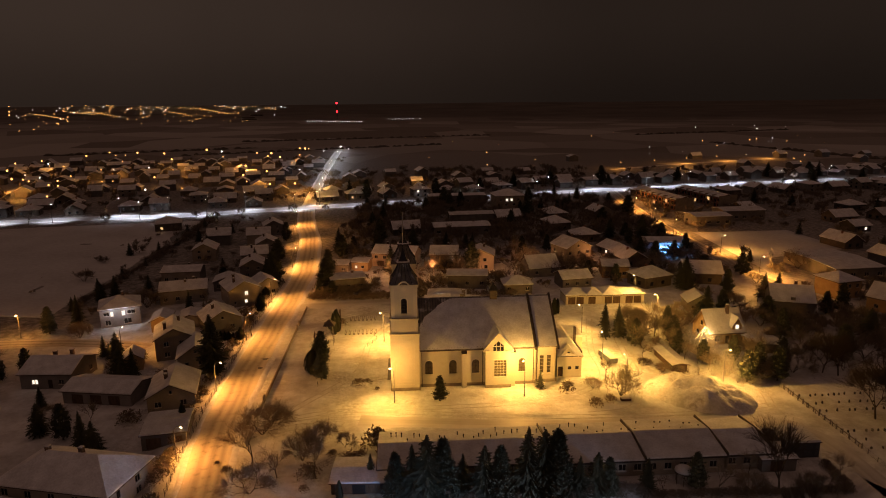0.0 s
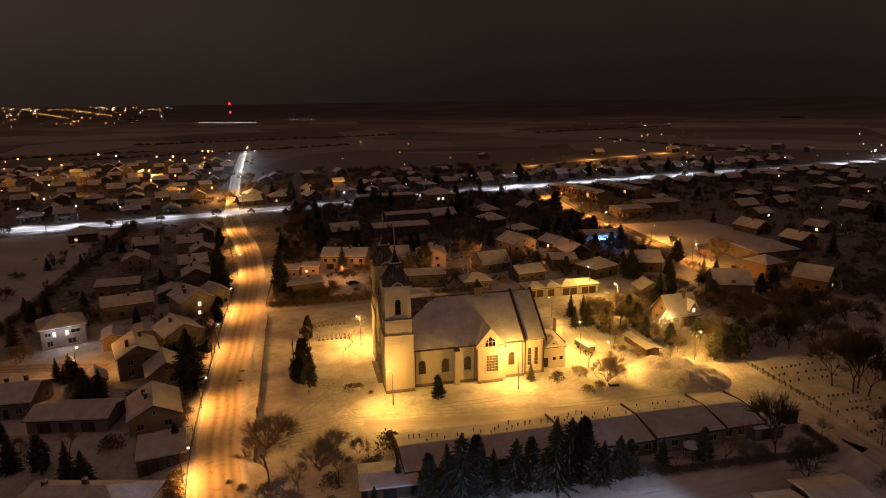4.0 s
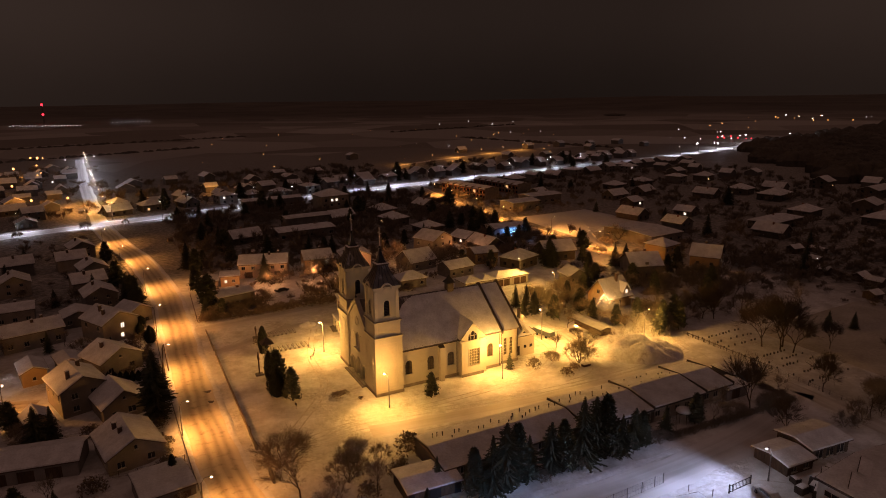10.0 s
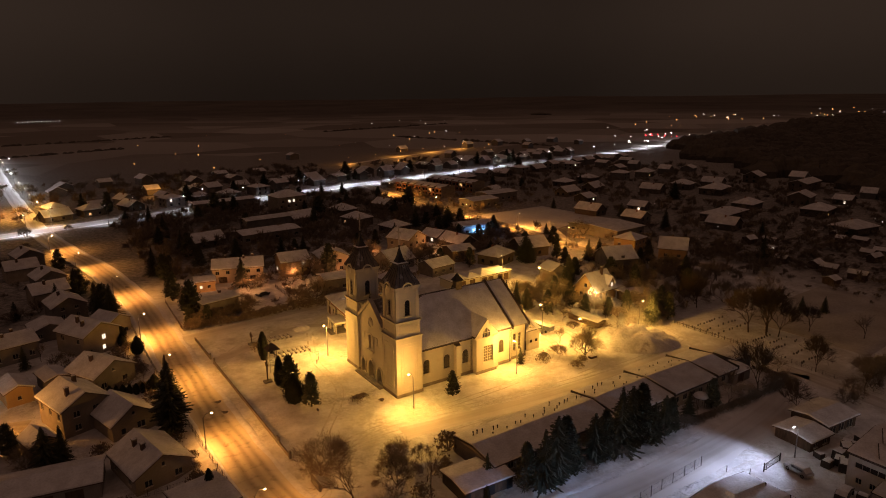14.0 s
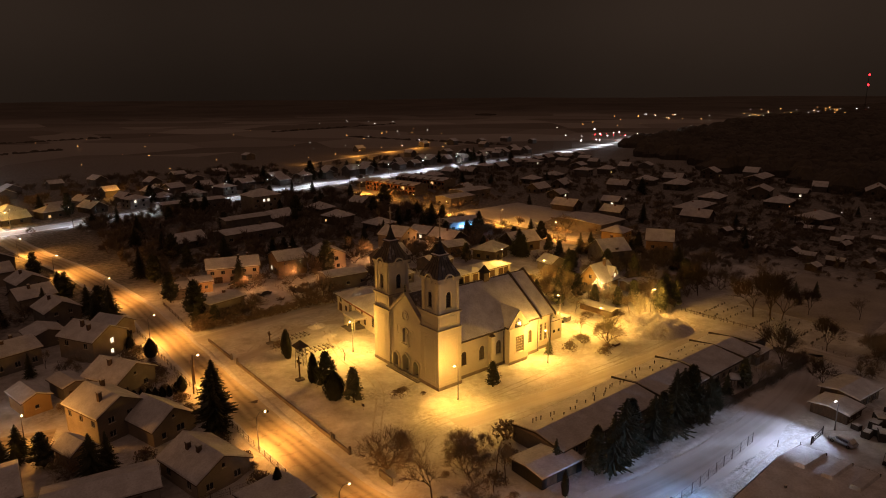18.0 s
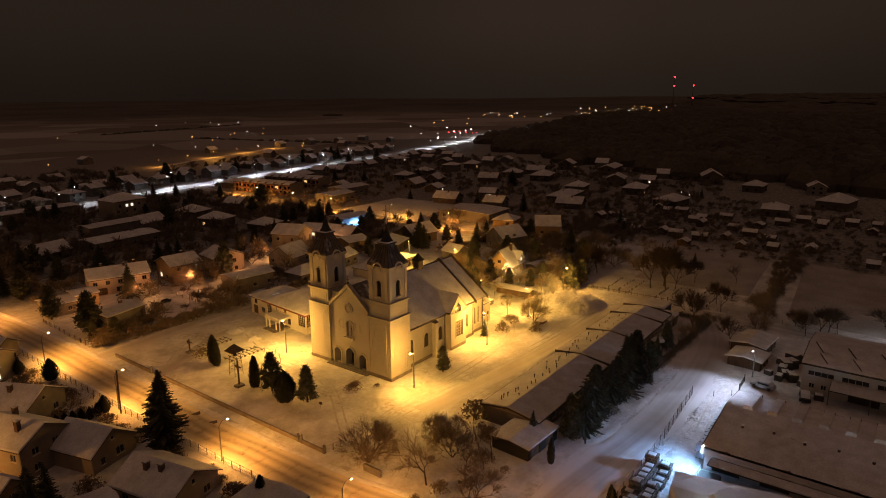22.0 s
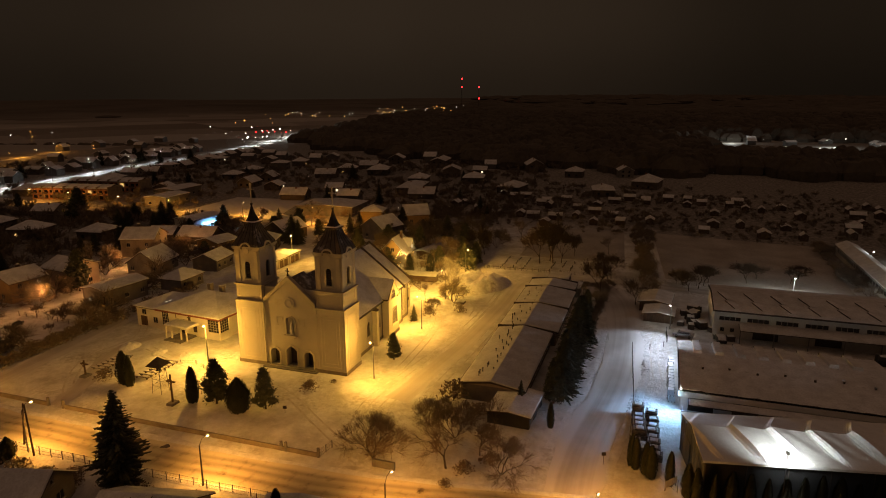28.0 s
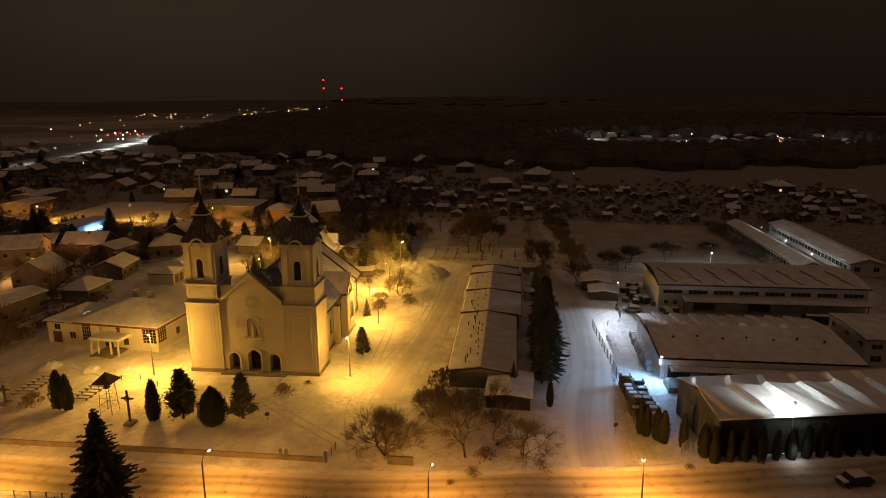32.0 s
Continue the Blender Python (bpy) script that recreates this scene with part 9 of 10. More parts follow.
house(56.0, 206.0, 8, 10.0, 8.0, 3.4, 5.2, GREY, {"S": row(0, 3, 10, 1.1, 1.1, 1.1)}, "small grey house behind the garages", axis="x", stacks=((1.5, 0.5, 4.4, 6.0),))
house(36.0, 201.0, 0, 9.0, 7.0, 3.2, 5.0, GREY, {"S": row(0, 2, 9, 1.1, 1.1, 1.1)}, "grey cottage with a hipped snow roof", hip=True)
steep = house(81.0, 154.2, 4, 9.4, 8.4, 3.4, 8.0, OCHRE, {"S": [(1.6, 0.9, 1.4, 1.4, G_, "rect"), (4.4, 0.2, 1.0, 2.1, D_, "rect")], "E": [(2.4, 1.0, 1.0, 1.2, L_, "rect"), (5.0, 1.0, 1.0, 1.2, G_, "rect")], "W": row(0, 2, 8.4, 1.0, 1.2, 1.3, None, 2) + [(3.7, 4.0, 1.0, 1.2, G_, "rect")]}, "yellow steep-roofed house with a gabled dormer by a snowy lit tree", axis="x", stacks=((1.5, -0.9, 6.6, 9.4),))
gable = [(1.4, 3.3), (3.9, 3.3), (3.9, 5.0), (2.65, 6.9), (1.4, 5.0)]
dormer = part("dormer", Geo().rings([[(u, v, z) for u, z in gable] for v in (-4.15, -0.6)]), OCHRE, steep)
part("window", Geo().box(2.2, 3.1, -4.19, -4.154, 4.0, 5.1), LIT_WHITE, dormer)
for s in (-1, 1):
    part("dormer_roof", Geo().rings([[(2.65 + s * u, v, z) for u, z in ((0.0, 6.93), (0.0, 7.2), (1.62, 4.78), (1.62, 4.5))] for v in (-4.5, -0.5)]), ROOF_SNOW, dormer)
house(111.5, 173.0, -20, 11.0, 10.5, 4.8, 8.2, GREY, {"S": row(0, 3, 11, 1.0, 1.2, 1.3) + [(4.8, 4.8, 1.2, 1.2, G_, "rect")], "W": row(0, 2, 10.5, 1.0, 1.2, 1.2, None, 2)}, "grey house with a large snowy roof and chimney", axis="x", stacks=((1.5, 1.0, 7.0, 9.2),))
house(88.0, 146.0, -12, 7.0, 5.0, 2.5, 3.0, WOOD, {"S": [(1.0, 0.1, 2.4, 2.0, "gate", "rect")]}, "small timber shed with a lit snow roof", axis="x", name="shed", category="shed")
house(62.3, 139.6, 92, 10.5, 3.4, 1.7, 2.05, WOOD, {"S": row(0, 3, 8.5, 0.2, 1.8, 1.3, G_)}, "open timber woodshed with a long snow roof", axis="x", name="woodshed", category="shed")
house(86.5, 178.5, -8, 7.0, 7.0, 3.0, 5.0, GREY, {"S": row(0, 2, 7, 1.0, 1.0, 1.0)}, "small dark shed with a gabled snow roof", name="shed", category="shed")
for i, (x, w, rz) in enumerate(((51.5, 6.2, 4.0), (57.2, 5.0, 3.9), (63.0, 6.4, 4.4), (69.5, 6.4, 3.6))):
    house(x, 188.6, 1, w, 7.0, 2.9, rz, CREAM, {"S": [(0.7, 0.05, 2.3, 2.3, "gate", "rect")] + ([(3.3, 0.05, 2.3, 2.3, "gate", "rect")] if w > 6 else [])}, "cream garage with a snow roof in bright lamp light", hip=True, name="garage", category="garage", group="garage row", over=0.35)
house(142.0, 171.5, 32, 9.0, 10.0, 4.2, 7.6, OCHRE, {"S": [(2.0, 4.6, 1.0, 1.0, G_, "rect"), (5.0, 4.6, 1.0, 1.0, G_, "rect"), (1.6, 1.0, 1.2, 1.2, G_, "rect"), (6.2, 1.0, 1.1, 1.2, L_, "rect")], "W": row(0, 2, 10, 1.0, 1.2, 1.2, None, 2)}, "orange-brown gabled house with a snowy roof", stacks=((0.8, 0.5, 6.4, 8.6),))
house(136.5, 188.0, 12, 9.0, 9.0, 5.6, 7.6, OCHRE, {"S": row(0, 3, 9, 3.4, 1.0, 1.2) + row(0, 3, 9, 0.9, 1.0, 1.2)}, "two-storey ochre house at the end of the side street", hip=True)
bh = house(106.5, 252.0, -6, 16.0, 10.0, 4.6, 5.6, WHITE, {"S": row(0, 4, 16, 1.2, 1.6, 1.4, G_)}, "white flat-roofed house hung with blue string lights", axis="x", stacks=((3, 1, 5, 6.6),))
lights = Geo()
rng = random.Random(8)
for i in range(90):
    u = -3.5 + 7.5 * i / 90
    lights.ball((u, -5.6, 2.6 + 0.35 * math.sin(i * 0.9)), 0.15, 4, 3)
    if i % 3 == 0:
        lights.ball((u, -6.8 - rng.random(), 0.5 + rng.random() * 1.3), 0.15, 4, 3)
part("string_lights", lights, LIT_BLUE, bh, "blue string lights along the eaves")
lamp_light(106.5, 244.5, 2.4, 420, (0.12, 0.35, 1.0), 0.6, "string_light_glow")


BULB = glow("warm_string_light", (1.0, 0.66, 0.26), 9.0)


def string_lights(x, y, hh, r, n, seed):
    r2, g = random.Random(seed), Geo()
    for k in range(n):
        t, a = (k + r2.random()) / n, k * 2.4 + r2.uniform(-0.3, 0.3)
        g.ball((r * (1 - 0.85 * t) * math.cos(a), r * (1 - 0.85 * t) * math.sin(a), hh * (0.12 + 0.86 * t)), 0.07, 4, 3)
    ob = part("string_lights", g, BULB)
    ob.location = (x, y, ground_at(x, y))
    tagged(ob, "warm string lights wound round a garden tree", "string lights", kind="stuff")


string_lights(76.4, 151.0, 4.6, 2.6, 170, 1)
lamp_light(75.2, 148.6, 3.4, 900, (1.0, 0.6, 0.2), 0.8, "string_light_glow")
plant("spruce", 1, 53.2, 228.6, 5.0, 1.1, "garden spruce wound with string lights")
string_lights(53.2, 228.6, 5.2, 1.5, 46, 2)
lamp_light(52.4, 226.4, 2.6, 160, (1.0, 0.6, 0.2), 0.6, "string_light_glow")


def terrace(x, y, rot, n):
    t = thing("terraced_house", pose(x, y, 0, 0, 0, rot), "long two-storey terrace with balconies and stepped snow roofs", "terrace", "terraces")
    for i in range(n):
        a = (i - n / 2) * 6.4
        u = part("unit", Geo().box(a, a + 6.3, -5, 5, 0, 6.0 + (i % 2) * 0.25), BRICK, t)
        part("roof", Geo().add([(a, -5.6, 5.9), (a + 6.3, -5.6, 5.9), (a + 6.3, 0, 7.6), (a, 0, 7.6), (a + 6.3, 5.6, 5.9), (a, 5.6, 5.9)], [(0, 1, 2, 3), (3, 2, 4, 5), (0, 3, 5), (1, 4, 2)]), TILE, u)
        part("snow_cover", Geo().add([(a + 0.1, -5.5, 6.1), (a + 6.1, -5.5, 6.1), (a + 6.1, 0, 7.85), (a + 0.1, 0, 7.85), (a + 6.1, 5.5, 6.1), (a + 0.1, 5.5, 6.1)], [(0, 1, 2, 3), (3, 2, 4, 5), (0, 3, 5), (1, 4, 2)]), ROOF_SNOW, u)
        for s in (-1, 1):
            for v in (0.9, 3.6):
                part("window", Geo().box(a + 0.8, a + 2.2, s * 5 - 0.04, s * 5 + 0.04, v, v + 1.4), GLASS, u)
                part("window", Geo().box(a + 3.4, a + 5.4, s * 5 - 0.04, s * 5 + 0.04, v - 0.4, v + 1.4), LIT_WARM if (i * 7 + s + int(v)) % 11 == 0 else GLASS, u)
            bal = part("balcony", Geo().box(a + 3.0, a + 5.8, min(s * 5, s * 6.3), max(s * 5, s * 6.3), 2.9, 3.05), CONCRETE, u)
            part("railing", Geo().box(a + 3.0, a + 5.8, min(s * 6.25, s * 6.3), max(s * 6.25, s * 6.3), 3.05, 4.0), WOOD, bal)
        part("dividing_wall", Geo().box(a - 0.12, a + 0.12, -5.7, 5.7, 0, 7.0), PLINTH, u)


terrace(151.5, 366.0, 99, 7)
terrace(179.0, 372.0, 99, 7)
house(57.5, 356.0, 6, 16.0, 13.0, 9.2, 12.0, BEIGE, {"S": row(0, 4, 16, 0.9, 1.3, 1.4) + [(2.0, 6.2, 1.3, 1.4, G_, "rect"), (5.6, 6.2, 1.3, 1.4, L_, "rect"), (8.2, 6.2, 1.3, 1.4, L_, "rect"), (12, 6.2, 1.3, 1.4, G_, "rect")] + row(0, 4, 16, 3.6, 1.3, 1.4)}, "three-storey beige house with two lit top windows", hip=True, stacks=((2, 1, 10.6, 13.0),))
for x, y, w, d, hh in ((26.0, 297.0, 26.0, 12.0, 4.0), (33.0, 319.0, 22.0, 9.0, 5.4), (31.0, 386.0, 34.0, 10.0, 5.0), (150.0, 306.0, 18.0, 12.0, 4.6), (172.0, 318.0, 22.0, 12.0, 5.0), (154.5, 217, 19, 27, 4.0)):
    house(x, y, 4, w, d, hh, hh + 0.7, GREY, {"S": row(0, int(w / 4), w, 1.2, 1.8, 1.3), "W": row(0, 2, d, 1.2, 1.6, 1.3, None, 2)}, "wide dark flat-roofed commercial building under snow", axis="x", name="commercial_building", category="building")


# ---- further houses, copied from a few kinds ----
def far_house(w, d, eave, ridge, wall, axis="y", lit=0, hip=False, place=None, label=""):
    ob = thing("house", pose(0, 0, -40) if place is None else place, label or "small house with a snow-covered roof in the dark neighbourhood", "house", "houses of the neighbourhood")
    m0 = Matrix.Identity(4) if axis == "y" else pose(0, 0, 0, 0, 0, 90)
    a, b = (w / 2, d / 2) if axis == "y" else (d / 2, w / 2)
    o = 0.6
    if hip:
        part("wall", Geo().box(-a, a, -b, b, -0.3, eave).move(m0), wall, ob)
        k = max(0.0, b - a)
        for nm, lo, hi, ins, mat in (("roof", -0.05, 0.12, 0, TILE), ("snow_cover", 0.13, 0.36, 0.08, ROOF_SNOW)):
            foot = lambda z, q: [(x, y, z) for x, y in ((-a - o + q, -b - o + q), (a + o - q, -b - o + q), (a + o - q, b + o - q), (-a - o + q, b + o - q))]
            top = [(-0.05, -k, ridge + hi), (0.05, -k, ridge + hi), (0.05, k + 0.05, ridge + hi), (-0.05, k + 0.05, ridge + hi)]
            part(nm, Geo().rings([foot(eave + lo, ins), foot(eave + hi, ins + (0.1 if ins else 0)), top]).move(m0), mat, ob)
    else:
        g = Geo().add([(-a, -b, -0.3), (a, -b, -0.3), (a, -b, eave), (0, -b, ridge), (-a, -b, eave), (-a, b, -0.3), (a, b, -0.3), (a, b, eave), (0, b, ridge), (-a, b, eave)], [(0, 1, 2, 3, 4), (9, 8, 7, 6, 5), (1, 6, 7, 2), (5, 0, 4, 9), (2, 7, 8, 3), (4, 3, 8, 9)])
        part("wall", g.move(m0), wall, ob)
        sl = (ridge - eave) / a
        for nm, lo, hi, ins, mat in (("roof", 0.02, 0.16, 0, TILE), ("snow_cover", 0.165, 0.38, 0.08, ROOF_SNOW)):
            g = Geo()
            for s in (-1, 1):
                q = [(s * (a + o - ins), y, eave - sl * (o - ins) + z) if k else (0, y, ridge + z) for z in (lo, hi) for k, y in ((1, -b - o + ins), (0, -b - o + ins), (0, b + o - ins), (1, b + o - ins))]
                f = [(0, 1, 2, 3), (4, 7, 6, 5), (0, 4, 5, 1), (3, 2, 6, 7), (0, 3, 7, 4)]
                g.add(q, f if s < 0 else [tuple(reversed(t)) for t in f])
            part(nm, g.move(m0), mat, ob)
    part("chimney", Geo().box(0.6, 1.2, 0.5, 1.1, eave, ridge + 0.7).move(m0), BRICK, ob)
    k = 0
    for face in "SWE":
        m = side(Matrix.Identity(4), face, w, d)
        span = w if face in "SN" else d
        for u in (span * 0.2, span * 0.62):
            for v in ((0.9, 3.4) if eave > 4.6 else (0.9,)):
                k += 1
                part("window", Geo().box(u, u + 1.2, v, v + 1.25, 0.01, 0.05, m), (LIT_WARM if k % 2 else LIT_WHITE) if k == lit else GLASS, ob)
    return ob


DARK_RENDER = surface("weathered_dark_render", (0.085, 0.07, 0.058), (0.16, 0.135, 0.11), 0.4, 7.0, 0.9, 0.15, 0.01, vary=0.3)
KINDS = [far_house(11, 10, 3.2, 5.6, DARK_RENDER, hip=True), far_house(10, 9, 4.8, 7.2, GREY, "x"), far_house(10, 12, 3.6, 6.2, DARK_RENDER, "y", 3, True), far_house(13, 9, 3.0, 5.8, DARK_RENDER, "x"), far_house(11, 10, 5.0, 6.8, GREY, "x", 2, True), far_house(9, 9, 2.9, 5.0, DARK_RENDER, "y", 4)]
for x, y, w, d, e, r, rot, lit, hip in ((243, 103.5, 15, 11, 3.4, 5.6, 8, 2, True), (279, 82, 17, 14, 4.0, 7.6, -10, 0, True), (342, 159, 15, 12, 5.0, 8.4, 20, 0, False), (353, 232, 24, 11, 5.2, 7.0, 8, 0, False), (362, 271, 12, 11, 4.8, 7.6, 12, 3, False), (296, 257, 18, 13, 3.6, 6.6, 15, 0, True), (272, 183, 15, 12, 3.6, 6.4, 10, 1, True), (240, -40, 14, 10, 3.4, 5.8, 5, 3, True), (101, 208, 12, 10, 3.8, 6.8, -12, 0, False), (82, 205, 11, 9, 3.6, 6.2, 20, 0, True), (241, 152, 16, 12, 3.4, 6.0, -8, 0, True), (262, 215, 14, 11, 3.2, 5.8, 10, 0, True), (318, 128, 13, 11, 3.8, 6.4, 0, 0, True), (226, 205, 26, 12, 3.6, 5.2, 8, 0, True), (300, 206, 14, 11, 4.6, 7.0, 15, 0, False)):
    far_house(w, d, e, r, DARK_RENDER, "x" if w > d else "y", lit, hip, pose(x, y, ground_at(x, y), 0, 0, rot), "broad low house with a wide snowy roof")
TAKEN = []


def free(x, y, r):
    return all((x - a) ** 2 + (y - b) ** 2 > (r + c) ** 2 for a, b, c in TAKEN)


def near_line(x, y, line, r):
    return any((x - p.x) ** 2 + (y - p.y) ** 2 < r * r for p in line)


for o in list(scene.objects):
    if o.type == "EMPTY" and o.matrix_basis.translation.z > -10 and o.get("category") not in ("thuja", "bush", "street lamp", "grave", "bench", "conifer", "tree", "fence"):
        t = o.matrix_basis.translation
        TAKEN.append((t.x, t.y, 9))
rng = random.Random(77)
used = set()
FAR_WALLS, FAR_ROOFS = Geo(), Geo()


def settle(x, y, base, tree=0.5):
    if near_line(x, y, MAIN, 13) or near_line(x, y, AMBER_ST, 9) or near_line(x, y, NORTH, 10) or near_line(x, y, STREET, 10) or not free(x, y, 7.5):
        return False
    i = rng.randrange(6)
    m = pose(x, y, ground_at(x, y), 0, 0, base + rng.choice((0, 90)) + rng.uniform(-5, 5))
    if y > 440 or x > 330:
        w, d, e = rng.uniform(3.4, 5.2), rng.uniform(3.8, 5.6), rng.uniform(2.8, 5.2)
        r = e + rng.uniform(1.4, 3.0)
        FAR_WALLS.add([m @ Vector(p) for p in ((-w, -d, -0.3), (w, -d, -0.3), (w, -d, e), (0, -d, r), (-w, -d, e), (-w, d, -0.3), (w, d, -0.3), (w, d, e), (0, d, r), (-w, d, e))], [(0, 1, 2, 3, 4), (9, 8, 7, 6, 5), (1, 6, 7, 2), (5, 0, 4, 9)])
        k = (r - e) / w * 0.5
        FAR_ROOFS.add([m @ Vector(p) for p in ((-w - 0.5, -d - 0.5, e - k), (0, -d - 0.5, r), (0, d + 0.5, r), (-w - 0.5, d + 0.5, e - k), (w + 0.5, -d - 0.5, e - k), (w + 0.5, d + 0.5, e - k), (-w - 0.4, -d - 0.4, e - k + 0.3), (0, -d - 0.4, r + 0.35), (0, d + 0.4, r + 0.35), (-w - 0.4, d + 0.4, e - k + 0.3), (w + 0.4, -d - 0.4, e - k + 0.3), (w + 0.4, d + 0.4, e - k + 0.3))], [(9, 8, 7, 6), (7, 8, 11, 10), (0, 1, 7, 6), (1, 4, 10, 7), (0, 6, 9, 3), (4, 5, 11, 10), (3, 9, 8, 2), (2, 8, 11, 5)])
        TAKEN.append((x, y, 7.5))
        return True
    if i in used:
        copy_thing(KINDS[i], m)
    else:
        KINDS[i].matrix_basis = m
        used.add(i)
    TAKEN.append((x, y, 7.5))
    return True


for p in MAIN:
    if -330 < p.x < 420:
        for off in (24, 46):
            settle(p.x + rng.uniform(-3, 3), p.y + off + rng.uniform(-4, 4), 14)
        if p.x > 195:
            settle(p.x, p.y - 44, 14)
for x0, x1, y0, y1, sx, sy, prob in ((-25, 118, 250, 350, 24, 26, 0.36), (-360, -70, 415, 690, 21, 25, 0.85), (-50, 110, 435, 560, 27, 32, 0.55), (150, 400, 190, 425, 28, 30, 0.46), (84, 122, 215, 250, 18, 20, 0.5), (280, 360, 100, 190, 34, 34, 0.3), (490, 680, -230, 20, 34, 36, 0.5), (120, 520, 500, 640, 44, 46, 0.35), (-120, -66, 236, 330, 22, 22, 0.4)):
    y = y0
    while y < y1:
        x = x0 + rng.uniform(0, sx / 2)
        while x < x1:
            if rng.random() < prob and not (126 < x < 184 and 236 < y < 288):
                settle(x + rng.uniform(-3, 3), y + rng.uniform(-4, 4), 12)
            x += sx
        y += sy

tagged(part("distant_house_walls", FAR_WALLS, GREY), "walls of the many small houses beyond the main road", "houses", kind="stuff")
tagged(part("distant_house_roofs", FAR_ROOFS, ROOF_SNOW), "snowy roofs of the many houses beyond the main road", "houses", kind="stuff")

# allotment huts
hut = thing("garden_hut", pose(160, 100, 0), "tiny allotment hut with a snowy roof", "garden hut", "allotment huts")
part("wall", Geo().box(-1.9, 1.9, -1.5, 1.5, -0.1, 2.0), WOOD, hut)
part("roof", Geo().add([(-2.2, -1.8, 1.9), (2.2, -1.8, 1.9), (2.2, 0, 2.9), (-2.2, 0, 2.9), (2.2, 1.8, 1.9), (-2.2, 1.8, 1.9)], [(0, 1, 2, 3), (3, 2, 4, 5), (0, 3, 5), (1, 4, 2)]), TILE, hut)
part("snow_cover", Geo().add([(-2.15, -1.75, 1.95), (2.15, -1.75, 1.95), (2.15, 0, 3.15), (-2.15, 0, 3.15), (2.15, 1.75, 1.95), (-2.15, 1.75, 1.95)], [(0, 1, 2, 3), (3, 2, 4, 5), (0, 3, 5), (1, 4, 2)]), ROOF_SNOW, hut)
part("door", Geo().box(-0.4, 0.4, -1.54, -1.5, 0, 1.8), DOOR, hut)
for i in range(96):
    x, y = rng.uniform(152, 232), rng.uniform(-70, 172)
    if free(x, y, 3.5):
        copy_thing(hut, pose(x, y, ground_at(x, y), 0, 0, rng.choice((0, 90)) + rng.uniform(-6, 6)) @ Matrix.Diagonal((rng.uniform(0.8, 1.5), rng.uniform(0.8, 1.4), rng.uniform(0.8, 1.15), 1)))
        TAKEN.append((x, y, 2.5))

# ---- further trees: gardens and hedgerows ----
FAR_TREES = Geo()
SMALL = [(q[0], q[1]) for q in (bare_mesh(50 + k, 9, 1.25, 3, 3, 0.07, None, 4, 0.2, 1) for k in range(2))]
SMALL_DATA = []
for q in SMALL:
    vs, fs = [], []
    for me in q:
        k = len(vs)
        vs += [Vector(v.co) for v in me.vertices]
        fs += [tuple(k + i for i in f.vertices) for f in me.polygons]
    SMALL_DATA.append((vs, fs))


def far_tree(x, y, hh):
    vs, fs = SMALL_DATA[rng.randrange(2)]
    m = pose(x, y, ground_at(x, y), 0, 0, rng.uniform(0, 360)) @ Matrix.Scale(hh / 9, 4)
    FAR_TREES.add([m @ v for v in vs], fs)


def grove(n, x0, x1, y0, y1, kinds, h0, h1, label):
    for i in range(n):
        x, y = rng.uniform(x0, x1), rng.uniform(y0, y1)
        if not near_line(x, y, MAIN, 9.5) and not near_line(x, y, AMBER_ST, 6) and not near_line(x, y, NORTH, 6) and not near_line(x, y, STREET, 6) and free(x, y, -1.5):
            if any(0 < (p.y - y) < 30 and abs(p.x - x) < 12 and (p.x < -70 or p.x > 100) for p in MAIN) and rng.random() < 0.7:
                continue
            kind = rng.choice(kinds)
            if y > 400 or x > 290 or (kind == "bare" and (y > 240 or x > 150 or x < -90)):
                far_tree(x, y, rng.uniform(h0, h1))
            else:
                plant(kind, rng.randrange(5), x, y, rng.uniform(h0, h1), rng.uniform(1.0, 1.35), label, "neighbourhood trees")


random.seed(9)
grove(170, -28, 120, 200, 368, ("bare", "bare", "bare", "spruce", "pine"), 6, 12, "dark garden tree between houses")
grove(90, -340, -60, 400, 690, ("bare", "bare", "spruce"), 6, 12, "dark garden tree between houses")
grove(70, -60, 330, 420, 560, ("bare", "bare", "spruce", "pine"), 7, 13, "dark garden tree between houses")
grove(120, 130, 400, 140, 420, ("bare", "bare", "spruce"), 5, 11, "dark garden tree between houses")
grove(150, 148, 270, -75, 150, ("bare",), 3, 6.5, "scrubby leafless tree among the allotments")
grove(30, 84, 128, 140, 250, ("bare", "pine", "spruce"), 6, 11, "dark garden tree between houses")
grove(26, -125, -48, 196, 330, ("bare", "spruce"), 5, 10, "dark garden tree between houses")
for i in range(34):
    x = -103 + 0.04 * i + rng.uniform(-1.5, 1.5)
    plant("bare" if i % 4 else "spruce", i, x, 196 + i * 4.6, rng.uniform(3, 6.5), 1.2, "dark hedgerow tree along the field edge", "field hedgerow")
for i in range(230):
    y = 200 + 152 * i / 229
    far_tree(-103.6 + 0.8 * math.sin(y * 0.05) + rng.uniform(-0.5, 0.5), y, rng.uniform(1.2, 2.2))
for i in range(26):
    far_tree(-330 + i * 11 + rng.uniform(-3, 3), 366 + i * 1.7 + rng.uniform(-2, 2), rng.uniform(5, 9))
for p in MAIN:
    if -330 < p.x < 330 and rng.random() < (0.5 if p.x < 100 else 0.3):
        plant("bare", int(p.x), p.x + rng.uniform(-4, 4), p.y - 10.5 + rng.uniform(-1, 1), rng.uniform(5, 7), 0.8, "leafless tree beside the main road", "roadside trees")
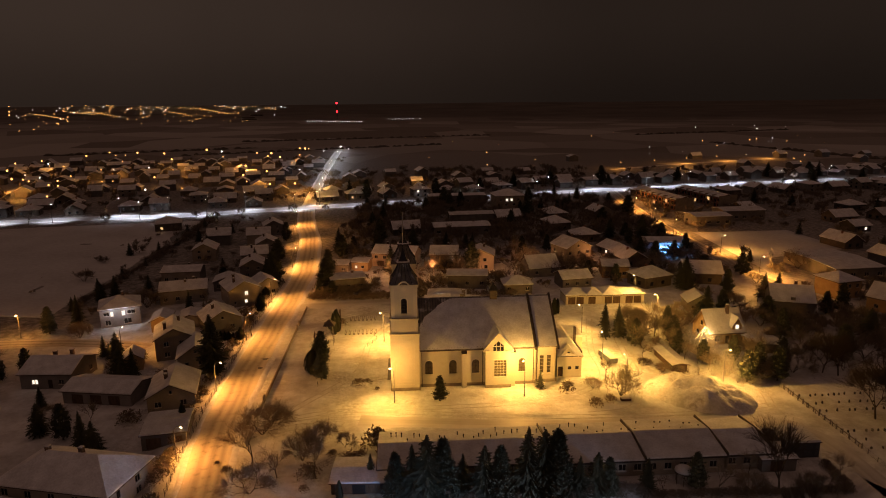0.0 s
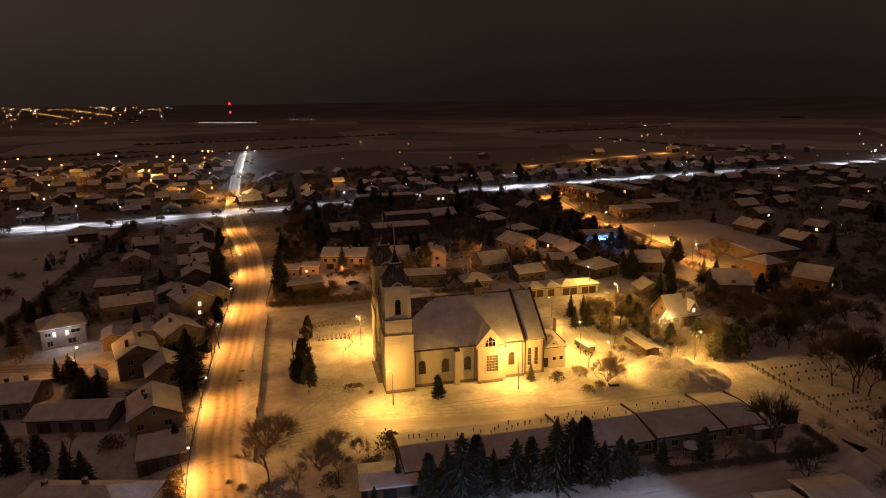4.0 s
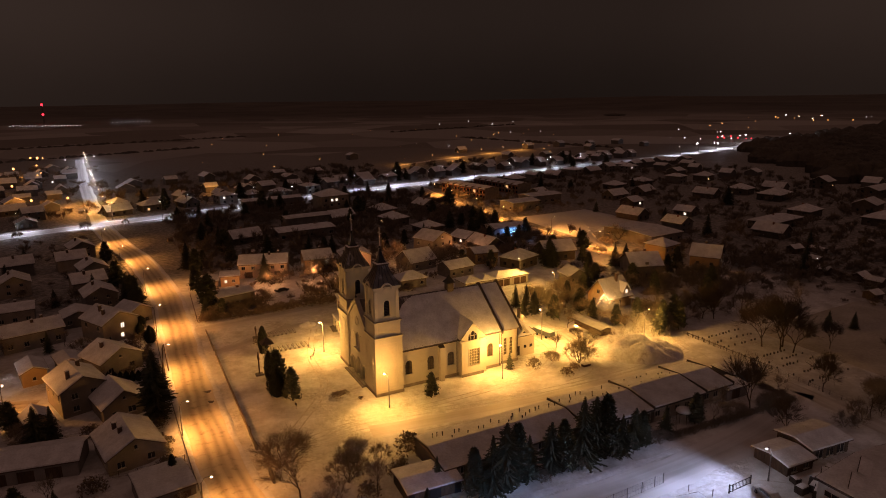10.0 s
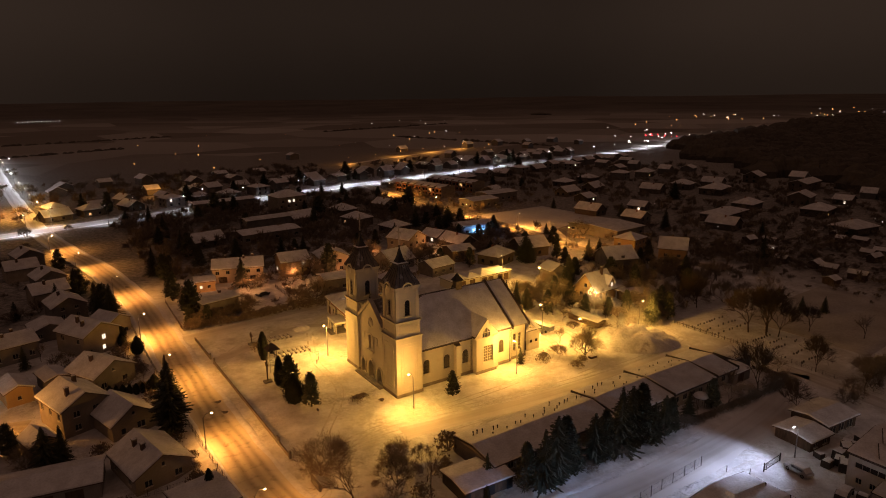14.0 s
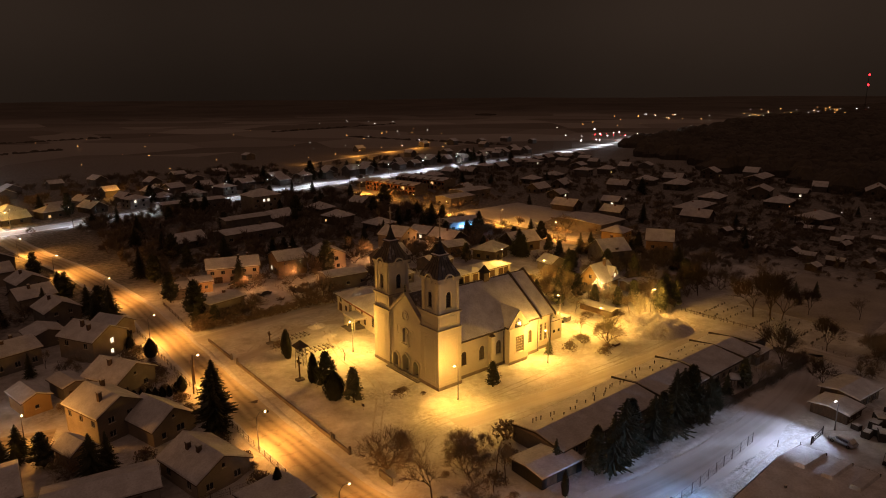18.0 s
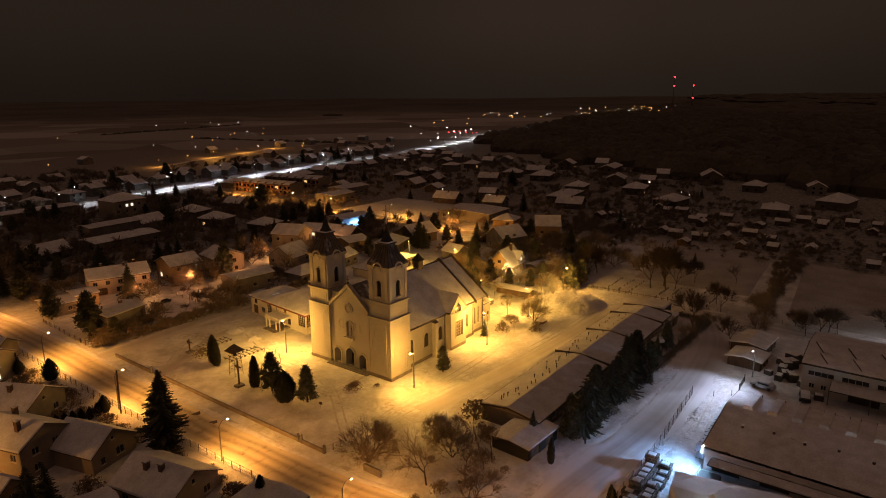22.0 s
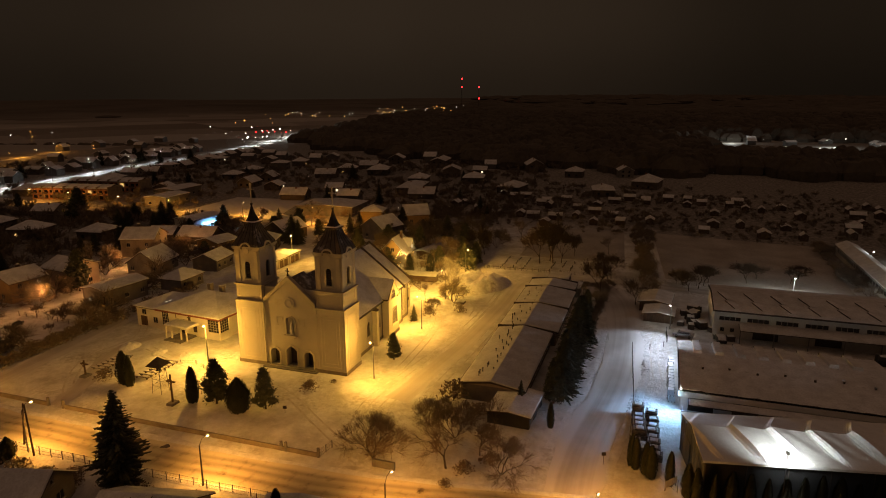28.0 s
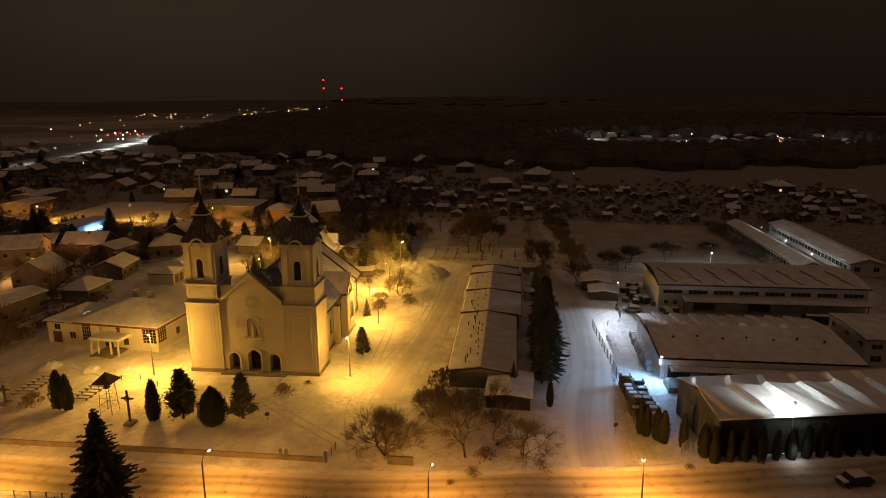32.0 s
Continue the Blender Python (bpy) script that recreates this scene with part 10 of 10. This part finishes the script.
for n, x0, x1, y0, y1, h0, h1 in ((300, -28, 122, 202, 290, 3, 8), (330, -28, 122, 285, 388, 5, 11), (60, -125, -50, 190, 345, 2.5, 6), (620, 128, 380, 140, 430, 4, 9), (960, 142, 250, -72, 176, 1.3, 4.2), (150, 150, 270, 70, 190, 3, 7), (230, -340, -60, 392, 690, 4, 10), (70, -60, 330, 425, 560, 4, 9), (150, -64, 140, 412, 560, 6, 12), (34, 88, 128, 135, 250, 3, 8), (60, 126, 170, 138, 168, 5, 9), (46, 100, 126, 150, 172, 4, 9), (22, -8, 50, 200, 214, 2, 4.5)):
    for i in range(n):
        x, y = rng.uniform(x0, x1), rng.uniform(y0, y1)
        if free(x, y, -2.5) and not (128 < x < 184 and 214 < y < 290) and not near_line(x, y, MAIN, 10) and not near_line(x, y, AMBER_ST, 6) and not near_line(x, y, STREET, 7) and not near_line(x, y, NORTH, 7) and not any(0 < (p.y - y) < 20 and abs(p.x - x) < 12 and (p.x < -70 or 100 < p.x < 300) for p in MAIN):
            far_tree(x, y, rng.uniform(h0, h1))
for i in range(34):
    p = rng.choice([q for q in MAIN if -60 < q.x < 330])
    x, y = p.x + rng.uniform(-9, 9), p.y + rng.choice((rng.uniform(15, 40), rng.uniform(-34, -24)))
    if free(x, y, -2):
        plant("spruce" if i % 3 else "pine", i, x, y, rng.uniform(8, 13), rng.uniform(1.0, 1.3), "dark conifer beside the main road", "roadside conifers")
tagged(part("distant_trees", FAR_TREES, TWIG), "leafless trees among the houses beyond the main road", "trees", kind="stuff")


# ---- far land: woods, distant lights, masts ----
rng = random.Random(41)
woods = Geo()


def clump(x, y, hh, r):
    z = ground_at(x, y) - 0.5
    a0 = rng.uniform(0, 6.28)
    ring = [(x + r * rng.uniform(0.7, 1.1) * math.cos(a0 + k * 1.257), y + r * rng.uniform(0.7, 1.1) * math.sin(a0 + k * 1.257)) for k in range(5)]
    woods.rings([[(px, py, z) for px, py in ring], [(x + (px - x) * 1.05, y + (py - y) * 1.05, z + hh * 0.45) for px, py in ring], [(x + (px - x) * 0.55, y + (py - y) * 0.55, z + hh * rng.uniform(0.75, 0.95)) for px, py in ring], [(x + (px - x) * 0.1, y + (py - y) * 0.1, z + hh) for px, py in ring]], cap=False)


def edge(y):
    """Near edge of the great wood."""
    return 345 + 0.0011 * (y - 40) ** 2 + 14 * math.sin(y * 0.06) + 9 * math.sin(y * 0.17)


for _ in range(11000):
    y = rng.uniform(-500, 900)
    x = edge(y) + 6 + rng.random() ** 2.2 * 1900
    if y < 330 + 0.265 * x and not (475 < x < 690 and -235 < y < 32):
        clump(x, y, rng.uniform(8, 15), rng.uniform(5, 10) * (1 + x / 1500))
for k in range(5):
    a, r = rng.uniform(-0.6, 0.75), rng.uniform(700, 1300)
    x, y, t = r * math.sin(a), r * math.cos(a), 0.28 + rng.uniform(-0.15, 0.15) + (1.57 if rng.random() < 0.25 else 0)
    for q in range(rng.randint(30, 90)):
        clump(x + math.cos(t) * q * 5 + rng.uniform(-4, 4), y + math.sin(t) * q * 5 + rng.uniform(-4, 4), rng.uniform(1.0, 3.4), rng.uniform(3, 6))
for k in range(8):
    r, a = rng.uniform(1400, 2400), rng.uniform(-0.75, 2.2)
    clump(r * math.sin(a), r * math.cos(a), rng.uniform(4, 8), rng.uniform(14, 40))
for _ in range(900):
    r, a = rng.uniform(1700, 4300), rng.uniform(1.28, 2.35)
    clump(r * math.sin(a), r * math.cos(a), rng.uniform(12, 22), rng.uniform(50, 110))
tagged(part("woodland", woods, FOREST), "dark distant woods beyond the fields", "woodland", kind="stuff")


def spread_lights(name, n, mat, r0, r1, az0, az1, z0, z1, size, seed, label):
    """Far points of light, by distance and bearing (degrees to the right of north)."""
    r2, g = random.Random(seed), Geo()
    for _ in range(n):
        r, a = r2.uniform(r0, r1), radians(r2.uniform(az0, az1))
        x, y = r * math.sin(a), r * math.cos(a)
        g.ball((x, y, ground_at(x, y) + r2.uniform(z0, z1)), size * r2.uniform(0.45, 1.15) * (r / 2000) ** 0.9, 5, 4)
    tagged(part(name, g, mat), label, "lights", kind="stuff")


def light_row(name, n, mat, x0, y0, x1, y1, zz, size, label):
    g = Geo()
    for i in range(n):
        t = i / max(1, n - 1)
        x, y = x0 + (x1 - x0) * t, y0 + (y1 - y0) * t
        g.ball((x, y, ground_at(x, y) + zz), size * (0.8 + 0.4 * ((i * 7) % 5) / 5), 5, 4)
    tagged(part(name, g, mat), label, "lights", kind="stuff")


spread_lights("town_lights", 165, FAR_WARM, 1450, 4100, -34, -10.5, 6, 14, 1.15, 1, "many warm street lights of a distant town")
spread_lights("town_lights", 40, FAR_WHITE, 2000, 3300, -30, -10, 6, 22, 1.2, 2, "white street lights of a distant town")
for i, (az, r) in enumerate(((-26.4, 1950), (-23.0, 2100), (-17.5, 2000), (-24.5, 2300), (-14.5, 2150))):
    a = radians(az)
    light_row("town_lights", 13, FAR_WARM, r * math.sin(a), r * math.cos(a), (r + 620) * math.sin(a - 0.035), (r + 620) * math.cos(a - 0.035), 9, 1.1, "row of warm lights along a distant street")
spread_lights("suburb_lights", 60, FAR_WARM, 440, 820, -36, -8, 5.0, 7.5, 2.4, 3, "warm lamps among the houses beyond the main road")
spread_lights("suburb_lights", 16, FAR_WHITE, 430, 800, -36, 0, 3.0, 6.5, 1.9, 4, "white lamps among the houses beyond the main road")
spread_lights("field_lights", 26, FAR_WARM, 560, 1100, 0, 34, 4, 7, 1.0, 5, "scattered warm lights across the fields")
spread_lights("field_lights", 12, FAR_WHITE, 700, 1500, 18, 34, 4, 7, 0.9, 6, "scattered white lights across the fields")
spread_lights("outskirt_lights", 26, FAR_WHITE, 720, 1000, 44, 56, 4, 9, 1.7, 7, "bright white lights by the far main road")
spread_lights("outskirt_lights", 7, FAR_RED, 860, 900, 47, 50, 4, 8, 1.5, 8, "red signs by the far main road")
def road_lights(n, mat, size, wide, seed, label):
    """Lights strung along the far road that climbs to the masts."""
    r2, g = random.Random(seed), Geo()
    way = [Vector(p) for p in ((850, 700), (1022, 752), (1228, 705), (1494, 742), (1735, 745), (2050, 800), (2190, 770), (2230, 700))]
    for _ in range(n):
        i = r2.randrange(len(way) - 1)
        p = way[i].lerp(way[i + 1], r2.random())
        x, y = p.x + r2.gauss(0, wide), p.y + r2.gauss(0, wide)
        g.ball((x, y, ground_at(x, y) + 9 + abs(r2.gauss(0, 5))), size * r2.uniform(0.5, 1.1) * (p.length / 2000) ** 0.9, 5, 4)
    tagged(part("ridge_lights", g, mat), label, "lights", kind="stuff")


road_lights(46, FAR_WARM, 1.15, 45, 9, "warm lights along a distant ridge road")
road_lights(26, FAR_WHITE, 1.1, 25, 10, "white lights along a distant ridge road")
spread_lights("village_lights", 22, FAR_WHITE, 500, 670, 88, 111, 4, 7, 1.5, 11, "white lamps of a small far village")
spread_lights("village_lights", 12, FAR_WARM, 520, 700, 106, 118, 4, 8, 1.5, 12, "warm lamps of a small far village")
spread_lights("house_lights", 18, FAR_WHITE, 230, 460, 30, 100, 2.0, 4.0, 0.9, 13, "single lit windows and porch lamps far off")
light_row("field_lights", 6, FAR_WARM, 190, 556, 370, 630, 6, 0.34, "row of amber lamps along a field road")
structure("road_20", strip(smooth_line([(180, 552), (263, 592), (372, 631)], 12), 6.0, 0.06, 3, 0.4), TRACK, "snowy field road under amber lamps")
light_row("road_lights", 24, FAR_WHITE, -245, 1700, -105, 1660, 5, 0.62, "line of white lights on a distant road")
light_row("road_lights", 10, FAR_WHITE, -40, 1830, 48, 1890, 5, 0.6, "line of white lights on a distant road")
for x, y, w in ((-280, 470, 4600), (-230, 520, 5000), (-170, 470, 4600), (-130, 540, 5000), (-96, 450, 4400), (-210, 600, 6000), (-310, 580, 6000), (-120, 640, 6000), (-250, 430, 4000), (-150, 590, 5000), (-190, 545, 5000), (-330, 500, 5000), (-66, 421, 6500), (-74, 446, 5500), (10, 460, 1500), (250, 560, 1800), (263, 593, 5200), (315, 611, 5200), (365, 629, 4200), (190, 557, 2600), (-6, 224, 499), (9, 221, 499), (-18, 222, 380), (24, 218, 420), (46, 232, 420), (72, 232, 380), (112, 190, 1500), (119, 186, 1100)):
    lamp_light(x, y, 6.5 if w > 500 else 4.6, w if w > 500 else w * 2.3, AMBER if w > 500 else (1.0, 0.42, 0.15), 0.4, "suburb_lamp_light")
for x, y in ((560, 520), (640, 545), (700, 560), (655, 5), (615, -85), (565, -150), (520, -180), (-84, 178.5), (-80.5, 180)):
    lamp_light(x, y, 8 if x > 0 else 3.5, 9000 if x > 0 else 130, COOL, 0.4, "outskirt_lamp_light")


def mast(x, y, top, reds, label):
    z = ground_at(x, y)
    ob = thing("radio_mast", pose(x, y, z), label, "mast", "radio masts")
    for a, b in ((-1, -0.6), (1, -0.6), (0, 1.1)):
        part("leg", Geo().tube((a * 1.5, b * 1.5, 0), (a * 0.3, b * 0.3, top - z), 0.25, 0.15, 4), IRON, ob)
    g = Geo()
    for k in range(14):
        h0, h1 = (top - z) * k / 14, (top - z) * (k + 1) / 14
        s0, s1 = 1.5 - 1.2 * k / 14, 1.5 - 1.2 * (k + 1) / 14
        g.tube((-s0, -0.6 * s0, h0), (s1, -0.6 * s1, h1), 0.1, 0.1, 3).tube((s0, -0.6 * s0, h0), (0, 1.1 * s1, h1), 0.1, 0.1, 3)
    part("lattice", g, IRON, ob)
    for r in reds:
        part("warning_light", Geo().ball((0, -1.0, r - z), 2.8, 7, 5), FAR_RED, ob, "red warning light")


mast(-193, 1941, 52, (51, 27), "slim lattice mast with two red warning lights")
mast(2140, 762, 110, (108, 79), "tall lattice mast with red warning lights")
mast(2150, 702, 80, (79, 40), "lattice mast with red warning lights")
